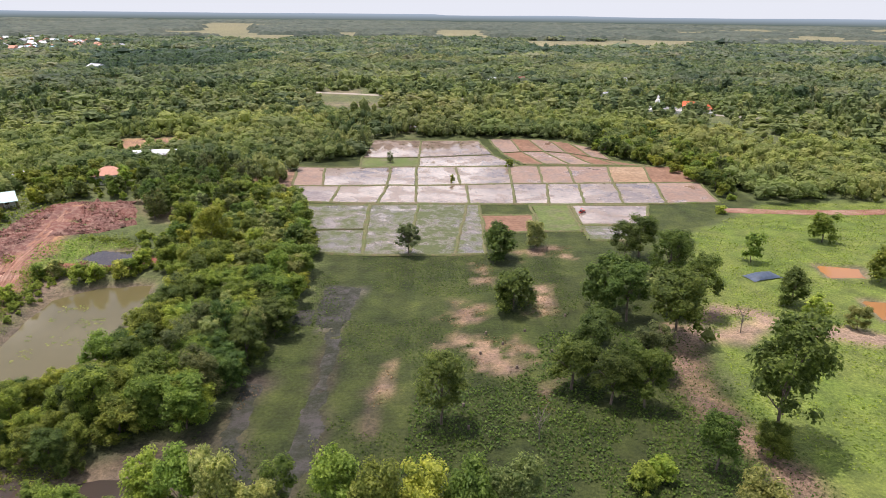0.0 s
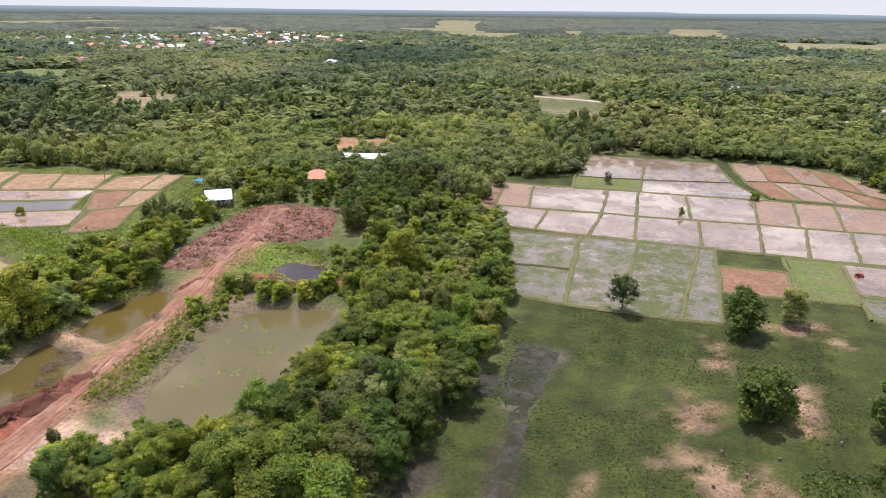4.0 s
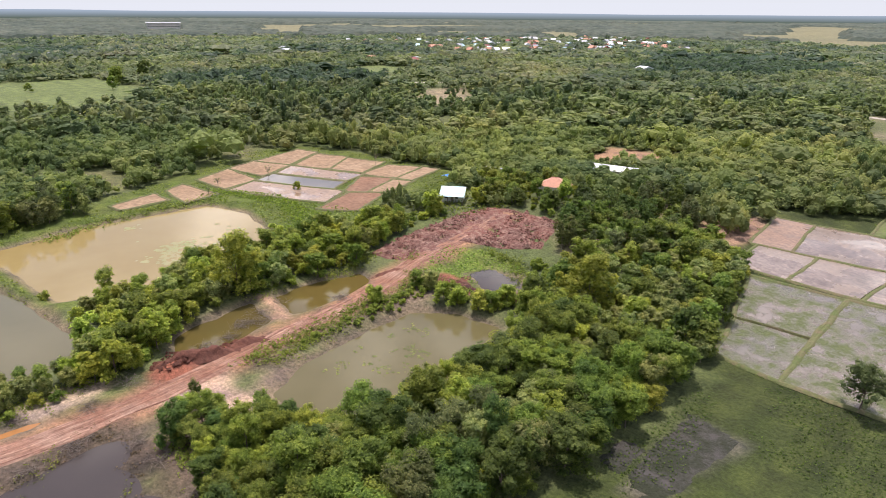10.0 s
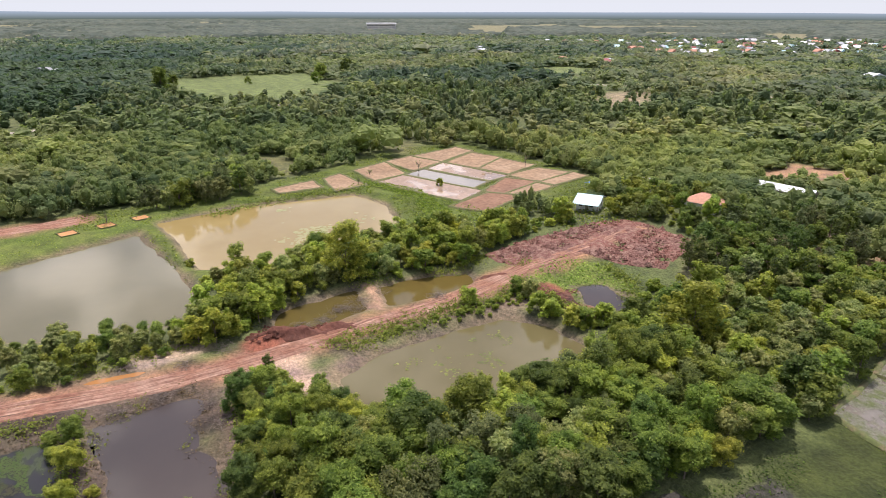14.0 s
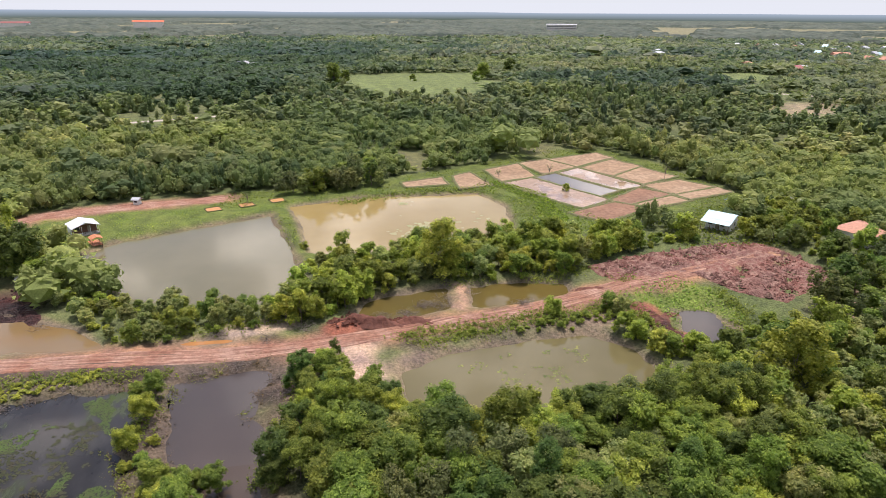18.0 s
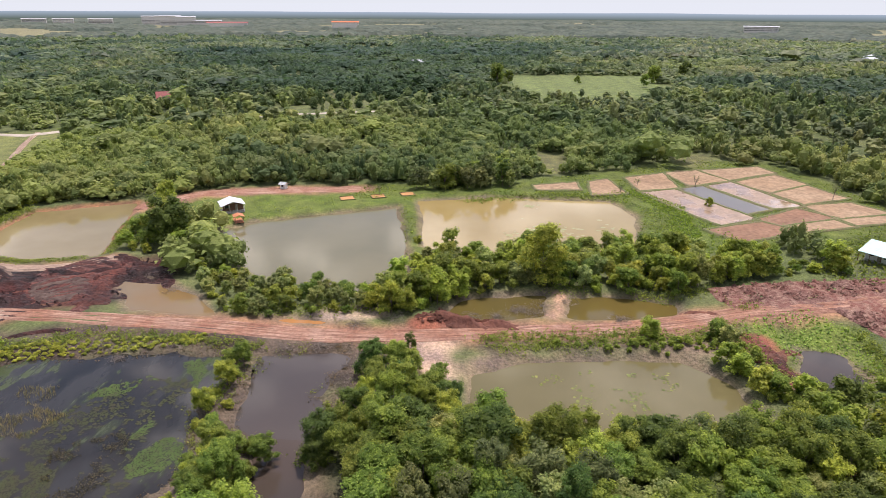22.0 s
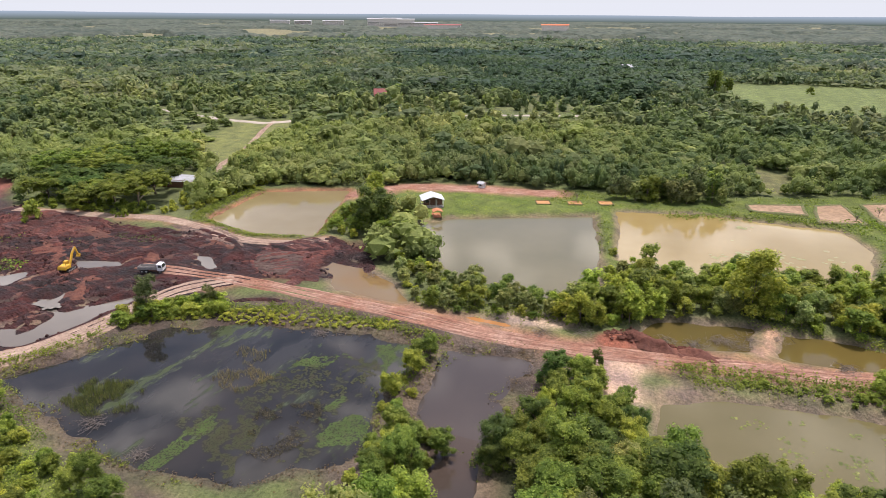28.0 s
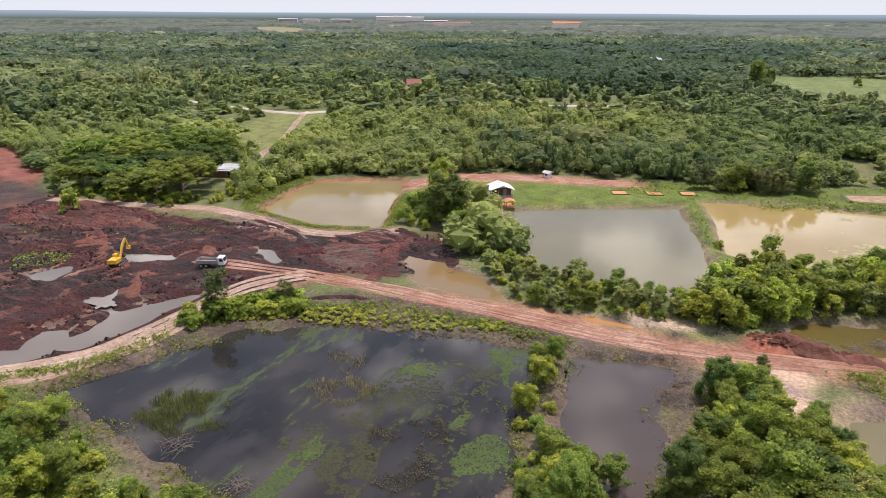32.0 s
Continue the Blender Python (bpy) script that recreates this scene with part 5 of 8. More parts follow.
BANK_GROVE = [(-184, 66), (-191, 80), (-196, 96), (-206, 99), (-206, 84), (-198, 68), (-190, 60)]
grow(BANK_GROVE, 3.6, 33, ("round", "young", "airy", "pale"), 0.7, 1.05, "trees behind the brown pond", -9)
grow(TRACK_CLUMP, 2.7, 13, ("fine_light", "fine_light", "fine_shrub", "fine_round"), 0.46, 0.74, "trees beside the track", -0.2)
hedge(HEDGE_SWAMP, 1.05, 14, "shrub", 0.16, 0.40, "low green creepers and shrubs on the swamp bank", -9, 0.5)
grow(SWAMP_RIDGE, 3.0, 15, ("fine_shrub", "fine_shrub", "fine_light"), 0.5, 0.8, "swamp ridge shrubs", -9)
grow([(-52, 57), (-50, 60), (-42, 60.5), (-36, 63), (-34, 57), (-40, 52), (-46, 53)], 2.8, 37, ("fine_shrub", "fine_light"), 0.5, 0.8, "swamp bank shrubs", 0.2)
grow(SHORE, 3.4, 16, ("fine_shrub", "fine_shrub", "fine_light"), 0.45, 0.85, "shore trees", 0.0)
grow(FARM_HEDGE, 3.2, 27, ("shrub", "young", "shrub"), 0.55, 0.9, "farm hedge shrubs")
grow(HEDGE_BIG, 2.3, 28, ("shrub",), 0.7, 1.05, "swamp bank shrubs", -9)
grow(ORCHARD, 4.2, 17, ("round", "shrub", "young"), 0.5, 0.85, "orchard trees")
grow(EUCALYPT, 5.0, 18, ("airy", "airy", "round"), 0.7, 0.95, "plantation trees")
hedge(PONDSIDE, 1.7, 19, "shrub", 0.24, 0.58, "low bright shrubs along the pond bank", -9, 0.75)
grow(OCHRE_SIDE, 3.2, 20, ("shrub", "young"), 0.45, 0.8, "pond bank trees", 1.6)

# single trees in the fields
for kind, x, y, s, t, label in (
        ("tall", -8.9, 153, 0.78, 1.0, "lone dark tree at the paddy edge"),
        ("round", 14.2, 151, 1.35, 0.85, "round dark bushy tree on the field"),
        ("fine_pale", 24, 159.5, 1.2, 0.95, "pale yellow-green tree on the field"),
        ("willow", 14.6, 122, 1.2, 0.72, "broad drooping tree over bare soil"),
        ("willow", 33.3, 122.4, 1.05, 1.15, "very dark upright tree"), ("tall", 49.8, 154, 1.2, 0.95, ""), ("tall", 45, 149, 0.95, 0.95, ""), ("tall", 51.2, 136, 1.1, 1.0, ""), ("tall", 56, 145, 1.0, 0.95, ""),
        ("tall", 52.3, 120, 1.05, 1.1, ""), ("tall", 43.7, 109.2, 1.5, 0.95, "broad grey-green tree at the bend of the path"), ("tall", 37, 117, 1.1, 0.95, ""), ("tall", 28.7, 107, 0.9, 0.9, ""),
        ("tall", 21.2, 91.5, 1.0, 0.95, ""), ("tall", 26.7, 87.5, 0.95, 1.0, ""), ("tall", 31.8, 86.6, 0.85, 1.25, ""), ("tall", 25, 96, 1.0, 0.95, ""), ("tall", 35, 96, 1.0, 0.9, ""), ("fine_airy", 30, 92, 0.9, 1.0, ""),
        ("tall", 48.4, 78, 1.5, 1.15, "big leaning tree beside the grass slope"), ("fine_round", 46, 75, 0.8, 0.9, ""), ("tall", 37, 71.6, 0.68, 1.35, ""), ("fine_shrub", 28.8, 70, 1.3, 1.0, ""), ("fine_shrub", 26, 68, 1.1, 1.0, ""),
        ("tall", 0, 81.5, 0.92, 1.1, ""), ("round", 103.6, 167, 1.1, 1.0, ""), ("young", 77, 151, 1.0, 1.0, ""), ("round", 74.5, 126, 1.0, 1.0, ""), ("young", 76, 119, 0.9, 0.9, ""),
        ("fine_pale", 81.5, 114, 0.8, 1.0, ""), ("round", 102, 139, 1.1, 1.0, ""), ("shrub", 86.6, 194, 1.0, 1.0, ""), ("round", 48, 120, 1.1, 1.1, ""), ("round", 41, 131, 1.0, 1.1, ""),
        ("young", -90.2, 121.5, 0.75, 0.80, ""), ("young", -90.5, 133.5, 0.62, 0.80, ""), ("pale", -87.4, 134.9, 0.75, 0.85, ""), ("young", -78.1, 134.1, 0.70, 0.80, ""), ("shrub", -73.5, 135.7, 1.30, 1.00, ""), ("young", -71.6, 137.5, 0.62, 0.80, ""), ("shrub", -70.7, 141.1, 1.30, 1.00, ""), ("shrub", -81.3, 132.8, 1.20, 1.00, ""), ("bamboo", -56.8, 150.1, 1.25, 0.95, "tall feathery pale clump over the grove"), ("bamboo", -114, 103, 1.4, 0.95, ""), ("bamboo", -152, -3, 1.05, 1.0, ""), ("fine_round", -130, 8, 1.7, 0.95, "spreading dark tree beside the pond"), ("fine_light", -135, 5, 1.6, 1.0, "bright leafy tree beside the pond"), ("round", -126, 13, 1.0, 0.75, ""),
        ("fine_airy", -78.5, 78.5, 0.42, 1.15, "slender young tree beside the track"), ("shrub", -181.5, 158, 0.85, 1.0, "lone bush between the paddy plots"),
        ("shrub", -140, 71.5, 0.7, 1.0, ""), ("shrub", -122, 73.5, 0.9, 1.0, ""), ("airy", -21.8, 258, 0.6, 0.8, ""), ("round", 26, 255.5, 0.5, 0.9, ""), ("shrub", 3, 228, 0.6, 1.5, ""),
        ("fine_light", -12, 60, 1.25, 1.15, ""), ("fine_airy", -19, 61, 0.9, 1.05, ""), ("fine_light", -2, 59, 1.25, 1.2, ""), ("fine_pale", -26, 60.5, 1.3, 1.3, ""), ("fine_pale", 8.5, 60, 1.2, 1.35, ""), ("fine_light", 3.5, 58, 1.2, 1.2, ""), ("fine_light", -7, 58, 1.2, 1.2, ""), ("fine_pale", -21, 59, 1.0, 1.25, ""), ("fine_light", -31, 62, 1.1, 1.1, ""), ("fine_light", -36, 64, 1.1, 1.0, ""),
        ("round", -507, 86, 2.0, 1.1, "large lone tree at the far meadow"), ("round", -518, 95, 1.2, 1.0, ""), ("round", -534, 212, 1.7, 1.1, "large lone tree at the far meadow"), ("young", -502, 199, 1.3, 1.0, ""), ("willow", -565, 244, 1.4, 1.1, ""), ("young", -520, 150, 0.9, 0.9, ""), ("fine_pale", 36, 58, 1.2, 1.25, ""), ("round", -168, 95 - 160, 0.9, 1.0, ""), ("shrub", -98, -85, 1.5, 1.2, ""), ("fine_airy", -65.4, -7.2, 0.82, 1.15, "feathery young tree on the swamp bank"), ("fine_airy", -73, 1.4, 0.6, 0.95, "feathery young tree on the swamp bank")):
    plant(kind, x, y, s, t, random.Random(int(x * 10 + y)), label)

hedge([(-77, 141), (-67, 139), (-66, 150), (-69, 158), (-72, 166), (-82, 163), (-76, 153)], 2.4, 35, "shrub", 0.35, 0.7, "thick shrubs at the edge of the grove", 0.3)
hedge([(-111, -62), (-108, -104), (-118, -106), (-124, -62)], 3.0, 36, "shrub", 0.45, 0.85, "thick shrubs under the rain trees", -9)
hedge([(-124, -50), (-132, -62), (-138, -70), (-150, -68), (-172, -78), (-182, -64), (-168, -44), (-160, -52), (-140, -52)], 2.4, 41, "shrub", 0.3, 0.75, "low tangled shrubs between the shed and the pond", -9)
hedge([(-118, -57), (-128, -53), (-142, -56), (-158, -54), (-166, -62), (-158, -72), (-140, -66), (-128, -62)], 2.8, 38, "shrub", 0.4, 0.85, "thick bright shrubs behind the ochre pond", -9)
_r = random.Random(44)
for x, y in zip(*scatter([(-113, -66), (-124, -58), (-158, -84), (-184, -120), (-150, -132), (-112, -104)], 10.5, 44)):
    if abs(x + 147) + abs(y + 77) > 9 and from_line(np.array([x]), np.array([y]), [(-150, -76), (-128, -60)])[0] > 5.5:
        plant("umbrella", float(x), float(y), _r.uniform(0.95, 1.3), _r.uniform(0.75, 0.95), _r, "", "rain trees")

# woodland, as masses of joined crowns that grow coarser with distance
EYE_X, EYE_Y = 0.0, 60.0
VILLAGE = [(-500, 700), (-700, 690), (-960, 1050), (-1000, 1500), (-760, 1400), (-560, 1000)]


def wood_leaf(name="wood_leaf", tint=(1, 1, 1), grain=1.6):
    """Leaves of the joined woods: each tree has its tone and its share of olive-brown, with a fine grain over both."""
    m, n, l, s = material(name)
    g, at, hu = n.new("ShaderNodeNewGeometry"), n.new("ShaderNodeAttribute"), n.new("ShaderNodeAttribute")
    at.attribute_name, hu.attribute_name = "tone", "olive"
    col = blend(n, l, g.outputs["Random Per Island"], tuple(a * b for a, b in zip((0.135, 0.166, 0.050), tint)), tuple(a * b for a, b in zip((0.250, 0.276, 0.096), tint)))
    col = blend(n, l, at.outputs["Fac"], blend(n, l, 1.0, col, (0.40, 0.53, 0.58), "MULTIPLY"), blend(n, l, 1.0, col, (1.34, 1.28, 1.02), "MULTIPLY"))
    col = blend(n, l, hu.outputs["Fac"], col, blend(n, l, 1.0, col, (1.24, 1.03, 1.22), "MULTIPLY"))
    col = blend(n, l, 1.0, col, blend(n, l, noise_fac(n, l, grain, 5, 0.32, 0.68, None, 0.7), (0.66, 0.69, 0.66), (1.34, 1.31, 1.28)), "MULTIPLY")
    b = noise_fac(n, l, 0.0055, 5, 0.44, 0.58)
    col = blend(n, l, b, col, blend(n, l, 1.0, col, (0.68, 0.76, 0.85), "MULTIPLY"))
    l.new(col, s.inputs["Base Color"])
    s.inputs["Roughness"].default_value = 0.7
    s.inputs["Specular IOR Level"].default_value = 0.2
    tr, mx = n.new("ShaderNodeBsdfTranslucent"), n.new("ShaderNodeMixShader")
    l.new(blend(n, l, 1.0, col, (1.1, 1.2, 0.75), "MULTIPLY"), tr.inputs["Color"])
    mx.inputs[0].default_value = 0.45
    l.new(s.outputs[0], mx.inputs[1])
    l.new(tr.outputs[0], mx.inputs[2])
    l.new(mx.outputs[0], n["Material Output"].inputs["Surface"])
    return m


# outer rings turn bluer step by step: distance haze put into the leaf tint
WOOD_LEAF = (wood_leaf("wood_leaf", (1.16, 1.20, 1.25), 3.0), wood_leaf("wood_leaf_haze_thin", (1.08, 1.12, 1.45), 2.0), wood_leaf("wood_leaf_haze", (1.02, 1.05, 1.7), 1.0), wood_leaf("wood_leaf_haze_deep", (0.95, 1.0, 2.0), 0.4))
# plantations of dark, even trees, with cloud shadows painted into some of the woods
DARK_SHADED_WOODS = ([(-820, -346), (-1127, -17), (-1050, 150), (-798, 162), (-640, 95), (-535, 62), (-448, 49), (-400, 40), (-385, -20), (-420, -70), (-535, -120), (-642, -230)],
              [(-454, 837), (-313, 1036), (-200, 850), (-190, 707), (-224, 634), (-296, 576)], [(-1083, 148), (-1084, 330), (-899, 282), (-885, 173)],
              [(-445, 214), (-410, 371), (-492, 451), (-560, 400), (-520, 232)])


def joined_wood(x, y, wide, high, clumps, leaves, size, seed, label, core=0.86, mat=None):
    """Many trees as one mass: a shape of leaf clumps, turned and sized anew for each."""
    rng = np.random.default_rng(seed)
    n = len(x)
    z = land(x, y)
    parts = []
    shape = np.array((float(np.mean(wide)), float(np.mean(wide)), float(np.mean(high))))
    for variant in range(3):
        a = rng.uniform(0, 6.28, clumps) + np.arange(clumps) * 2.4
        lev = np.linspace(0.26, 0.72, clumps) if clumps > 1 else np.array((0.5,))
        c = np.stack([np.cos(a) * 0.74 * (1.12 - lev ** 2.5), np.sin(a) * 0.74 * (1.12 - lev ** 2.5), lev], 1) * (shape if clumps > 1 else (0, 0, shape[2]))
        r = rng.uniform(0.36, 0.52, clumps) * shape[0] * (1.0 if clumps > 1 else 1.75)
        fl = 0.95 if clumps > 1 else 0.42 * shape[2] / r[0]
        tv, tf = leaf_tris(c, r, leaves, size * shape[0], rng, 0.5, fl, 1.15)
        cv, cf = (CORE_V, CORE_F) if leaves > 26 and clumps > 1 else (GEM_V, GEM_F)
        cores = np.concatenate([cv * (1 + rng.normal(size=(len(cv), 1)) * 0.13) * rr * core * (1, 1, fl) + cc for cc, rr in zip(c, r)])
        parts.append((np.concatenate([tv, cores]) / shape, tf, np.concatenate([cf + len(tv) + k * len(cv) for k in range(clumps)])))
    which = rng.integers(0, 3, n)
    VV, QQ, TT, tone, olive, off = [], [], [], [], [], 0
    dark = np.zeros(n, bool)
    for p in DARK_SHADED_WOODS:
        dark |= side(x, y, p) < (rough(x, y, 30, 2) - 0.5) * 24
    for k, (V, q, t) in enumerate(parts):
        m = which == k
        cnt = int(m.sum())
        g = rng.uniform(0, 6.3, cnt)
        c, s = np.cos(g)[:, None], np.sin(g)[:, None]
        P = np.empty((cnt, len(V), 3), np.float32)
        P[..., 0] = x[m][:, None] + (V[:, 0] * c - V[:, 1] * s) * wide[m][:, None]
        P[..., 1] = y[m][:, None] + (V[:, 0] * s + V[:, 1] * c) * wide[m][:, None]
        P[..., 2] = z[m][:, None] + V[:, 2] * high[m][:, None]
        o = (np.arange(cnt) * len(V))[:, None, None] + off
        VV.append(P.reshape(-1, 3))
        QQ.append((q[None] + o).reshape(-1, 3))
        TT.append((t[None] + o).reshape(-1, 3))
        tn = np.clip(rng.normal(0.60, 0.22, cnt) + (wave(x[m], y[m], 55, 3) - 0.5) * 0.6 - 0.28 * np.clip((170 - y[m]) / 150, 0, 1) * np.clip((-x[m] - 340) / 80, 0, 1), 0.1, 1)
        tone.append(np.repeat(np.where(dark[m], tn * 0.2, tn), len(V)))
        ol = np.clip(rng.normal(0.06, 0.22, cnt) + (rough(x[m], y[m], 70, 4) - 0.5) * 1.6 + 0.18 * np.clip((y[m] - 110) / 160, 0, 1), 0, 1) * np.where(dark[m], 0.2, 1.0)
        olive.append(np.repeat(ol, len(V)))
        off += cnt * len(V)
    V, tris, tone, olive = np.concatenate(VV), np.concatenate(QQ + TT), np.concatenate(tone), np.concatenate(olive)
    me = mesh_of("woodland", V, tris, [mat], False)
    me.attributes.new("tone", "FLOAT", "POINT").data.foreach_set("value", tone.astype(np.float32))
    me.attributes.new("olive", "FLOAT", "POINT").data.foreach_set("value", olive.astype(np.float32))
    return tagged(new("woodland", me), label, "woodland", kind="stuff")


def wood_points(r0, r1, spacing, seed):
    lim = r1 + 5
    x, y = scatter([(-lim, -lim + 60), (-lim, lim + 60), (lim * 0.74, lim + 60), (72, 30), (50, 20), (-40, -110), (-lim * 0.5, -lim + 60)], spacing, seed, 0.5)
    r = np.hypot(x - EYE_X, y - EYE_Y)
    ok = (r >= r0) & (r < r1)
    x, y = x[ok], y[ok]
    rng = np.random.default_rng(seed)
    ok = ~is_open(x, y, 1.5)
    gap = (rough(x, y, 75, 1) > np.where(r0 > 290, 0.585, 0.66)) | (rough(x, y, 24, 3) > 0.70) | (side(x, y, VILLAGE) < 0)
    ok &= ~gap | (rng.random(len(x)) < 0.42)
    ok &= (side(x, y, SCRUB) > 0) | (rng.random(len(x)) < 0.12)
    ok &= rng.random(len(x)) > 0.04
    return x[ok], y[ok]


RAIN_TREES = [(-112, -60), (-126, -56), (-160, -80), (-190, -122), (-150, -138), (-108, -105)]
KEEP_CLEAR = ([(-113, -60), (-128, -52), (-160, -52), (-172, -20), (-120, 0), (-106, -16)], RAIN_TREES, GROVE, BELT_A, TRACK_CLUMP, SWAMP_RIDGE, SHORE, ORCHARD, EUCALYPT, OCHRE_SIDE,
              [(-115, 40), (-115, -10), (-30, -40), (10, 0), (5, 60), (-36, 70), (-40, 190), (-60, 215), (-115, 185), (-140, 160), (-135, 70)], [(-36, 20), (70, 20), (70, 70), (-36, 62)])
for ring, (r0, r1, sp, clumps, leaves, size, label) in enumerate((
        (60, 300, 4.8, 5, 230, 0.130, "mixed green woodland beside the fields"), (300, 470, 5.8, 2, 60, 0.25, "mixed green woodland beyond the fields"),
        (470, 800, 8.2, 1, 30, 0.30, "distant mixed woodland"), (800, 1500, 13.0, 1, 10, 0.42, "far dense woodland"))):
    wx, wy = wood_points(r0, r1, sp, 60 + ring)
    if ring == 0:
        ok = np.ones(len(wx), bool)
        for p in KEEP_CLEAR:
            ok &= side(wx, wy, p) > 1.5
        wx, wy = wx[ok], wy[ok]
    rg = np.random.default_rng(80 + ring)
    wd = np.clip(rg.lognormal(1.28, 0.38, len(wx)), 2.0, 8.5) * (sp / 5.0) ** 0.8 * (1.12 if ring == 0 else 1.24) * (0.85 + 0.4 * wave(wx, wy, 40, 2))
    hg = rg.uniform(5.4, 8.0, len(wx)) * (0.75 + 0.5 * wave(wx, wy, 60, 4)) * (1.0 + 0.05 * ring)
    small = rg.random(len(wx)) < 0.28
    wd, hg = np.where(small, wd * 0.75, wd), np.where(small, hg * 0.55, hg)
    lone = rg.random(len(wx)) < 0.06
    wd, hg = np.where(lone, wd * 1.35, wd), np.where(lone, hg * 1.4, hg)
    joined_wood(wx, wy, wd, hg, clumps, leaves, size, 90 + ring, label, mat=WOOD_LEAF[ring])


FAR_WORKS = [(-2428, -500), (-2368, -920), (-2683, -1385), (-2574, -1240), (-2636, -1310), (-2543, -1160), (-2730, -1630), (-2749, -1811), (-2808, -1988), (-2576, -1090), (-2071, 835)]


# undergrowth between the nearest trees
ux, uy = wood_points(60, 290, 3.0, 77)
ok = np.ones(len(ux), bool)
for p in KEEP_CLEAR:
    ok &= side(ux, uy, p) > 0.5
ux, uy = ux[ok], uy[ok]
rg = np.random.default_rng(78)
joined_wood(ux, uy, rg.uniform(1.7, 3.0, len(ux)), rg.uniform(3.2, 6.2, len(ux)) * (0.75 + 0.5 * wave(ux, uy, 60, 4)), 1, 40, 0.25, 79, "tangled bushes under the woodland trees", mat=WOOD_LEAF[0])


def canopy():
    """Woodland from afar out to the horizon: one rolling roof of crowns with gaps for fields."""
    ang = np.linspace(radians(-50), radians(170), 640)
    rad = [1400.0]
    while rad[-1] < 4850:
        rad.append(rad[-1] * 1.010 + 0.5)
    A, R = (a.ravel() for a in np.meshgrid(ang, np.array(rad), indexing="ij"))
    x, y = EYE_X - np.sin(A) * R, EYE_Y + np.cos(A) * R
    rng = np.random.default_rng(3)
    z = land(x, y) + 3.0 + rough(x, y, 22, 1) * 6 + rng.uniform(-2.5, 3.0, len(x)) + 3 * wave(x, y, 150, 2)
    near_works = np.zeros(len(x), bool)
    for fx, fy in FAR_WORKS:
        aw, rw = math.atan2(EYE_X - fx, fy - EYE_Y), math.hypot(fx - EYE_X, fy - EYE_Y)
        near_works |= (np.abs(A - aw) < 0.02) & (R > rw - 340) & (R < rw + 60)
    gap = near_works | (wave(A * 2300, R * 0.45, 190, 4) * 0.75 + wave(x, y, 47, 1) * 0.25 > 0.60) | (is_open(x, y, 6) & (R < 2000)) | (R < 1430)
    z = np.where(gap, land(x, y) - 2.0, z)
    me = mesh_of("canopy", np.stack([x, y, z], 1), grid_faces(len(ang), len(rad)), [HAZE_WOOD], False)
    tn = np.clip(rng.normal(0.4, 0.22, len(x)) + (wave(x, y, 90, 3) - 0.5) * 0.6, 0, 1)
    me.attributes.new("tone", "FLOAT", "POINT").data.foreach_set("value", tn.astype(np.float32))
    tagged(new("horizon_wood", me), "endless flat woodland reaching the horizon", "woodland", kind="stuff")


# greyed blue-green crowns: the haze of distance is put into this base colour
HAZE_WOOD = earth("hazy_woodland", (0.050, 0.068, 0.052), (0.078, 0.096, 0.070), (0.115, 0.125, 0.090), 0.004, 0.03, 0.9, 0.3, 1.0)
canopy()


def horizon():
    """The last line of land and sky-blue hills at the edge of sight: a glowing backdrop with painted haze."""
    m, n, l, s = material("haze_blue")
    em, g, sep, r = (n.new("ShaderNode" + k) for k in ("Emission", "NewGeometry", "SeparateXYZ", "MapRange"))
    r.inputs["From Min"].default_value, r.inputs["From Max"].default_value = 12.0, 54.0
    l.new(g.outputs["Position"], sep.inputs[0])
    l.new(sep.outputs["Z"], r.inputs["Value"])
    # haze as an emission gradient, green-grey below to pale blue above
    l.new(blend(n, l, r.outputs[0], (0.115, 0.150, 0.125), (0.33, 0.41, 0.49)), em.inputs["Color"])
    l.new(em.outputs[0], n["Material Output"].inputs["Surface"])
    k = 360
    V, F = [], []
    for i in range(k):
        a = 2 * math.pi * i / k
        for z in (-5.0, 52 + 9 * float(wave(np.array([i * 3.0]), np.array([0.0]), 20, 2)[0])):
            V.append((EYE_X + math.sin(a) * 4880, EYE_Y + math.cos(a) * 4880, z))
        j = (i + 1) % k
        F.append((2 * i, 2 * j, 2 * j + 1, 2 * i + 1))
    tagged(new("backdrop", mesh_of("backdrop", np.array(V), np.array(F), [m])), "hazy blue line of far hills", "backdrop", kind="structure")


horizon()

# ---- buildings, machines and small things ----


def part(name, bm, mat, parent, label=""):
    me = bpy.data.meshes.new(name)
    bm.to_mesh(me)
    bm.free()
    me.materials.append(mat)
    ob = new(name, me)
    ob.parent = parent
    return tagged(ob, label)


def box(x0, x1, y0, y1, z0, z1, bm=None, bevel=0.0):
    bm = bm or bmesh.new()
    r = bmesh.ops.create_cube(bm, size=1, matrix=Matrix.Translation(((x0 + x1) / 2, (y0 + y1) / 2, (z0 + z1) / 2)) @ Matrix.Diagonal((x1 - x0, y1 - y0, z1 - z0, 1)))
    if bevel:
        es = list({e for v in r["verts"] for e in v.link_edges})
        bmesh.ops.bevel(bm, geom=es, offset=bevel, segments=2, affect="EDGES")
    return bm


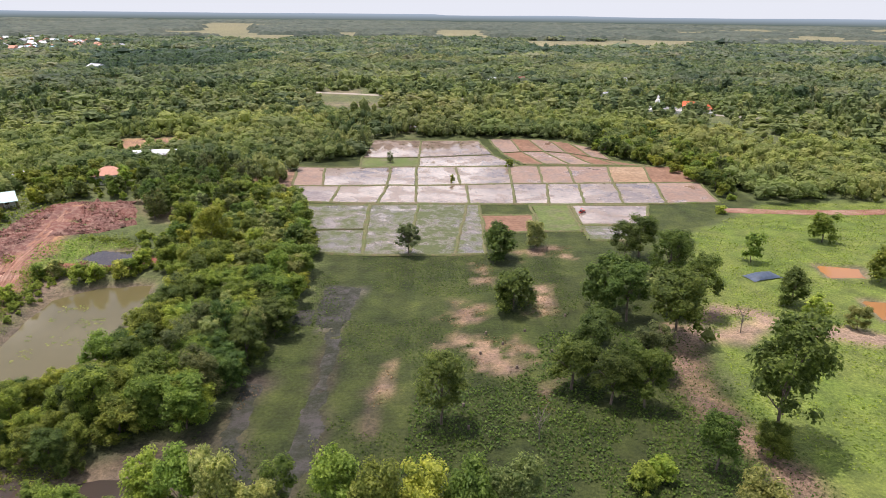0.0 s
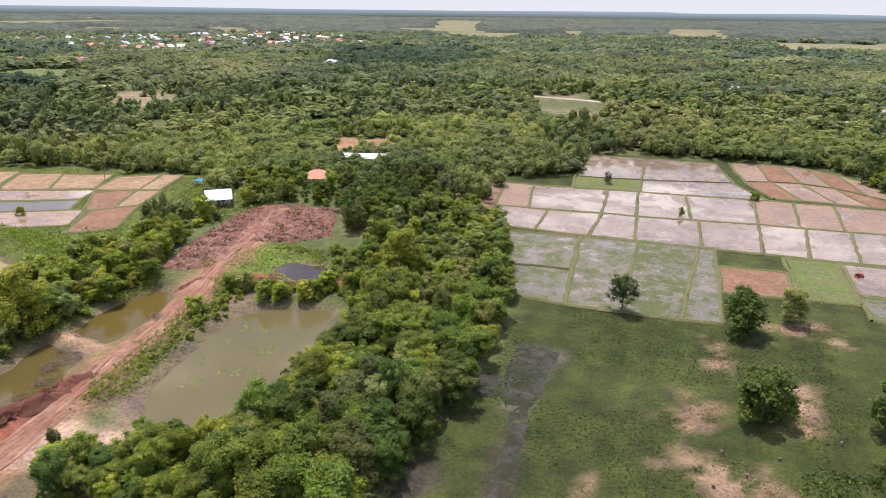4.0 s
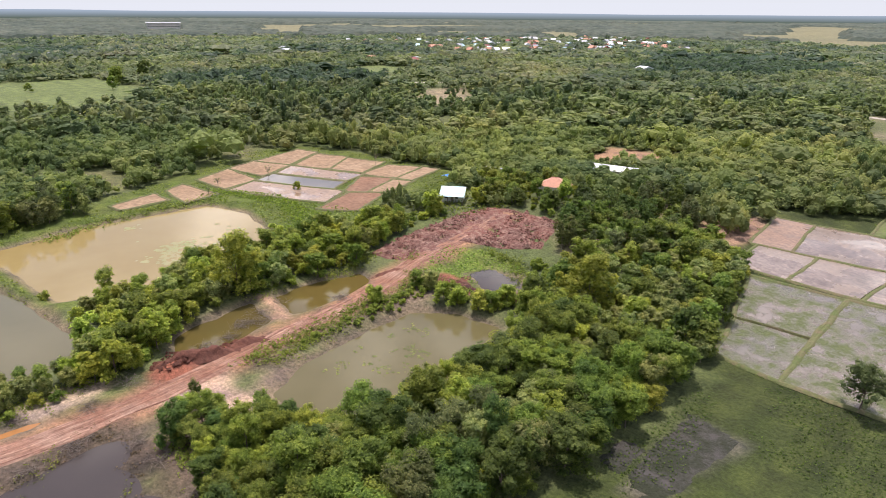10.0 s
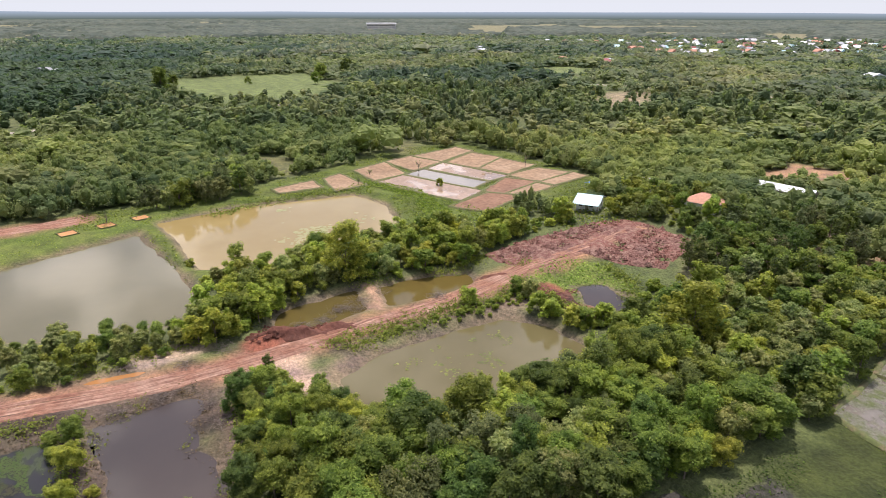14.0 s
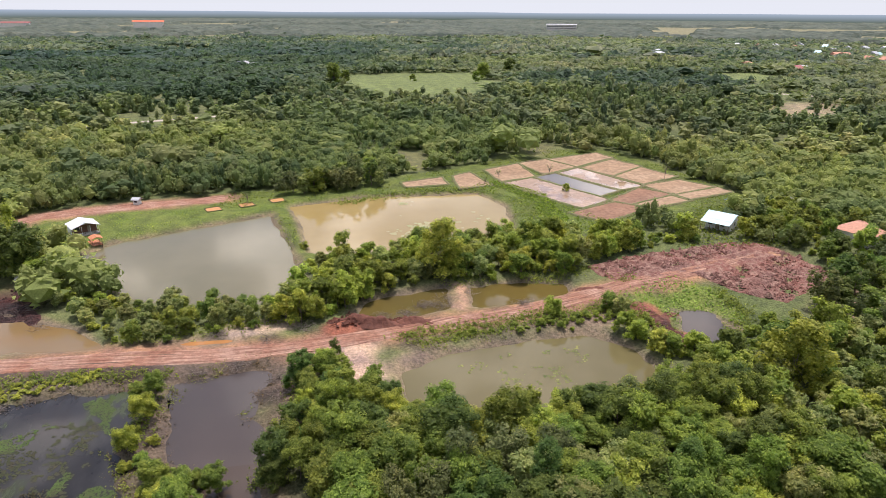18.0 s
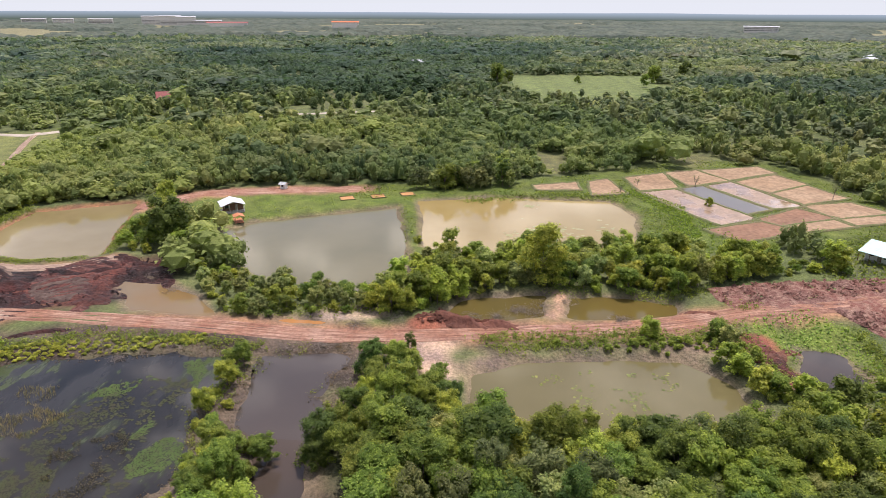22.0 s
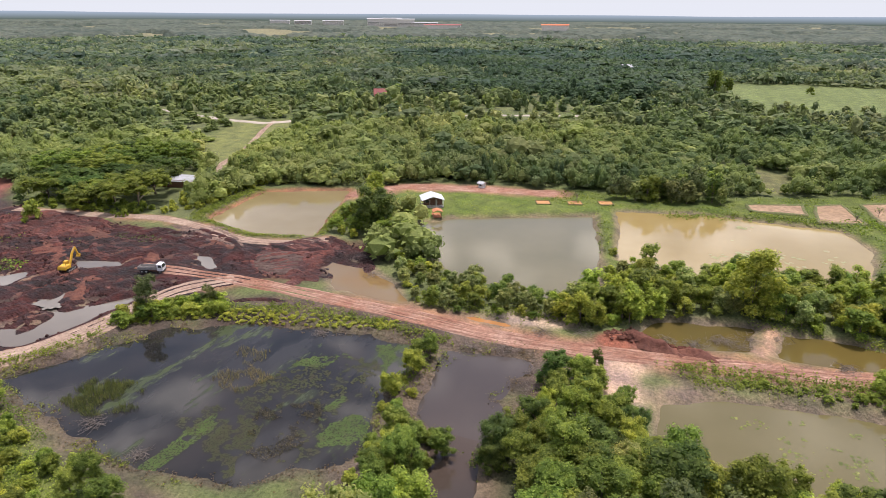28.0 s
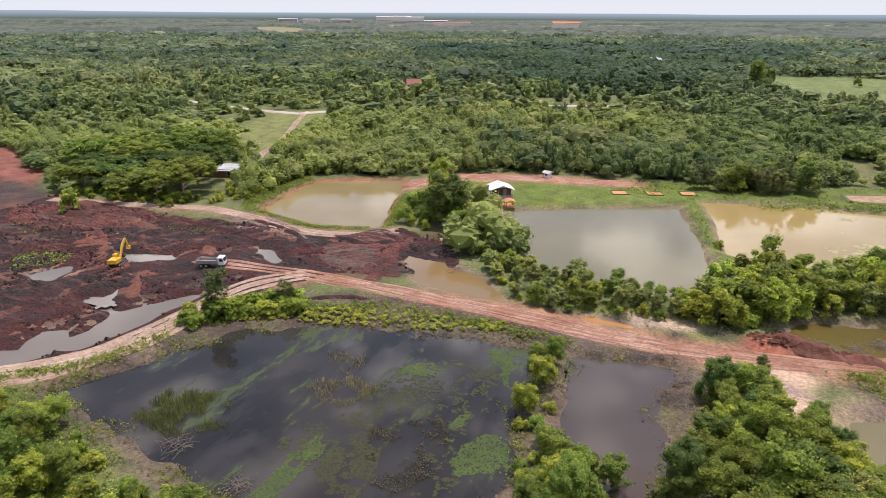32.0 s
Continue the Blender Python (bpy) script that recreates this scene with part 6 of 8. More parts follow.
def prism(profile, y0, y1, bm=None):
    """A profile in x and z, drawn along y."""
    bm = bm or bmesh.new()
    a = [bm.verts.new((x, y0, z)) for x, z in profile]
    b = [bm.verts.new((x, y1, z)) for x, z in profile]
    n = len(profile)
    bm.faces.new(a[::-1])
    bm.faces.new(b)
    for i in range(n):
        bm.faces.new((a[i], a[(i + 1) % n], b[(i + 1) % n], b[i]))
    bmesh.ops.recalc_face_normals(bm, faces=bm.faces)
    return bm


def rod(a, b, r, bm=None, sides=10, r2=None):
    bm = bm or bmesh.new()
    a, b = Vector(a), Vector(b)
    m = Matrix.Translation((a + b) / 2) @ (b - a).to_track_quat("Z", "Y").to_matrix().to_4x4()
    bmesh.ops.create_cone(bm, cap_ends=True, segments=sides, radius1=r, radius2=r if r2 is None else r2, depth=(b - a).length, matrix=m)
    return bm


def base(name, x, y, turn, label, category, group="", z=None, sink=0.0):
    ob = new(name)
    z = float(height(np.array([x]), np.array([y]))[0]) if z is None else z
    ob.matrix_world = pose(x, y, z - sink, 0, 0, turn)
    return tagged(ob, label, category, group)


M_TIN = plain("white_tin", (0.64, 0.66, 0.68), 0.45, 0.0, 0.8, 0.12)
M_TINGREY = plain("grey_tin", (0.42, 0.43, 0.44), 0.5, 0.2, 0.8, 0.25)
M_TINBLUE = plain("turquoise_tin", (0.42, 0.62, 0.64), 0.5, 0.0, 0.8, 0.15)
M_TILE = plain("orange_tile", (0.52, 0.26, 0.17), 0.8, 0, 2.0, 0.25, 0.4)
M_REDROOF = plain("red_roof", (0.27, 0.065, 0.055), 0.6, 0, 1.5, 0.25)
M_WALL = plain("white_wall", (0.66, 0.65, 0.62), 0.8, 0, 1.2, 0.15)
M_WOOD = plain("brown_timber", (0.16, 0.075, 0.045), 0.7, 0, 5.0, 0.35, 0.3)
M_PALEWOOD = plain("grey_timber", (0.30, 0.25, 0.20), 0.8, 0, 5.0, 0.3, 0.3)
M_DECK = plain("orange_deck", (0.45, 0.17, 0.07), 0.7, 0, 4.0, 0.3)
M_GLASS = plain("dark_pane", (0.03, 0.035, 0.04), 0.08, 0, 2.0, 0.2)
M_CONC = plain("concrete", (0.40, 0.38, 0.35), 0.9, 0, 2.0, 0.2, 0.3)
M_TARP = plain("blue_tarp", (0.05, 0.20, 0.50), 0.5, 0, 2.0, 0.3)
M_YELLOW = plain("machine_yellow", (0.62, 0.36, 0.03), 0.45, 0, 2.0, 0.25)
M_BLACK = plain("black_rubber", (0.02, 0.02, 0.02), 0.8, 0, 4.0, 0.3)
M_STEEL = plain("dusty_steel", (0.33, 0.31, 0.29), 0.6, 0.4, 3.0, 0.25)
M_CAB = plain("white_cab", (0.70, 0.70, 0.70), 0.4, 0, 2.0, 0.12)
M_RED = plain("tractor_red", (0.50, 0.05, 0.03), 0.45, 0, 3.0, 0.2)
M_STATUE = plain("white_plaster", (0.80, 0.79, 0.77), 0.7, 0, 1.0, 0.06)
M_ORANGE = plain("orange_cloth", (0.65, 0.14, 0.05), 0.8, 0, 1.0, 0.2)


def tin_roof(parent, half, y0, y1, eave, rise, mat, over=0.4, name="roof", ribs=True):
    """A gable roof of corrugated sheet, ridge along y; each slope is a part with its ribs."""
    for s in (-1, 1):
        pr = [(0, eave + rise), (s * (half + over), eave - rise * over / half), (s * (half + over), eave - rise * over / half + 0.07), (0, eave + rise + 0.07)]
        sl = part(name, prism(pr, y0 - over, y1 + over), mat, parent)
        if ribs:
            bm = bmesh.new()
            n = max(4, int((y1 - y0) / 0.55))
            for k in range(n + 1):
                y = y0 - over + 0.05 + (y1 - y0 + 2 * over - 0.1) * k / n
                w = 0.035
                prism([(0, eave + rise + 0.072), (s * (half + over), eave - rise * over / half + 0.072), (s * (half + over), eave - rise * over / half + 0.105), (0, eave + rise + 0.105)], y - w, y + w, bm)
            part("rib", bm, mat, sl)
    part("ridge_cap", prism([(-0.22, eave + rise + 0.04), (0, eave + rise + 0.15), (0.22, eave + rise + 0.04), (0, eave + rise + 0.09)], y0 - over, y1 + over), mat, parent)


def window(parent, x, y, z, w, h, face):
    """A framed window let into a wall; face is 'x' or 'y', the way that it looks along."""
    s = 0.03
    if face == "x":
        o = part("window", box(x - s, x + s, y - w / 2, y + w / 2, z, z + h), M_GLASS, parent, "dark window pane")
        for a in (-w / 2 - 0.05, w / 2):
            part("frame", box(x - s * 2, x + s * 2, y + a, y + a + 0.05, z - 0.05, z + h + 0.05), M_WALL, o)
    else:
        o = part("window", box(x - w / 2, x + w / 2, y - s, y + s, z, z + h), M_GLASS, parent, "dark window pane")
        for a in (-w / 2 - 0.05, w / 2):
            part("frame", box(x + a, x + a + 0.05, y - s * 2, y + s * 2, z - 0.05, z + h + 0.05), M_WALL, o)


# pond cabin, with its porch towards the water
cabin = base("pond_cabin", -159.5, 12.8, 122, "white tin-roofed cabin with an open timber porch beside the pond", "cabin")
W2, D2 = 3.7, 5.4
part("slab", box(-W2, W2, -1.6, D2, 0, 0.35, None, 0.03), M_CONC, cabin)
part("back_wall", box(-W2, W2, D2 - 0.15, D2, 0.35, 2.85), M_WALL, cabin)
for sx0 in (-W2, W2 - 0.15):
    part("side_wall", box(sx0, sx0 + 0.15, 1.0, D2 - 0.15, 0.35, 2.85), M_WALL, cabin)
part("front_wall", box(-W2 + 0.15, W2 - 0.15, 1.0, 1.15, 0.35, 2.85), M_WOOD, cabin, "brown boarded front wall")
part("gable", prism([(-W2, 2.85), (W2, 2.85), (0, 4.05)], 0.98, 1.12), M_WALL, cabin)
window(cabin, -1.9, 0.97, 1.3, 1.3, 1.0, "y")
part("door", box(0.9, 1.8, 0.93, 0.99, 0.35, 2.35), M_PALEWOOD, cabin)
for px in (-W2 + 0.1, -1.2, 1.2, W2 - 0.1):
    part("post", rod((px, -1.45, 0.35), (px, -1.45, 2.9), 0.07), M_WALL, cabin)
for px0, px1 in ((-W2 + 0.15, -0.2), (1.3, W2 - 0.15)):
    part("rail", box(px0, px1, -1.49, -1.42, 1.15, 1.25), M_WOOD, cabin)
    for k in range(9):
        xx = px0 + (px1 - px0) * (k + 0.5) / 9
        part("baluster", box(xx - 0.03, xx + 0.03, -1.47, -1.44, 0.35, 1.15), M_WOOD, cabin)
tin_roof(cabin, W2, -1.6, D2, 2.85, 1.25, M_TIN)
cabin.scale = (0.88, 0.88, 0.88)
jetty = base("jetty", -152.6, 17.0, 122, "small orange timber jetty with a roof over the water", "jetty", z=-1.0)
for px in (-1.1, 1.1):
    for py in (-3.2, -0.8, 1.4):
        part("pile", rod((px, py, -1.2), (px, py, 1.0), 0.08), M_WOOD, jetty)
for k in range(14):
    part("plank", box(-1.25, 1.25, -3.4 + k * 0.36, -3.4 + k * 0.36 + 0.32, 0.98, 1.04), M_DECK, jetty)
for px in (-1.15, 1.15):
    part("handrail", box(px - 0.04, px + 0.04, -3.3, -0.6, 1.7, 1.78), M_WOOD, jetty)
    for py in (-3.3, -0.7):
        part("post", rod((px, py, 1.0), (px, py, 2.9), 0.05), M_WOOD, jetty)
part("roof", prism([(-1.5, 2.7), (0, 3.2), (1.5, 2.7), (1.5, 2.78), (0, 3.29), (-1.5, 2.78)], -3.6, -0.4), M_DECK, jetty)

# farmhouse with a pale roof at the orchard
farm = base("farm_house", -131, 183.8, 38, "white farm house with a pale two-tone tin roof", "house")
part("plinth", box(-3.4, 3.4, -2.8, 2.8, -0.3, 0.25, None, 0.03), M_CONC, farm)
for y0 in (-2.7, 2.55):
    part("wall", box(-3.3, 3.3, y0, y0 + 0.15, 0.25, 3.0), M_WALL, farm)
for x0 in (-3.3, 3.15):
    part("end_wall", box(x0, x0 + 0.15, -2.55, 2.55, 0.25, 3.0), M_WALL, farm)
    part("gable", prism([(-0.075, 3.0), (0.075, 3.0), (0.075, 3.9), (-0.075, 3.9)], -1.2, 1.2), M_WALL, farm).matrix_local = pose(x0 + 0.075, 0, 0)
for xx in (-2.0, 1.2):
    window(farm, xx, -2.73, 1.2, 1.1, 1.0, "y")
window(farm, 3.33, 0.3, 1.2, 1.0, 1.0, "x")
part("door", box(-0.6, 0.3, -2.76, -2.68, 0.25, 2.3), M_PALEWOOD, farm)
roof_turn = new("roof_frame", None)
roof_turn.parent = farm
for s, mt in ((-1, M_TINBLUE), (1, M_TIN)):
    part("roof_sheet", prism([(0, 4.3), (s * 3.6, 3.0), (s * 3.6, 3.07), (0, 4.37)], -3.9, 3.9), mt, roof_turn)
    for k in range(13):
        y = -3.85 + k * 0.64
        part("rib", prism([(0, 4.372), (s * 3.6, 3.072), (s * 3.6, 3.11), (0, 4.41)], y - 0.03, y + 0.03), mt, roof_turn)
part("veranda_roof", prism([(-3.6, 2.98), (-5.6, 2.45), (-5.6, 2.52), (-3.6, 3.05)], -3.9, 3.9), M_TINBLUE, roof_turn)
roof_turn.matrix_local = pose(0, 0, 0, 0, 0, 90)
for xx in (-3.6, -1.2, 1.2, 3.6):
    part("veranda_post", rod((xx, -5.4, -0.2), (xx, -5.4, 2.5), 0.07), M_WOOD, farm)


def simple_house(name, x, y, turn, w, d, eave, rise, roof_mat, wall_mat, label, category, group="", hip=False, windows=2):
    """A small house: four walls, gables, windows, a door and a roof."""
    ob = base(name, x, y, turn, label, category, group, sink=0.2)
    for y0 in (-d / 2, d / 2 - 0.15):
        part("wall", box(-w / 2, w / 2, y0, y0 + 0.15, 0, eave + 0.2), wall_mat, ob)
    for x0 in (-w / 2, w / 2 - 0.15):
        part("end_wall", box(x0, x0 + 0.15, -d / 2 + 0.15, d / 2 - 0.15, 0, eave + 0.2), wall_mat, ob)
    for k in range(windows):
        window(ob, -w / 2 + w * (k + 0.5) / windows, -d / 2 - 0.02, 1.0, 1.0, 1.0, "y")
    part("door", box(-0.45, 0.45, d / 2 - 0.01, d / 2 + 0.05, 0.1, 2.1), M_WOOD, ob)
    if hip:
        bm = bmesh.new()
        o = 0.7
        low = [bm.verts.new(p) for p in ((-w / 2 - o, -d / 2 - o, eave), (w / 2 + o, -d / 2 - o, eave), (w / 2 + o, d / 2 + o, eave), (-w / 2 - o, d / 2 + o, eave))]
        r = max(0.2, w / 2 - d / 2)
        a, b = bm.verts.new((-r, 0, eave + rise)), bm.verts.new((r, 0, eave + rise))
        for f in ((low[0], low[1], b, a), (low[1], low[2], b), (low[2], low[3], a, b), (low[3], low[0], a), (low[3], low[2], low[1], low[0])):
            bm.faces.new(f)
        bmesh.ops.recalc_face_normals(bm, faces=bm.faces)
        rf = part("roof", bm, roof_mat, ob)
        part("ridge", rod((-r, 0, eave + rise), (r, 0, eave + rise), 0.12), roof_mat, rf)
    else:
        rt = part("roof", prism([(-d / 2 - 0.5, eave - rise / d), (0, eave + rise), (d / 2 + 0.5, eave - rise / d), (d / 2 + 0.5, eave - rise / d + 0.1), (0, eave + rise + 0.1), (-d / 2 - 0.5, eave - rise / d + 0.1)], -w / 2 - 0.5, w / 2 + 0.5), roof_mat, ob)
        rt.matrix_local = pose(0, 0, 0, 0, 0, 90)
        for s in (-1, 1):
            g = part("gable", prism([(-d / 2, eave), (d / 2, eave), (0, eave + rise - 0.05)], -0.07, 0.07), wall_mat, ob)
            g.matrix_local = pose(s * (w / 2 - 0.075), 0, 0, 0, 0, 90)
    return ob


simple_house("village_house", -110, 207.5, 20, 8.5, 6.5, 3.0, 2.3, M_TILE, M_WALL, "house with an orange tiled hip roof among trees", "house", hip=True)
simple_house("long_shed", -108.5, 239, 14, 17, 6.0, 3.2, 1.1, M_TIN, M_PALEWOOD, "long shed with a bright white tin roof", "shed", windows=5)
simple_house("hut", -143.5, 215.5, 25, 5.5, 3.6, 2.3, 0.7, M_TINGREY, M_PALEWOOD, "small hut with a grey tin roof", "hut", windows=1)
simple_house("farm_shed", -148, -78, 105, 13.0, 6.5, 2.6, 1.4, M_TINGREY, M_WOOD, "open shed with a weathered grey tin roof", "shed")
simple_house("outhouse", -188, 19, 70, 1.8, 1.6, 2.0, 0.4, M_TINGREY, M_WALL, "small grey outhouse on the bare strip", "outhouse", windows=1)
simple_house("red_house", -352, -107, 118, 10, 7, 4.6, 4.4, M_REDROOF, M_WOOD, "tall house with a steep dark red roof", "house", windows=3)
simple_house("farm_house", -310, 403, 10, 9, 6, 3, 1.4, M_TIN, M_WALL, "small white-roofed house on a clearing", "house")
simple_house("hut", -84.8, 227.0, 30, 4.5, 3, 2.2, 0.8, M_TINGREY, M_PALEWOOD, "tin-roofed hut under plantation trees", "hut", windows=1)
tarp = base("tarp_shelter", -152, 200.5, 15, "low shelter under a blue tarpaulin", "shelter")
part("sheet", prism([(-1.6, 1.5), (0, 2.0), (1.6, 1.5), (1.6, 1.55), (0, 2.06), (-1.6, 1.55)], -1.6, 1.6), M_TARP, tarp)
for px in (-1.5, 1.5):
    for py in (-1.5, 1.5):
        part("pole", rod((px, py, -0.2), (px, py, 1.55), 0.04), M_PALEWOOD, tarp)
heap = base("tarp_heap", 75.5, 141.3, 20, "low heap covered with a crumpled blue tarpaulin", "tarp")
hx, hy = (a.ravel() for a in np.meshgrid(np.linspace(-4.2, 4.2, 22), np.linspace(-2.0, 2.0, 12), indexing="ij"))
hz = 1.1 * np.clip(1 - (hx / 4.3) ** 2, 0, 1) * np.clip(1 - (hy / 2.1) ** 2, 0, 1) ** 0.7 + 0.35 * (rough(hx, hy, 1.1, 2) - 0.5) + 0.1
sheet_ob = new("sheet", mesh_of("sheet", np.stack([hx, hy, hz], 1), grid_faces(22, 12), [plain("faded_tarp", (0.055, 0.080, 0.120), 0.55, 0, 1.2, 0.4)]))
sheet_ob.parent = heap
junk = base("pump_shelter", -124.5, 10.5, 20, "grey pump shelter of old tin sheets at the pond corner", "shelter")
part("roof", box(-1.2, 1.2, -1.0, 1.0, 1.75, 1.82), M_TINGREY, junk)
part("back", box(-1.1, 1.1, 0.85, 0.9, 0, 1.75), M_TINGREY, junk)
part("tank", rod((0.3, 0, 0), (0.3, 0, 1.1), 0.5, None, 16), M_TARP, junk, "blue plastic tank")
for px in (-1.1, 1.1):
    for py in (-0.9, 0.85):
        part("pole", rod((px, py, -0.2), (px, py, 1.78), 0.04), M_PALEWOOD, junk)

# ochre seed beds on the lawn
M_BEDSOIL = earth("bed_soil", (0.50, 0.26, 0.10), (0.44, 0.23, 0.10), (0.38, 0.20, 0.10), 0.3, 1.2, 0.9, 0.3, 0.08)
for k, (x, y) in enumerate(((-178.4, 43.3), (-182.0, 52.8), (-185.7, 62.0))):
    h0 = float(height(np.array([x]), np.array([y]))[0])
    bed = base("seed_bed", x, y, 112, "rectangular sandy ochre bed with a low earth rim", "bed", "seed beds")
    part("soil", box(-2.1, 2.1, -2.0, 2.0, 0.02, 0.14, None, 0.04), M_BEDSOIL, bed)
    for s in (-1, 1):
        part("rim", box(-2.4, 2.4, s * 2.15 - 0.18, s * 2.15 + 0.18, -0.1, 0.3, None, 0.08), M_BUND, bed)
        part("rim", box(s * 2.25 - 0.15, s * 2.25 + 0.15, -1.95, 1.95, -0.1, 0.28, None, 0.08), M_BUND, bed)

# excavator at work in the red mud
dig = base("excavator", -75.6, -42.8, 200, "yellow crawler excavator with raised boom in red mud", "excavator")
for s in (-1, 1):
    tr = part("track", prism([(-1.9, 0.1), (-1.5, 0), (1.5, 0), (1.9, 0.1), (2.05, 0.45), (1.8, 0.85), (-1.8, 0.85), (-2.05, 0.45)], s * 1.15 - 0.3, s * 1.15 + 0.3), M_BLACK, dig)
    for xx in (-1.6, -0.8, 0, 0.8, 1.6):
        part("roller", rod((xx, s * 1.15 - 0.33, 0.42), (xx, s * 1.15 + 0.33, 0.42), 0.3, None, 12), M_STEEL, tr)
part("turntable", rod((0, 0, 0.8), (0, 0, 1.1), 0.8, None, 20), M_BLACK, dig)
part("engine_house", box(-2.3, 0.1, -1.25, 1.25, 1.1, 2.2, None, 0.12), M_YELLOW, dig)
part("counterweight", prism([(-2.75, 1.15), (-2.3, 1.1), (-2.3, 2.1), (-2.6, 2.1)], -1.25, 1.25), M_YELLOW, dig)
cabp = part("cab", box(0.1, 1.6, 0.2, 1.25, 1.1, 2.85, None, 0.1), M_YELLOW, dig)
part("windscreen", box(1.58, 1.63, 0.3, 1.15, 1.6, 2.7), M_GLASS, cabp)
part("side_glass", box(0.3, 1.4, 1.24, 1.28, 1.7, 2.7), M_GLASS, cabp)
part("exhaust", rod((-1.5, -0.7, 2.2), (-1.5, -0.7, 2.8), 0.07), M_BLACK, dig)
part("boom", prism([(0.2, 1.4), (0.6, 1.2), (2.6, 4.3), (4.2, 5.9), (4.0, 6.3), (2.2, 4.9)], -0.75, -0.35), M_YELLOW, dig)
part("boom_ram", rod((1.0, -0.3, 1.5), (2.6, -0.3, 4.1), 0.09), M_STEEL, dig)
part("stick", prism([(3.9, 6.4), (4.4, 6.3), (5.4, 3.6), (5.1, 3.5)], -0.7, -0.4), M_YELLOW, dig)
part("stick_ram", rod((2.7, -0.55, 5.4), (4.1, -0.55, 6.45), 0.08), M_STEEL, dig)
part("bucket", prism([(5.0, 3.7), (5.6, 3.6), (5.75, 3.0), (5.3, 2.6), (4.7, 2.8), (5.0, 3.2)], -1.05, -0.05), M_YELLOW, dig)

dig.scale = (0.78, 0.78, 0.76)
# tipper lorry
lorry = base("tipper_lorry", -82.8, -24.3, 113, "white-cabbed tipper lorry with an empty grey body", "lorry")
part("chassis", box(-3.2, 3.3, -0.45, 0.45, 0.75, 1.0), M_BLACK, lorry)
cb = part("cab", prism([(1.9, 0.8), (3.45, 0.8), (3.5, 1.6), (3.2, 2.65), (1.9, 2.7)], -1.15, 1.15), M_CAB, lorry)
part("windscreen", prism([(3.5, 1.68), (3.53, 1.68), (3.26, 2.5), (3.22, 2.5)], -1.0, 1.0), M_GLASS, cb)
for s in (-1, 1):
    part("side_glass", box(2.3, 3.15, s * 1.15 - 0.02, s * 1.15 + 0.02, 1.7, 2.4), M_GLASS, cb)
    part("headlight", box(3.45, 3.5, s * 0.85 - 0.15, s * 0.85 + 0.15, 0.95, 1.15), M_CAB, cb)
    part("mirror", box(3.2, 3.3, s * 1.35 - 0.1, s * 1.35 + 0.1, 1.8, 2.2), M_BLACK, cb)
part("bumper", box(3.4, 3.6, -1.15, 1.15, 0.5, 0.8, None, 0.04), M_BLACK, lorry)
part("body_floor", box(-3.5, 1.7, -1.2, 1.2, 1.05, 1.2), M_STEEL, lorry)
for s in (-1, 1):
    sd = part("body_side", box(-3.5, 1.7, s * 1.2 - 0.05, s * 1.2 + 0.05, 1.2, 1.95), M_STEEL, lorry)
    for k in range(7):
        xx = -3.3 + k * 0.8
        part("stake", box(xx, xx + 0.1, s * 1.29 - 0.04, s * 1.29 + 0.04, 1.1, 1.95), M_STEEL, sd)
part("headboard", box(1.6, 1.75, -1.2, 1.2, 1.2, 2.6), M_STEEL, lorry)
part("tailgate", box(-3.58, -3.5, -1.2, 1.2, 1.1, 1.9), M_STEEL, lorry)
for xx in (2.6, -1.2, -2.4):
    for s in (-1, 1):
        wh = part("wheel", rod((xx, s * 0.8, 0.5), (xx, s * 1.12, 0.5), 0.5, None, 20), M_BLACK, lorry)
        part("rim", rod((xx, s * 1.1, 0.5), (xx, s * 1.14, 0.5), 0.26, None, 16), M_STEEL, wh)

lorry.scale = (0.82, 0.82, 0.82)
# small red tractor in the flooded plot
trac = base("tractor", 43, 192, 25, "small red farm tractor standing in a flooded paddy", "tractor", z=0.2)
part("bonnet", box(0.0, 1.5, -0.35, 0.35, 0.75, 1.35, None, 0.08), M_RED, trac)
part("axle_house", box(-0.8, 0.3, -0.4, 0.4, 0.5, 1.0), M_BLACK, trac)
part("seat", box(-0.7, -0.25, -0.25, 0.25, 1.0, 1.2, None, 0.05), M_BLACK, trac)
part("canopy", box(-1.0, 0.2, -0.6, 0.6, 2.1, 2.16, None, 0.02), M_RED, trac)
for px in (-0.9, 0.1):
    for py in (-0.5, 0.5):
        part("canopy_post", rod((px, py, 0.9), (px, py, 2.1), 0.03), M_BLACK, trac)
for xx, rr in ((-0.6, 0.65), (1.2, 0.4)):
    for s in (-1, 1):
        wh = part("wheel", rod((xx, s * 0.5, rr), (xx, s * 0.85, rr), rr, None, 20), M_BLACK, trac)
        part("rim", rod((xx, s * 0.83, rr), (xx, s * 0.87, rr), rr * 0.5, None, 12), M_RED, wh)
part("tiller", box(-1.7, -1.0, -0.9, 0.9, 0.25, 0.6, None, 0.06), M_RED, trac)

trac.scale = (0.62, 0.62, 0.62)
# white seated statue on its terrace, with shrines beside it
terrace = base("shrine_terrace", 128, 388, -18, "pale paved terrace with low white walls", "terrace")
part("paving", box(-22, 30, -8, 9, -0.5, 0.5), M_CONC, terrace)
for y0 in (-8.4, 9.0):
    part("low_wall", box(-22, 30, y0, y0 + 0.4, -0.5, 1.6), M_WALL, terrace)
bm = bmesh.new()
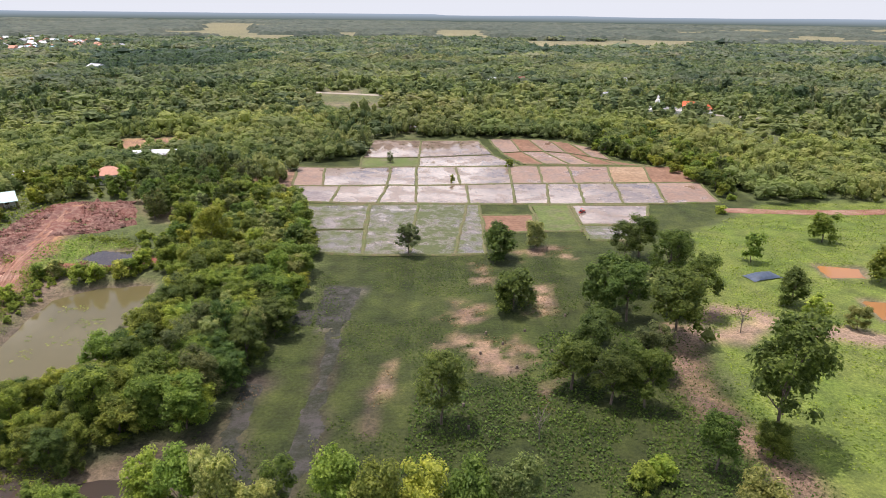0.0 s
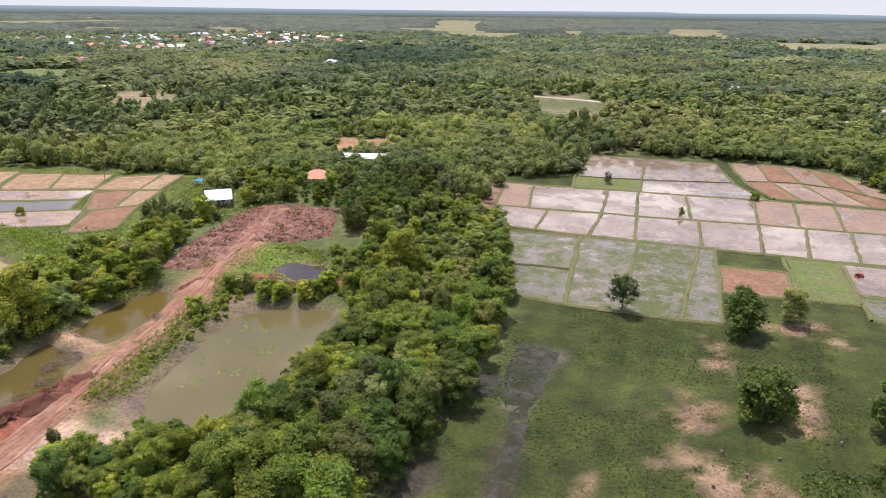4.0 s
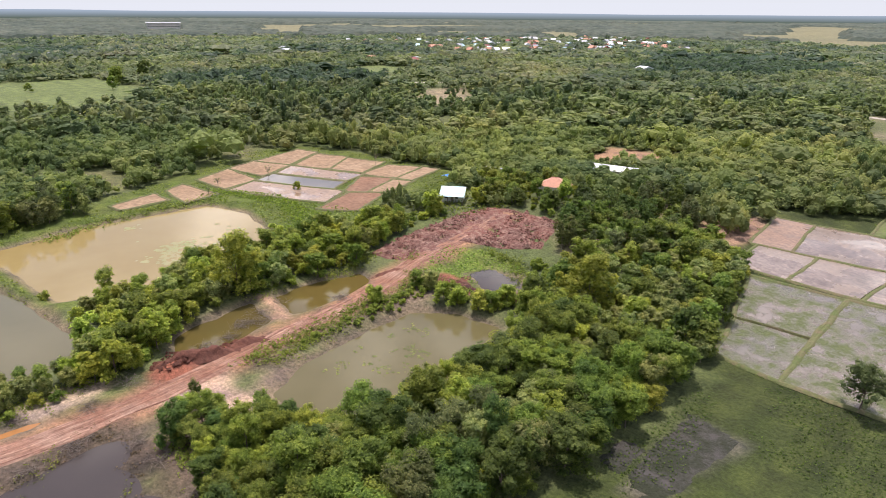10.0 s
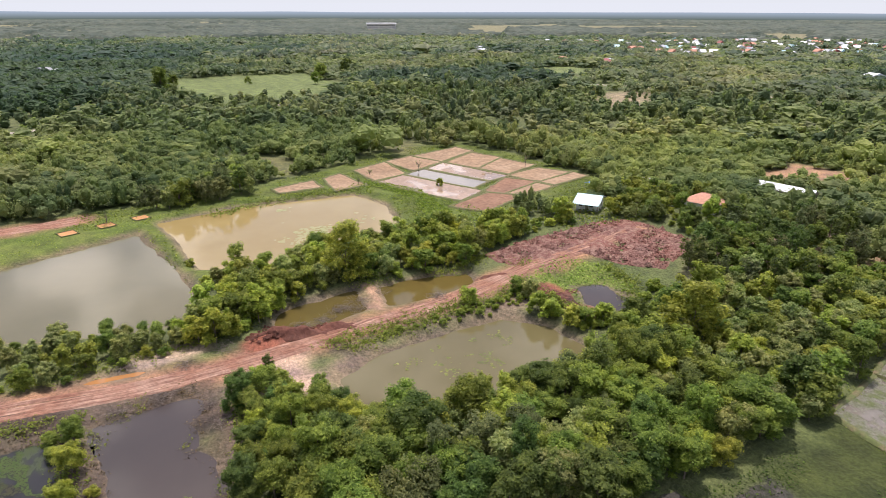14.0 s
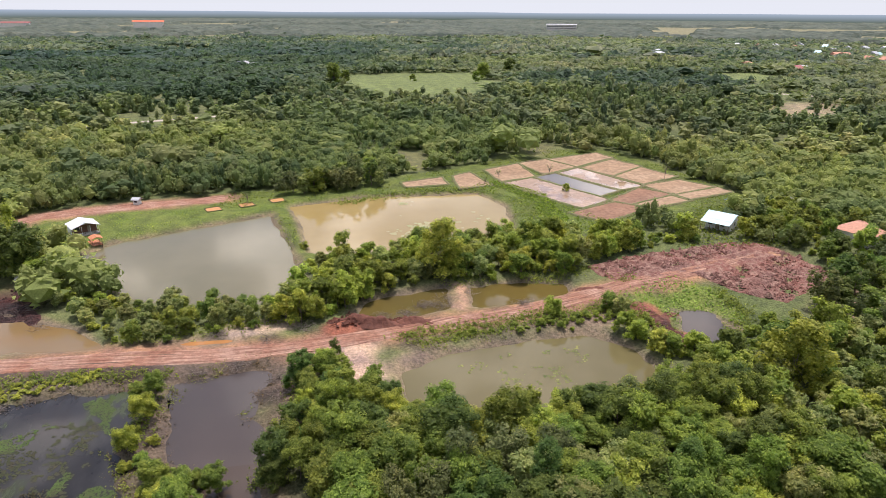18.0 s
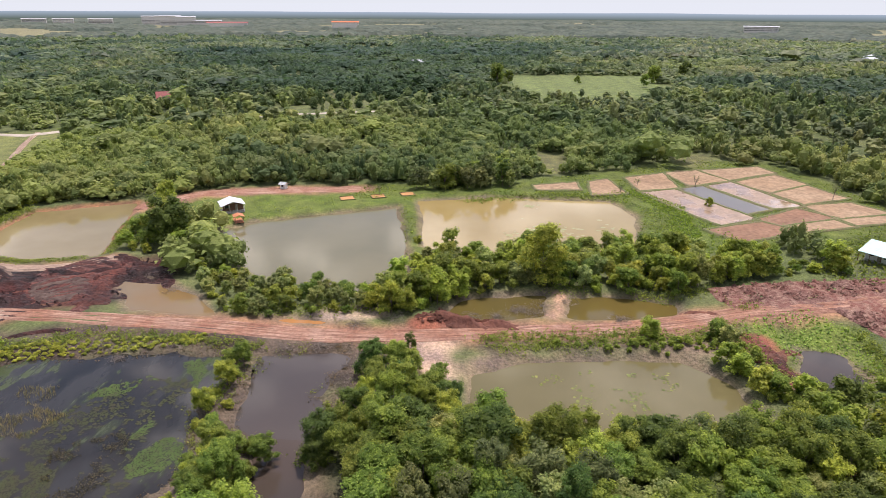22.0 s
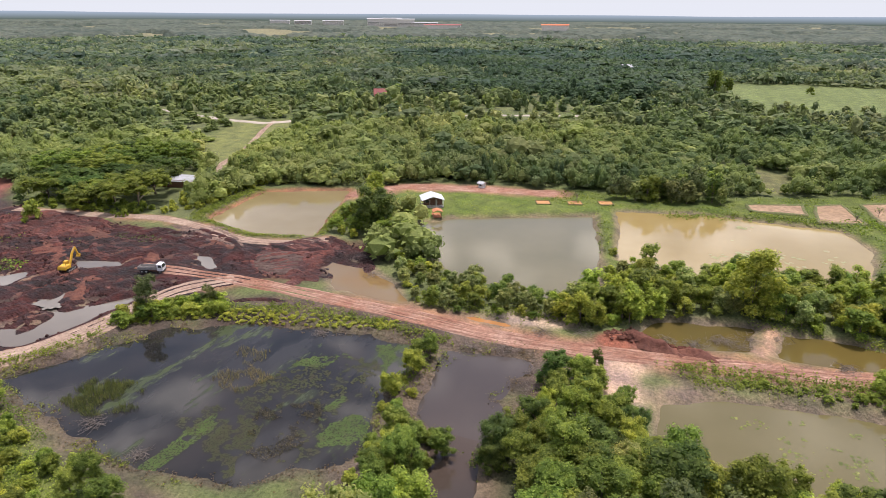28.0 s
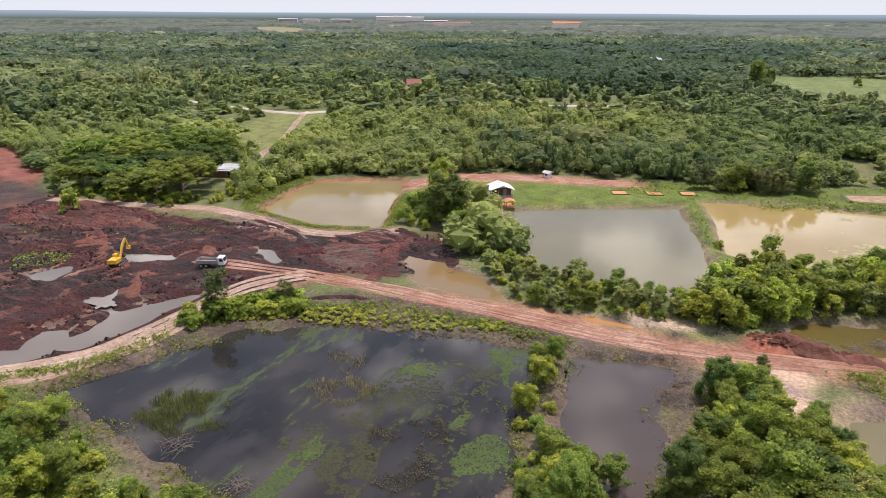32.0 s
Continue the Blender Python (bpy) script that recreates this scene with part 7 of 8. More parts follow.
for r0, r1, z0, z1 in ((6.0, 5.6, 0.4, 2.2), (5.0, 4.2, 2.2, 3.4), (4.4, 3.9, 3.4, 5.2), (3.9, 2.4, 5.2, 6.6), (2.3, 1.9, 6.6, 9.6), (1.9, 0.9, 9.6, 10.6), (0.75, 0.75, 10.6, 11.2), (1.05, 0.95, 11.2, 12.7), (0.6, 0.1, 12.7, 13.8)):
    bmesh.ops.create_cone(bm, cap_ends=True, segments=24, radius1=r0, radius2=r1, depth=z1 - z0, matrix=Matrix.Translation((0, 0, (z0 + z1) / 2)))
me = bpy.data.meshes.new("statue")
bm.to_mesh(me)
bm.free()
me.materials.append(M_STATUE)
st = new("statue", me)
st.matrix_world = pose(126, 389, 5.0) @ Matrix.Diagonal((0.68, 0.68, 0.68, 1))
tagged(st, "large white seated statue on a stepped pedestal", "statue")
simple_house("shrine", 146, 392, -20, 7, 5, 3.2, 2.4, M_ORANGE, M_WALL, "open shrine with a vivid orange-red roof", "shrine", "shrines", windows=1)
simple_house("shrine", 153, 386, 30, 6, 5, 2.6, 2.0, M_ORANGE, M_WALL, "small shrine with an orange-red roof", "shrine", "shrines", windows=1)
simple_house("temple_hall", 108, 432, 10, 9, 6, 4, 2.4, M_TINGREY, M_WALL, "grey-roofed temple hall among trees", "hall", windows=3)
for x, y, mt in ((61.6, 545.5, M_REDROOF), (57.4, 486.8, M_TILE), (145.4, 545.8, M_TIN), (37.6, 533.6, M_TIN)):
    simple_house("roadside_house", x, y, 30, 8, 6, 3.4, 2.2, mt, M_WALL, "roadside house half hidden by trees", "house", "roadside houses")

# distant village and works
_v = random.Random(9)
for k in range(128):
    a, b = _v.random() ** 1.2, _v.random()
    x, y = -560 - 400 * a + 160 * (b - 0.5), 720 + 760 * b * (0.45 + 0.55 * a) + 60 * (a - 0.5)
    mt = _v.choice((M_TINGREY, M_TIN, M_TINGREY, M_TILE, M_TILE, M_REDROOF, M_TINBLUE, M_TINGREY))
    ob = base("village_house", x, y, _v.uniform(0, 180), "distant village house with a bright roof", "house", "village houses", sink=0.0)
    w, d, e = _v.uniform(3.5, 6.5), _v.uniform(3, 4.5), _v.uniform(3.0, 5.0)
    part("house_body", box(-w, w, -d, d, -0.5, e), M_WALL, ob)
    part("roof", prism([(-w - 0.8, e - 0.3), (0, e + 3.2), (w + 0.8, e - 0.3)], -d - 0.8, d + 0.8), mt, ob)
for x, y, w, d, mt in ((-846, 537, 9, 6, M_TIN), (-604, 507, 9, 6, M_TILE), (-556, 532, 8, 6, M_TINGREY), (-322, 616, 8, 5, M_TIN), (-787, 504, 10, 6, M_TIN), (-553, 525, 8, 5, M_REDROOF), (-890, 255, 12, 6, M_TIN), (-688, -2, 10, 7, M_TINGREY)):
    ob = base("farm_building", x, y, _v.uniform(0, 90), "distant farm building at a field edge", "farm building", "far farm buildings")
    part("house_body", box(-w, w, -d, d, -0.5, 4.0), M_WALL, ob)
    part("roof", prism([(-w - 0.8, 3.8), (0, 6.6), (w + 0.8, 3.8)], -d - 0.8, d + 0.8), mt, ob)


M_FARWALL = plain("far_wall", (0.58, 0.56, 0.53), 0.9, 0, 0.2, 0.15)


def works(x, y, turn, w, d, h, mat, label, storeys=0):
    ob = base("far_works", x, y, turn, label, "building", "far large buildings")
    part("block", box(-w, w, -d, d, 0, h), M_FARWALL, ob)
    part("roof", prism([(-d - 2, h), (0, h + d * 0.25), (d + 2, h)], -w - 2, w + 2), mat, ob).matrix_local = pose(0, 0, 0, 0, 0, 90)
    for s in range(storeys):
        part("window_band", box(-w + 2, w - 2, -d - 0.4, -d, 6 + s * 5, 7.3 + s * 5), M_GLASS, ob)


SIZES = ((48, 15, 14), (70, 15, 11), (31, 11, 24), (39, 11, 26), (23, 11, 25), (35, 11, 24), (47, 11, 15), (39, 11, 14), (47, 11, 14), (54, 11, 14), (47, 9, 13))
for k, ((x, y), (w, d, h)) in enumerate(zip(FAR_WORKS, SIZES)):
    h *= 1.35
    mt, lb = ((M_ORANGE, "long distant hall with an orange roof"), (M_REDROOF, "long distant hall with a reddish roof"))[k] if k < 2 else (M_TINGREY, "distant pale apartment block")
    works(x, y, 102 if k < 2 else 70 if k == 10 else 118, w, d, h, mt, lb, 0 if k < 2 else 3)

# ---- plants at ground level ----


def weeds(name, pts, size, mat, label, category, seed, blades=6, tall=0.5):
    """Many small tufts of leaves on the ground, as one mass."""
    rng = np.random.default_rng(seed)
    x, y = np.repeat(pts[0], blades), np.repeat(pts[1], blades)
    n = len(x)
    x, y = x + rng.normal(0, size * 0.8, n), y + rng.normal(0, size * 0.8, n)
    z = np.maximum(height(x, y), pts[2] if len(pts) > 2 else -9) + rng.uniform(0.05, tall, n)
    nrm = rng.normal(size=(n, 3)) * 0.6 + (0, 0, 1)
    nrm /= np.linalg.norm(nrm, axis=1, keepdims=True)
    a = np.cross(nrm, rng.normal(size=(n, 3)))
    a /= np.linalg.norm(a, axis=1, keepdims=True)
    b = np.cross(nrm, a)
    s = (size * rng.uniform(0.5, 1.2, n))[:, None]
    pos = np.stack([x, y, z], 1)
    q = np.stack([pos - a * s * 0.6, pos - b * s * 0.42, pos + a * s * 0.6, pos + b * s * 0.42], 1).reshape(-1, 3)
    return tagged(new(name, mesh_of(name, q, np.arange(n * 4).reshape(-1, 4), [mat], False)), label, category, kind="stuff")


def near_lines(lines, spread, count, seed):
    rng = np.random.default_rng(seed)
    out = []
    for line in lines:
        c = smooth_line(line, 0.5)
        k = rng.integers(0, len(c), int(count * len(c)))
        out.append(c[k] + rng.normal(0, spread, (len(k), 2)) * (0.4 + rough(c[k][:, 0], c[k][:, 1], 9, 2))[:, None])
    p = np.concatenate(out)
    return p[:, 0], p[:, 1]


VERGES = ([(-94, 40), (-96, 58), (-98, 70), (-101, 80)], [(-112, 104), (-112, 113)], [(-111, 122), (-110, 131), (-114, 139)], [(-86, 90), (-89, 108), (-92, 124)], [(-118, 26), (-106, 40), (-104, 60)], [(-60, -10), (-72, 0)], [(-57, 70), (-50, 66)], [(-74, 72), (-66, 72)],
          [(-83, 93), (-87, 112), (-90, 128), (-94, 136)], [(-79, 12), (-81, 30), (-80.5, 46)], [(-73, 0), (-78, 14)], [(-34, -24), (-44, -13.5), (-56, -9.5)], [(-97, 137), (-86, 139), (-78, 143)],
          [(-78, 153), (-84, 160), (-94, 160.5)], [(-104, 145), (-106, 141)], [(-77, 46), (-80, 51)], [(-72, 49), (-62, 50)], [(-121, -47), (-118, -36), (-114, -22), (-118, -8)], [(-124, -48), (-140, -50), (-156, -51)], [(-124, -48), (-140, -50), (-156, -51)], [(-122, -4), (-140, -10), (-150, -14)])
weeds("verge_weeds", near_lines(VERGES, 1.3, 7.0, 1), 0.32, L_WEED, "bright green creepers and weeds along the banks", "weeds", 2, 6, 0.55)
# the dark leaf of these field plants carries the cloud shadow lying there
wx, wy = scatter(NORTH_FIELD, 0.95, 71)
ok = (rough(wx, wy, 13, 4) > 0.47) & (wy < 152) & (bare_earth(wx, wy) < 0.15) & (from_line(wx, wy, MUD_LINE) > 2.0)
weeds("field_weeds", (wx[ok], wy[ok]), 0.30, L_DARK, "ragged low grass and weeds on the field", "grass", 3, 4, 0.18)
wx, wy = scatter([(-6, 60), (-4, 92), (10, 92), (20, 112), (36, 114), (44, 92), (44, 60)], 0.85, 84)
ok = (rough(wx, wy, 8, 2) > 0.40) & (bare_earth(wx, wy) < 0.15) & (from_line(wx, wy, BY_PATH) > 3)
weeds("ground_plants", (wx[ok], wy[ok]), 0.42, L_DARK, "lush leafy ground plants under the field trees", "weeds", 85, 5, 0.45)
wx, wy = scatter(EAST_FIELD, 1.3, 72)
ok = (rough(wx, wy, 9, 3) > 0.42) & (from_line(wx, wy, EAST_PATH) > 2.6) & (from_line(wx, wy, BY_PATH) > 2.4)
weeds("meadow_weeds", (wx[ok], wy[ok]), 0.38, L_LIGHT, "lush bright grass on the slope", "grass", 4, 4, 0.12)
wx, wy = scatter([(-36, -20), (-29, 8), (-27, 25), (-18, 40), (-4, 38), (-10, -14), (-26, -32)], 0.8, 73)
ok = rough(wx, wy, 7, 1) > 0.36
weeds("shore_weeds", (wx[ok], wy[ok]), 0.34, L_WEED, "tangled weeds on the swamp shore", "weeds", 5, 4, 0.5)
wx, wy = scatter([(-37, -16), (-33.6, 0), (-30.6, 9.5), (-25, 20.3), (-15, 24), (-14, -10), (-28, -26)], 0.5, 78)
ok = (rough(wx, wy, 5, 2) > 0.40) & (side(wx, wy, SWAMP) > 0.8)
weeds("shore_grass", (wx[ok], wy[ok]), 0.26, L_MID, "low green grass on the swamp shore", "grass", 14, 5, 0.2)
wx, wy = scatter([(-136, 128), (-150, 136), (-176, 138), (-193, 122), (-200, 140), (-146, 158), (-134, 150)], 1.2, 74)
ok = rough(wx, wy, 8, 2) > 0.45
weeds("marsh_grass", (wx[ok], wy[ok]), 0.6, L_WEED, "bright marsh grass at the brown pond", "grass", 6, 3, 0.45)
wx, wy = scatter(MARSH, 0.8, 80)
weeds("marsh_grass", (wx, wy, -0.95), 0.55, foliage("leaf_marsh", (0.13, 0.18, 0.02), (0.25, 0.30, 0.045)), "vivid marsh grass in shallow water", "grass", 12, 4, 0.5)
wx, wy = near_lines([[(-182, 82), (-188, 95), (-190.5, 112), (-190, 128)]], 1.6, 4.0, 81)
weeds("marsh_grass", (wx, wy, -0.95), 0.5, L_WEED, "bright marsh grass along the far pond bank", "grass", 13, 4, 0.5)
wx, wy = scatter(GREEN_PATCH, 1.0, 75)
ok = (side(wx, wy, PUDDLE) > 0.5) & (from_line(wx, wy, [(-89.4, 141.6), (-82.1, 142.1), (-76.0, 144.0), (-71.2, 147.1)]) > 3.0)
weeds("patch_grass", (wx[ok], wy[ok]), 0.5, L_WEED, "fresh green grass round a puddle", "grass", 7, 3, 0.4)
wx, wy = scatter([(-120, 165), (-146, 172), (-152, 200), (-122, 205), (-112, 190)], 1.5, 76)
weeds("crop_rows", (wx, wy), 0.75, L_MID, "low leafy crop around the farm house", "crop", 8, 4, 0.7)
wx, wy = scatter([(-92, -55), (-100, -100), (-86, -110), (-80, -60)], 2.2, 77)
ok = rough(wx, wy, 12, 3) > 0.55
weeds("diggings_weeds", (wx[ok], wy[ok]), 0.6, L_MID, "patchy weeds on the mud bank", "weeds", 9, 4, 0.4)


shore = [SWAMP + SWAMP[:1], SWAMP_EAST + SWAMP_EAST[:1]]
weeds("shore_litter", near_lines(shore, 1.6, 2.4, 21), 0.26, foliage("shore_straw", (0.075, 0.056, 0.042), (0.185, 0.142, 0.105)), "dead stalks and litter along the swamp shore", "dead stalks", 22, 4, 0.3)
cx, cy = near_lines(shore, 1.4, 4.0, 23)
ok = (rough(cx, cy, 7, 3) > 0.54) & (from_line(cx, cy, [(-70, 2), (-74, 22), (-79, 46)]) > 5)
weeds("shore_creepers", (cx[ok], cy[ok]), 0.24, L_MID, "green creepers along the swamp shore", "weeds", 24, 6, 0.4)
lx, ly = [], []
for p in BARE:
    ax, ay = scatter(p, 0.9, 25)
    lx, ly = lx + list(ax), ly + list(ay)
lx, ly = np.array(lx), np.array(ly)
ok = rough(lx, ly, 4, 2) > 0.45
weeds("field_litter", (lx[ok], ly[ok]), 0.3, foliage("field_straw", (0.14, 0.095, 0.065), (0.30, 0.22, 0.155)), "straw and sticks on bare soil", "litter", 26, 4, 0.12)
wx, wy = scatter(WEST_FIELD, 1.5, 27)
ok = (rough(wx, wy, 9, 4) > 0.48) & (side(wx, wy, BROWN_POND) > 2)
for p in PLOT_CORNERS:
    ok &= side(wx, wy, p) > 0.4
weeds("field_weeds", (wx[ok], wy[ok]), 0.5, L_MID, "coarse grass behind the brown pond", "grass", 28, 4, 0.35)
wx, wy = scatter(CABIN_LAWN, 1.3, 29)
ok = (rough(wx, wy, 6, 2) > 0.5) & (side(wx, wy, GREY_POND) > 1.5) & (from_line(wx, wy, CABIN_STRIP) > 5)
weeds("lawn_weeds", (wx[ok], wy[ok]), 0.35, L_WEED, "tufts of grass on the lawn by the pond", "grass", 30, 3, 0.2)


weeds("bund_grass", near_lines(BUND_LINES, 0.55, 0.4, 31), 0.3, L_MID, "grass tufts along the paddy bunds", "grass", 32, 4, 0.3)


def reeds(name, poly, spacing, seed, mat, label, tall, z0, lean=0.25):
    """Upright blades that stand in shallow water, as one mass."""
    rng = np.random.default_rng(seed)
    x, y = scatter(poly, spacing, seed)
    ok = rough(x, y, 3.5, seed) > 0.42
    x, y = np.repeat(x[ok], 7), np.repeat(y[ok], 7)
    n = len(x)
    x, y = x + rng.normal(0, 0.2, n), y + rng.normal(0, 0.2, n)
    g = rng.uniform(0, 6.3, n)
    h = tall * rng.uniform(0.5, 1.2, n)
    w = 0.04
    dx, dy = np.cos(g) * w, np.sin(g) * w
    lx, ly = rng.normal(0, lean, n) * h, rng.normal(0, lean, n) * h
    zz = np.full(n, z0 - 0.1)
    q = np.stack([np.stack([x - dx, y - dy, zz], 1), np.stack([x + dx, y + dy, zz], 1), np.stack([x + lx + dx * 0.3, y + ly + dy * 0.3, zz + h], 1), np.stack([x + lx - dx * 0.3, y + ly - dy * 0.3, zz + h], 1)], 1)
    return tagged(new(name, mesh_of(name, q.reshape(-1, 3), np.arange(n * 4).reshape(-1, 4), [mat], False)), label, "reeds", kind="stuff")


L_REED = foliage("reed", (0.10, 0.12, 0.05), (0.20, 0.19, 0.09))
L_DEAD = foliage("dead_stalk", (0.066, 0.052, 0.040), (0.150, 0.122, 0.092))
L_STRAW = foliage("straw", (0.19, 0.15, 0.10), (0.32, 0.25, 0.17))
reeds("reed_bed", [(-38, 2.4), (-45, 1.7), (-48, 13.8), (-41, 15), (-36.7, 10)], 0.42, 81, L_REED, "tall green-brown reeds in dark water", 0.95, -0.8)
reeds("reed_bed", [(-52.8, 19.3), (-60, 20), (-57, 29), (-50, 26)], 0.55, 82, L_STRAW, "thin dry reeds in dark water", 0.7, -0.8)
reeds("reed_bed", [(-62, 14), (-66, 22), (-60, 24)], 0.7, 83, L_STRAW, "thin dry reeds near the bank", 0.6, -0.8)


def scum(name, poly, level, spacing, size, seed, mat, label, cut=0.5, cell=5.0):
    """Flat leaves that float on still water, as one mass."""
    rng = np.random.default_rng(seed)
    x, y = scatter(poly, spacing, seed)
    ok = (rough(x, y, cell, seed) * 0.75 + wave(x, y, 0.8, seed) * 0.25 > cut) & (side(x, y, poly) + (rough(x, y, 5, seed + 1) - 0.35) * 7 < 0) & (rng.random(len(x)) < 0.75)
    x, y = x[ok], y[ok]
    n = len(x)
    g, s = rng.uniform(0, 6.3, n), size * rng.uniform(0.4, 1.2, n)
    q = []
    for k in range(6):
        a = g + k * math.pi / 3
        q.append(np.stack([x + np.cos(a) * s * (0.8 + 0.3 * (k % 2)), y + np.sin(a) * s, np.full(n, level + 0.02) + rng.uniform(0, 0.012, n)], 1))
    q = np.stack(q, 1).reshape(-1, 3)
    return tagged(new(name, mesh_of(name, q, np.arange(n * 6).reshape(-1, 6), [mat], False)), label, "water plants", kind="stuff")


M_ALGAE = earth("green_weed", (0.044, 0.074, 0.016), (0.058, 0.094, 0.021), (0.058, 0.066, 0.026), 0.3, 1.2, 0.8, 0.2, 0.05)
M_SCUM = earth("algae", (0.028, 0.034, 0.012), (0.038, 0.044, 0.015), (0.042, 0.036, 0.020), 0.2, 1.0, 0.7, 0.2, 0.05)
M_SCUMPALE = earth("pond_scum", (0.25, 0.27, 0.11), (0.29, 0.27, 0.13), (0.31, 0.25, 0.14), 0.1, 0.8, 0.5, 0.1, 0.03)
scum("algae_mat", [(-41, 22), (-52, 25), (-68, 30), (-72, 42), (-62, 46), (-48, 51), (-40, 46), (-36, 34)], -0.8, 0.34, 0.24, 91, M_SCUM, "dark green algae mats on the swamp", 0.585, 6)
scum("lily_pads", [(-80, 98), (-82, 125), (-70, 130), (-64, 118), (-64, 100)], -1.0, 0.62, 0.3, 92, L_PALE, "scattered pale lily pads on the pond", 0.63, 3.2)
scum("pond_scum", [(-180, 90), (-184, 118), (-160, 126), (-142, 122), (-140, 96), (-165, 92)], -1.0, 0.9, 0.8, 93, M_SCUMPALE, "pale green scum drifting on brown water", 0.655, 14)
for k, (poly, mt, cut, label) in enumerate((
        ([(-51, 40.5), (-56, 48.5), (-48.2, 51.5), (-43, 45)], M_ALGAE, 0.30, "bright green floating weed on the swamp"),
        ([(-28, 24), (-36.4, 24.2), (-45.7, 25.2), (-51.5, 27.6), (-49.2, 30), (-39.6, 29.2), (-30, 28.6)], M_ALGAE, 0.42, "streak of green weed on the swamp"),
        ([(-60.4, 27), (-66.3, 30), (-71.5, 35), (-69, 39.2), (-63, 33.4)], M_ALGAE, 0.42, "streak of green weed on the swamp"),
        ([(-74.4, 37), (-77, 43), (-72, 47), (-63.5, 48), (-62, 43), (-68, 41)], M_ALGAE, 0.44, "streak of green weed on the swamp"),
        ([(-52.5, 41.4), (-58.8, 41), (-58, 43.8), (-53.6, 43.4)], M_ALGAE, 0.40, "streak of green weed on the swamp"),
        ([(-47, 29.6), (-50, 34), (-43, 36.4), (-34.6, 40), (-33, 35), (-39, 30)], M_SCUM, 0.36, "olive weed under the surface of the swamp"),
        ([(-27.5, 28.6), (-32, 29), (-34, 37), (-31, 40)], M_SCUM, 0.36, "olive weed under the surface of the swamp"))):
    scum("algae_mat", poly, -0.8, 0.17, 0.15, 96 + k, mt, label, cut, 3.5)
lx, ly = scatter([(-48.6, 32.2), (-53, 35.5), (-54, 41), (-45, 44.3), (-39, 41), (-39.4, 36.5)], 0.36, 94)
ok = (rough(lx, ly, 4, 3) > 0.42) & (wave(lx, ly, 1.1, 4) > 0.4)
weeds("swamp_litter", (lx[ok], ly[ok], -0.8), 0.20, L_DEAD, "heap of dead stalks in the swamp", "dead stalks", 95, 5, 0.3)


def brush(x, y, r, seed, label="heap of grey dead branches"):
    """A heap of tangled dead sticks."""
    rng = np.random.default_rng(seed)
    limbs = []
    for k in range(60):
        a, q = rng.uniform(0, 6.3), rng.uniform(0, r)
        p = np.array((math.cos(a) * q, math.sin(a) * q, rng.uniform(0.05, 0.5)))
        d = rng.normal(size=3) * (1, 1, 0.35)
        d = d / np.linalg.norm(d) * rng.uniform(0.8, 2.4)
        limbs.append((tuple(p - d / 2), tuple(p + d / 2), 0.035, 0.012))
    ob = new("brushwood", limb_mesh("brushwood", limbs, M_TWIG, 3))
    ob.matrix_world = pose(x, y, max(-0.9, float(height(np.array([x]), np.array([y]))[0])))
    tagged(ob, label, "branches", kind="stuff")


for k, (x, y, r) in enumerate(((-79.5, 56, 2.2), (-59, 71, 2.5), (-78.5, 35, 2), (-77, 22, 2), (-89.5, 66, 2), (-93, 73, 2.4), (-100, 101, 2.6), (-97.6, 118.5, 2.0), (-101, 97, 2.2), (-110, 17, 2.2), (-103, 22, 2), (-36, 12, 2.2), (-33, 24, 2), (-81, 62, 2.2), (-70, 70, 2.4), (-76, 69, 2), (-93, 57, 2), (-98, 93, 2), (-74, 27, 1.8), (-104.2, 102.4, 3.2), (-105.8, 107.3, 2.6), (-95.8, 117.0, 2.4), (-97.3, 88.0, 2.2), (-101.6, 98.6, 2.4))):
    brush(x, y, r, 300 + k)

# bare and dead trees
for k, (x, y, h) in enumerate(((14.2, 78, 6.5), (-16, 69, 7), (-183.6, 53, 4.0), (-191.5, 199.5, 6), (-205, 160, 4.5), (-204, 140, 3.5), (-196, 133, 3), (58, 112.5, 6))):
    rng = np.random.default_rng(400 + k)
    ob = base("bare_tree", x, y, rng.uniform(0, 360), "thin bare tree with grey twigs", "tree", "bare trees")
    limbs = [((0, 0, -0.3), (0.2, 0.1, h * 0.6), 0.11, 0.06)]
    for j in range(14):
        z = h * rng.uniform(0.25, 0.6)
        a = rng.uniform(0, 6.3)
        e = np.array((0.2 * z / h + math.cos(a) * h * 0.22, math.sin(a) * h * 0.22, z + h * rng.uniform(0.15, 0.42)))
        limbs.append(((0.2 * z / h, 0.1 * z / h, z), tuple(e), 0.045, 0.015))
        f = e + rng.normal(size=3) * 0.08 * h + (0, 0, 0.06 * h)
        limbs.append((tuple(e * 0.6 + np.array((0, 0, z)) * 0.4), tuple(f), 0.02, 0.008))
    part_ob = new("trunk", limb_mesh("trunk", limbs, M_TWIG, 4))
    part_ob.parent = ob
    cs = np.array([np.array(l[1]) for l in limbs[1::2]])
    cr = new("crown", crown_mesh("crown", cs, np.full(len(cs), 0.55), 60, 0.28, L_DULL, 420 + k, core=0))
    cr.parent = ob

# stumps on the cleared field
for k, (x, y) in enumerate(((25, 119), (8.4, 111), (11.3, 106.7), (3.5, 86.3), (4.1, 80.5), (7, 103), (16, 112), (20, 104), (-2, 95), (13, 98))):
    st = base("tree_stump", x, y, k * 40, "short weathered tree stump on bare soil", "stump", "stumps")
    part("stump_wood", rod((0, 0, -0.1), (0.05, 0, 0.55), 0.28, None, 10, 0.2), M_BARK, st)

# wet ruts and mud heaps in the diggings
_m = random.Random(15)
SMALL_HEAPS = []
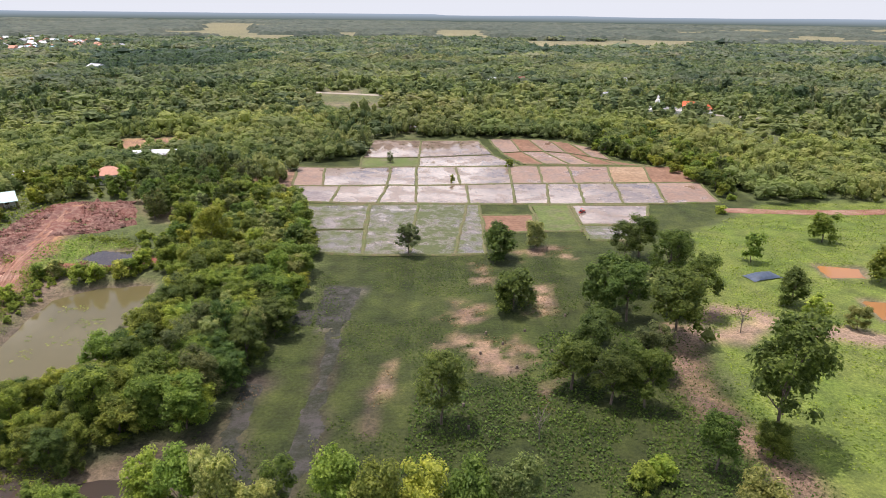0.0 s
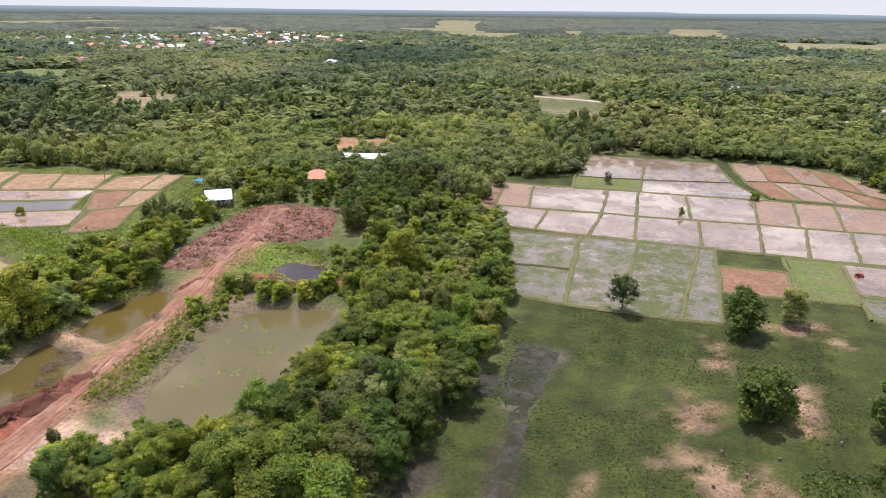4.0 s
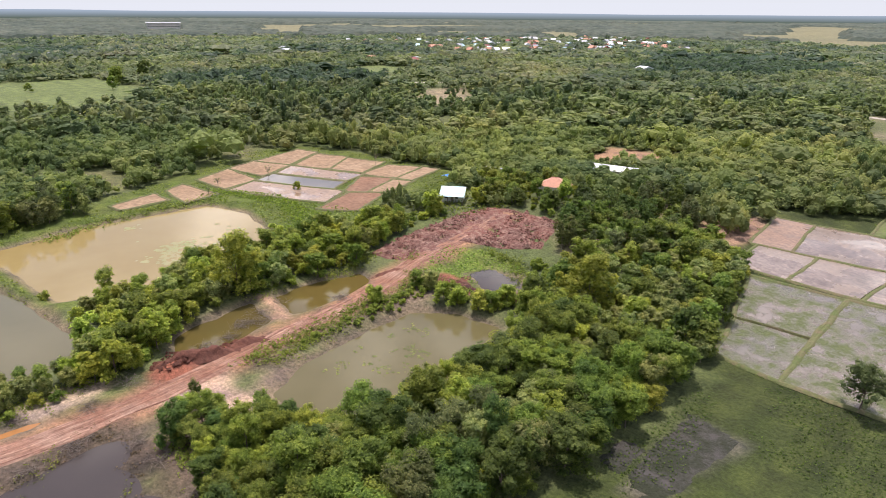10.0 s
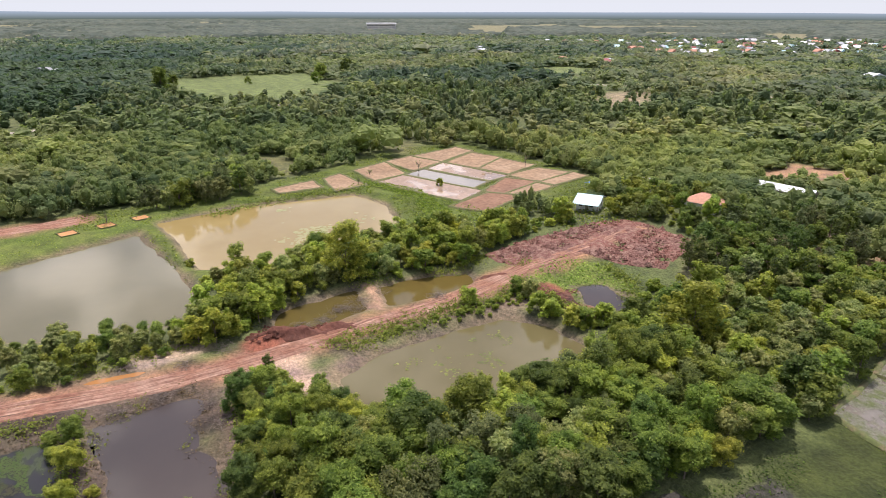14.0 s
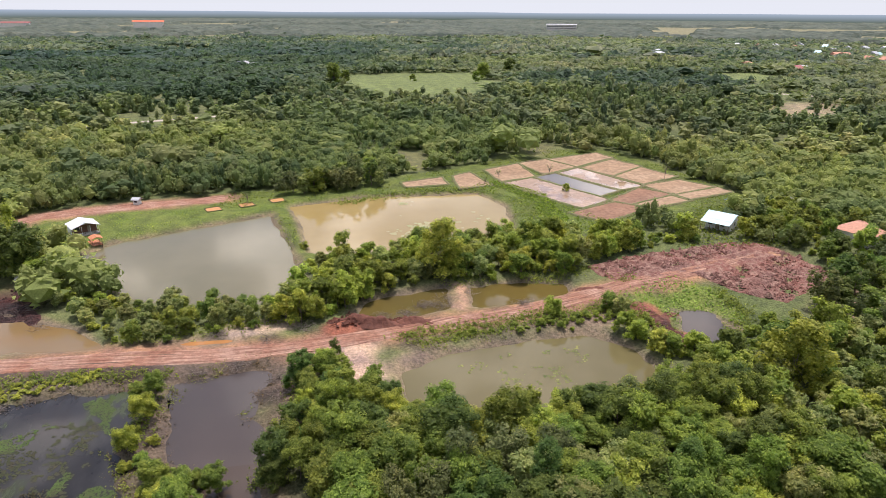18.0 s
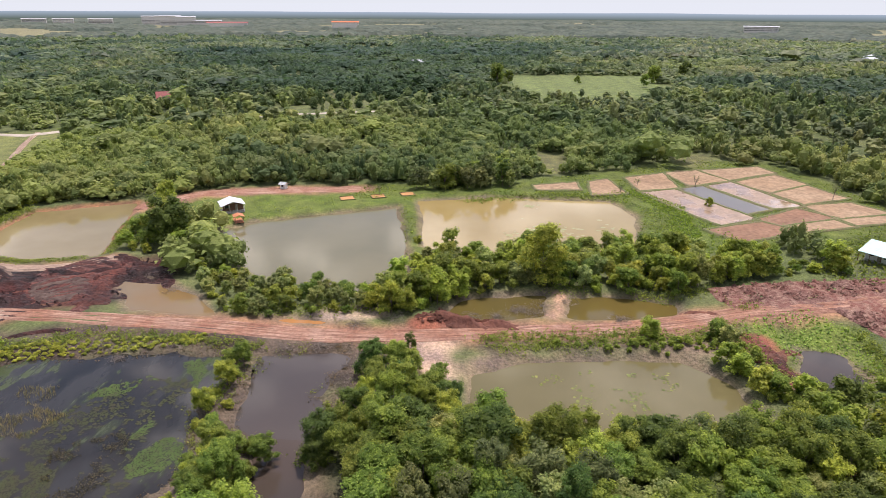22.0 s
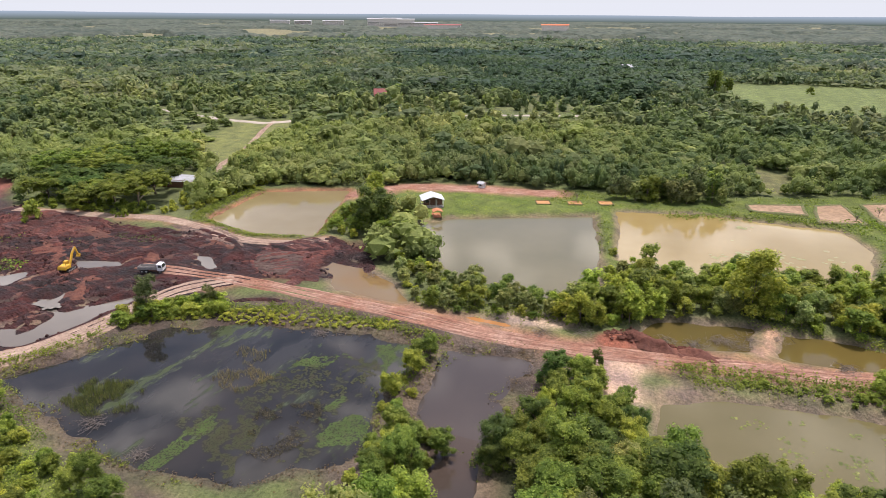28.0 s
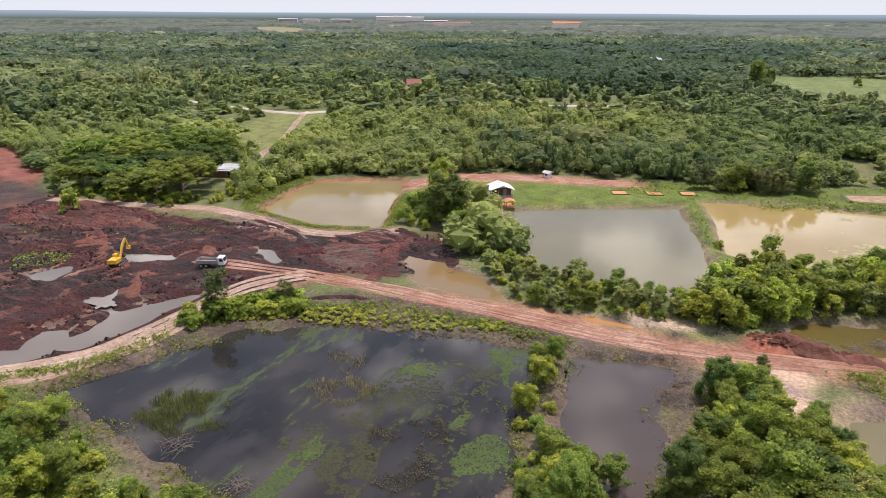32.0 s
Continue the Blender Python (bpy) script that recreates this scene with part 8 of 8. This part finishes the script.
while len(SMALL_HEAPS) < 22:
    hx, hy = _m.uniform(-110, -42), _m.uniform(-100, 8)
    pt = (np.array([hx]), np.array([hy]))
    clear = min(float(side(*pt, p)[0]) for p in DIG_POOLS + (CHANNEL, MUD_POOL))
    if float(side(*pt, DUG)[0]) < -3 and clear > 3 and min(float(from_line(*pt, q)[0]) for q in (MAIN_TRACK, SPUR_TRACK, SAND_TRACK)) > 6 and math.hypot(hx + 75, hy + 43) > 6 and math.hypot(hx + 83, hy + 24) > 6:
        SMALL_HEAPS.append((hx, hy, _m.uniform(2.0, 4.6), _m.uniform(0.9, 1.7), _m.uniform(0.4, 0.9), _m.uniform(30, 80), _m.choice((M_SPOIL, M_CHURN))))
for k, (x, y, w, d, h, a, mt) in enumerate(tuple(SMALL_HEAPS) + ((-100, -3, 9, 3, 0.7, 20, M_CHURN), (-104, -22, 10, 2.4, 0.7, 75, M_REDMUD), (-92, -35, 12, 2.4, 0.7, 60, M_REDMUD), (-84, -60, 14, 4, 0.9, 70, M_REDMUD), (-98, -60, 16, 3.5, 1.0, 80, M_REDMUD),
                                             (-70, -32, 10, 3.5, 0.9, 30, M_REDMUD), (-60, -45, 12, 4, 0.8, 10, M_CHURN), (-108, 6, 8, 2.4, 0.6, 110, M_CHURN), (-96, -14, 9, 2.5, 0.8, 10, M_CHURN), (-118, 4, 6, 2.4, 0.8, 60, M_CHURN),
                                             (-93, 84.5, 9, 3, 2.0, 75, M_REDMUD), (-92.5, 94, 6, 2.2, 1.0, 80, M_REDMUD), (-101, 134, 5, 2, 0.8, 70, M_REDMUD), (-84, 141, 8, 2, 0.9, 120, M_REDMUD))):
    n = 22
    u, v = (q.ravel() for q in np.meshgrid(np.linspace(-1, 1, n), np.linspace(-1, 1, n), indexing="ij"))
    ca, sa = math.cos(radians(a)), math.sin(radians(a))
    X, Y = x + u * w * ca - v * d * sa, y + u * w * sa + v * d * ca
    prof = np.clip(0.85 - np.sqrt(u ** 2 + v ** 2) + (rough(X, Y, 3.0, k) - 0.5) * 1.1, -0.25, 1)
    Z = height(X, Y) + prof * h * (0.55 + 0.9 * rough(X, Y, 2.2, k)) - 0.12 + (rough(X, Y, 1.2, 1) - 0.5) * 0.4 * (prof > 0)
    tagged(new("dirt_mound", mesh_of("dirt_mound", np.stack([X, Y, Z], 1), grid_faces(n, n), [mt])), "freshly dug mound of reddish earth", "mound", "dug mounds")
wx, wy = scatter([(-72, -70), (-76.5, -65), (-75.5, -55.6), (-71, -55.4), (-65, -61)], 0.9, 78)
weeds("patch_grass", (wx, wy), 0.5, L_WEED, "green grass on a mud bank", "grass", 10, 4, 0.4)
wx, wy = scatter([(-100, -56), (-104, -49.6), (-101.6, -40.5), (-97, -42.5), (-96.5, -51.5)], 1.0, 79)
weeds("patch_grass", (wx, wy), 0.5, L_DULL, "dull olive grass on mud", "grass", 11, 3, 0.3)


def berm(line, width, high, mat, label):
    """A pushed-up ridge of mud with a ragged crest."""
    c = smooth_line(line, 0.6)
    t = np.gradient(c, axis=0)
    t /= np.linalg.norm(t, axis=1, keepdims=True) + 1e-9
    v = np.linspace(-1, 1, 9)
    p = c[:, None] + np.stack([-t[:, 1], t[:, 0]], 1)[:, None] * (v[None, :, None] * width * (0.7 + 0.6 * wave(c[:, 0], c[:, 1], 3, 1))[:, None, None])
    x, y = p[..., 0].ravel(), p[..., 1].ravel()
    taper = np.repeat(np.clip(np.minimum(np.arange(len(c)), np.arange(len(c))[::-1]) / 5, 0, 1), 9)
    z = height(x, y) + high * taper * (1 - np.tile(np.abs(v), len(c)) ** 1.3) * (0.4 + 1.1 * rough(x, y, 1.6, 2)) - 0.12 + (rough(x, y, 0.9, 1) - 0.5) * 0.25 * taper
    tagged(new("mud_berm", mesh_of("mud_berm", np.stack([x, y, z], 1), grid_faces(len(c), 9), [mat])), label, "berm", "mud berms")


BERM_RED, BERM_DARK = "raw ridge of pushed red mud", "pushed-up ridge of dark mud"
for line, w, h, red in (([(-88, 9.4), (-95.8, 8.4), (-106, 6.8), (-118, 5)], 2.2, 1.1, 1), ([(-88.5, -9), (-94, -11.9), (-103.7, -17), (-109, -25.3), (-112, -38.5)], 1.6, 1.0, 0), ([(-105, -54.5), (-103.4, -38), (-98.6, -24)], 1.6, 1.1, 0),
                        ([(-60.5, -55), (-63, -48), (-69.3, -45)], 2.0, 1.0, 0), ([(-93.5, -55), (-87, -48), (-86, -40)], 1.8, 0.8, 1), ([(-65.7, -38), (-73, -36), (-79, -31)], 1.3, 0.7, 1), ([(-66, -40), (-73.5, -38.5), (-79, -34)], 1.1, 0.6, 1),
                        ([(-54.4, -36.6), (-58, -35.5), (-60, -38)], 1.4, 0.7, 1), ([(-110, -12.6), (-108.4, -2), (-113, 4.4)], 1.8, 1.2, 0), ([(-71.4, -71), (-77.8, -61), (-83, -55)], 1.6, 1.1, 0), ([(-76, -71), (-82, -62), (-89, -55)], 1.4, 1.0, 1),
                        ([(-76.4, 1.5), (-80.5, 7), (-82.2, 14)], 1.3, 0.8, 0), ([(-119.5, -2), (-115.5, 9.3), (-108, 18.8), (-101, 20)], 2.0, 0.9, 0), ([(-117, -4), (-112, 7), (-105, 15)], 1.6, 0.9, 0), ([(-98, -70), (-90, -66), (-86, -58)], 1.8, 1.0, 1),
                        ([(-100, -76), (-92, -73), (-88, -65)], 1.8, 1.0, 1), ([(-102, -84), (-95, -82), (-90, -76)], 2.0, 1.0, 1), ([(-56, -44), (-50, -41), (-46, -42)], 2.0, 0.8, 1), ([(-58, -50), (-52, -47), (-47, -48)], 2.0, 0.9, 0), ([(-101, -30), (-95, -32), (-89, -29)], 1.3, 0.7, 0),
                        ([(-103, -35), (-97, -38), (-92, -36)], 1.3, 0.7, 1), ([(-70, -27), (-76, -27.5), (-80, -29)], 1.2, 0.5, 1), ([(-66, -28.5), (-72, -30), (-77, -32)], 1.0, 0.5, 1), ([(-63, -42), (-68, -42.5), (-71, -40)], 1.4, 0.7, 0), ([(-89.4, 141.6), (-82.1, 142.1), (-76.0, 144.0), (-71.2, 147.1)], 2.4, 1.2, 1)):
    berm(line, w * 0.8, h * 0.6, M_SPOIL if red else M_CHURN, BERM_RED if red else BERM_DARK)


def clods(poly, spacing, seed, size, mat, label, cut=0.4, skip=()):
    """Loose lumps of earth on turned ground, as one mass."""
    rng = np.random.default_rng(seed)
    x, y = scatter(poly, spacing, seed, 0.5)
    ok = rough(x, y, 6, seed) > cut
    for p in skip:
        ok &= side(x, y, p) > 0.8
    for line in (MAIN_TRACK, SPUR_TRACK, SAND_TRACK):
        ok &= from_line(x, y, line) > 3.6
    x, y = x[ok], y[ok]
    n = len(x)
    V = np.array(((1, 0, 0), (0, 1, 0), (-1, 0, 0), (0, -1, 0), (0, 0, 0.9), (0, 0, -0.8)), float)
    F = np.array(((0, 1, 4), (1, 2, 4), (2, 3, 4), (3, 0, 4), (1, 0, 5), (2, 1, 5), (3, 2, 5), (0, 3, 5)))
    g, s = rng.uniform(0, 6.3, n), size * rng.lognormal(0, 0.45, n)
    P = np.empty((n, 6, 3))
    jx = V[None] * (1 + rng.uniform(-0.35, 0.35, (n, 6, 1)))
    P[..., 0] = x[:, None] + (jx[..., 0] * np.cos(g)[:, None] - jx[..., 1] * np.sin(g)[:, None] * 0.7) * s[:, None]
    P[..., 1] = y[:, None] + (jx[..., 0] * np.sin(g)[:, None] + jx[..., 1] * np.cos(g)[:, None] * 0.7) * s[:, None]
    P[..., 2] = (height(x, y) + 0.22)[:, None] + jx[..., 2] * s[:, None] * 0.8
    f = (F[None] + (np.arange(n) * 6)[:, None, None]).reshape(-1, 3)
    tagged(new("clods", mesh_of("clods", P.reshape(-1, 3), f, [mat], False)), label, "earth clods", kind="stuff")


clods(CLEARING, 0.85, 501, 0.36, M_CLOD, "loose reddish clods on the cleared ground", 0.35)
clods(DUG, 1.1, 502, 0.24, M_CHURN, "loose lumps of dark mud in the diggings", 0.5, DIG_POOLS + (CHANNEL, MUD_POOL))
clods([(-108, -91), (-107.5, -66), (-100, -58), (-92, -60), (-85, -80), (-86, -92), (-94, -103)], 1.0, 503, 0.38, M_SPOIL, "loose lumps of raw red earth", 0.3)
clods([(-90.5, 78), (-93, 94), (-97.5, 91), (-99, 82), (-95, 77)], 0.7, 504, 0.34, M_REDMUD, "loose lumps of red earth on the mound", 0.2)
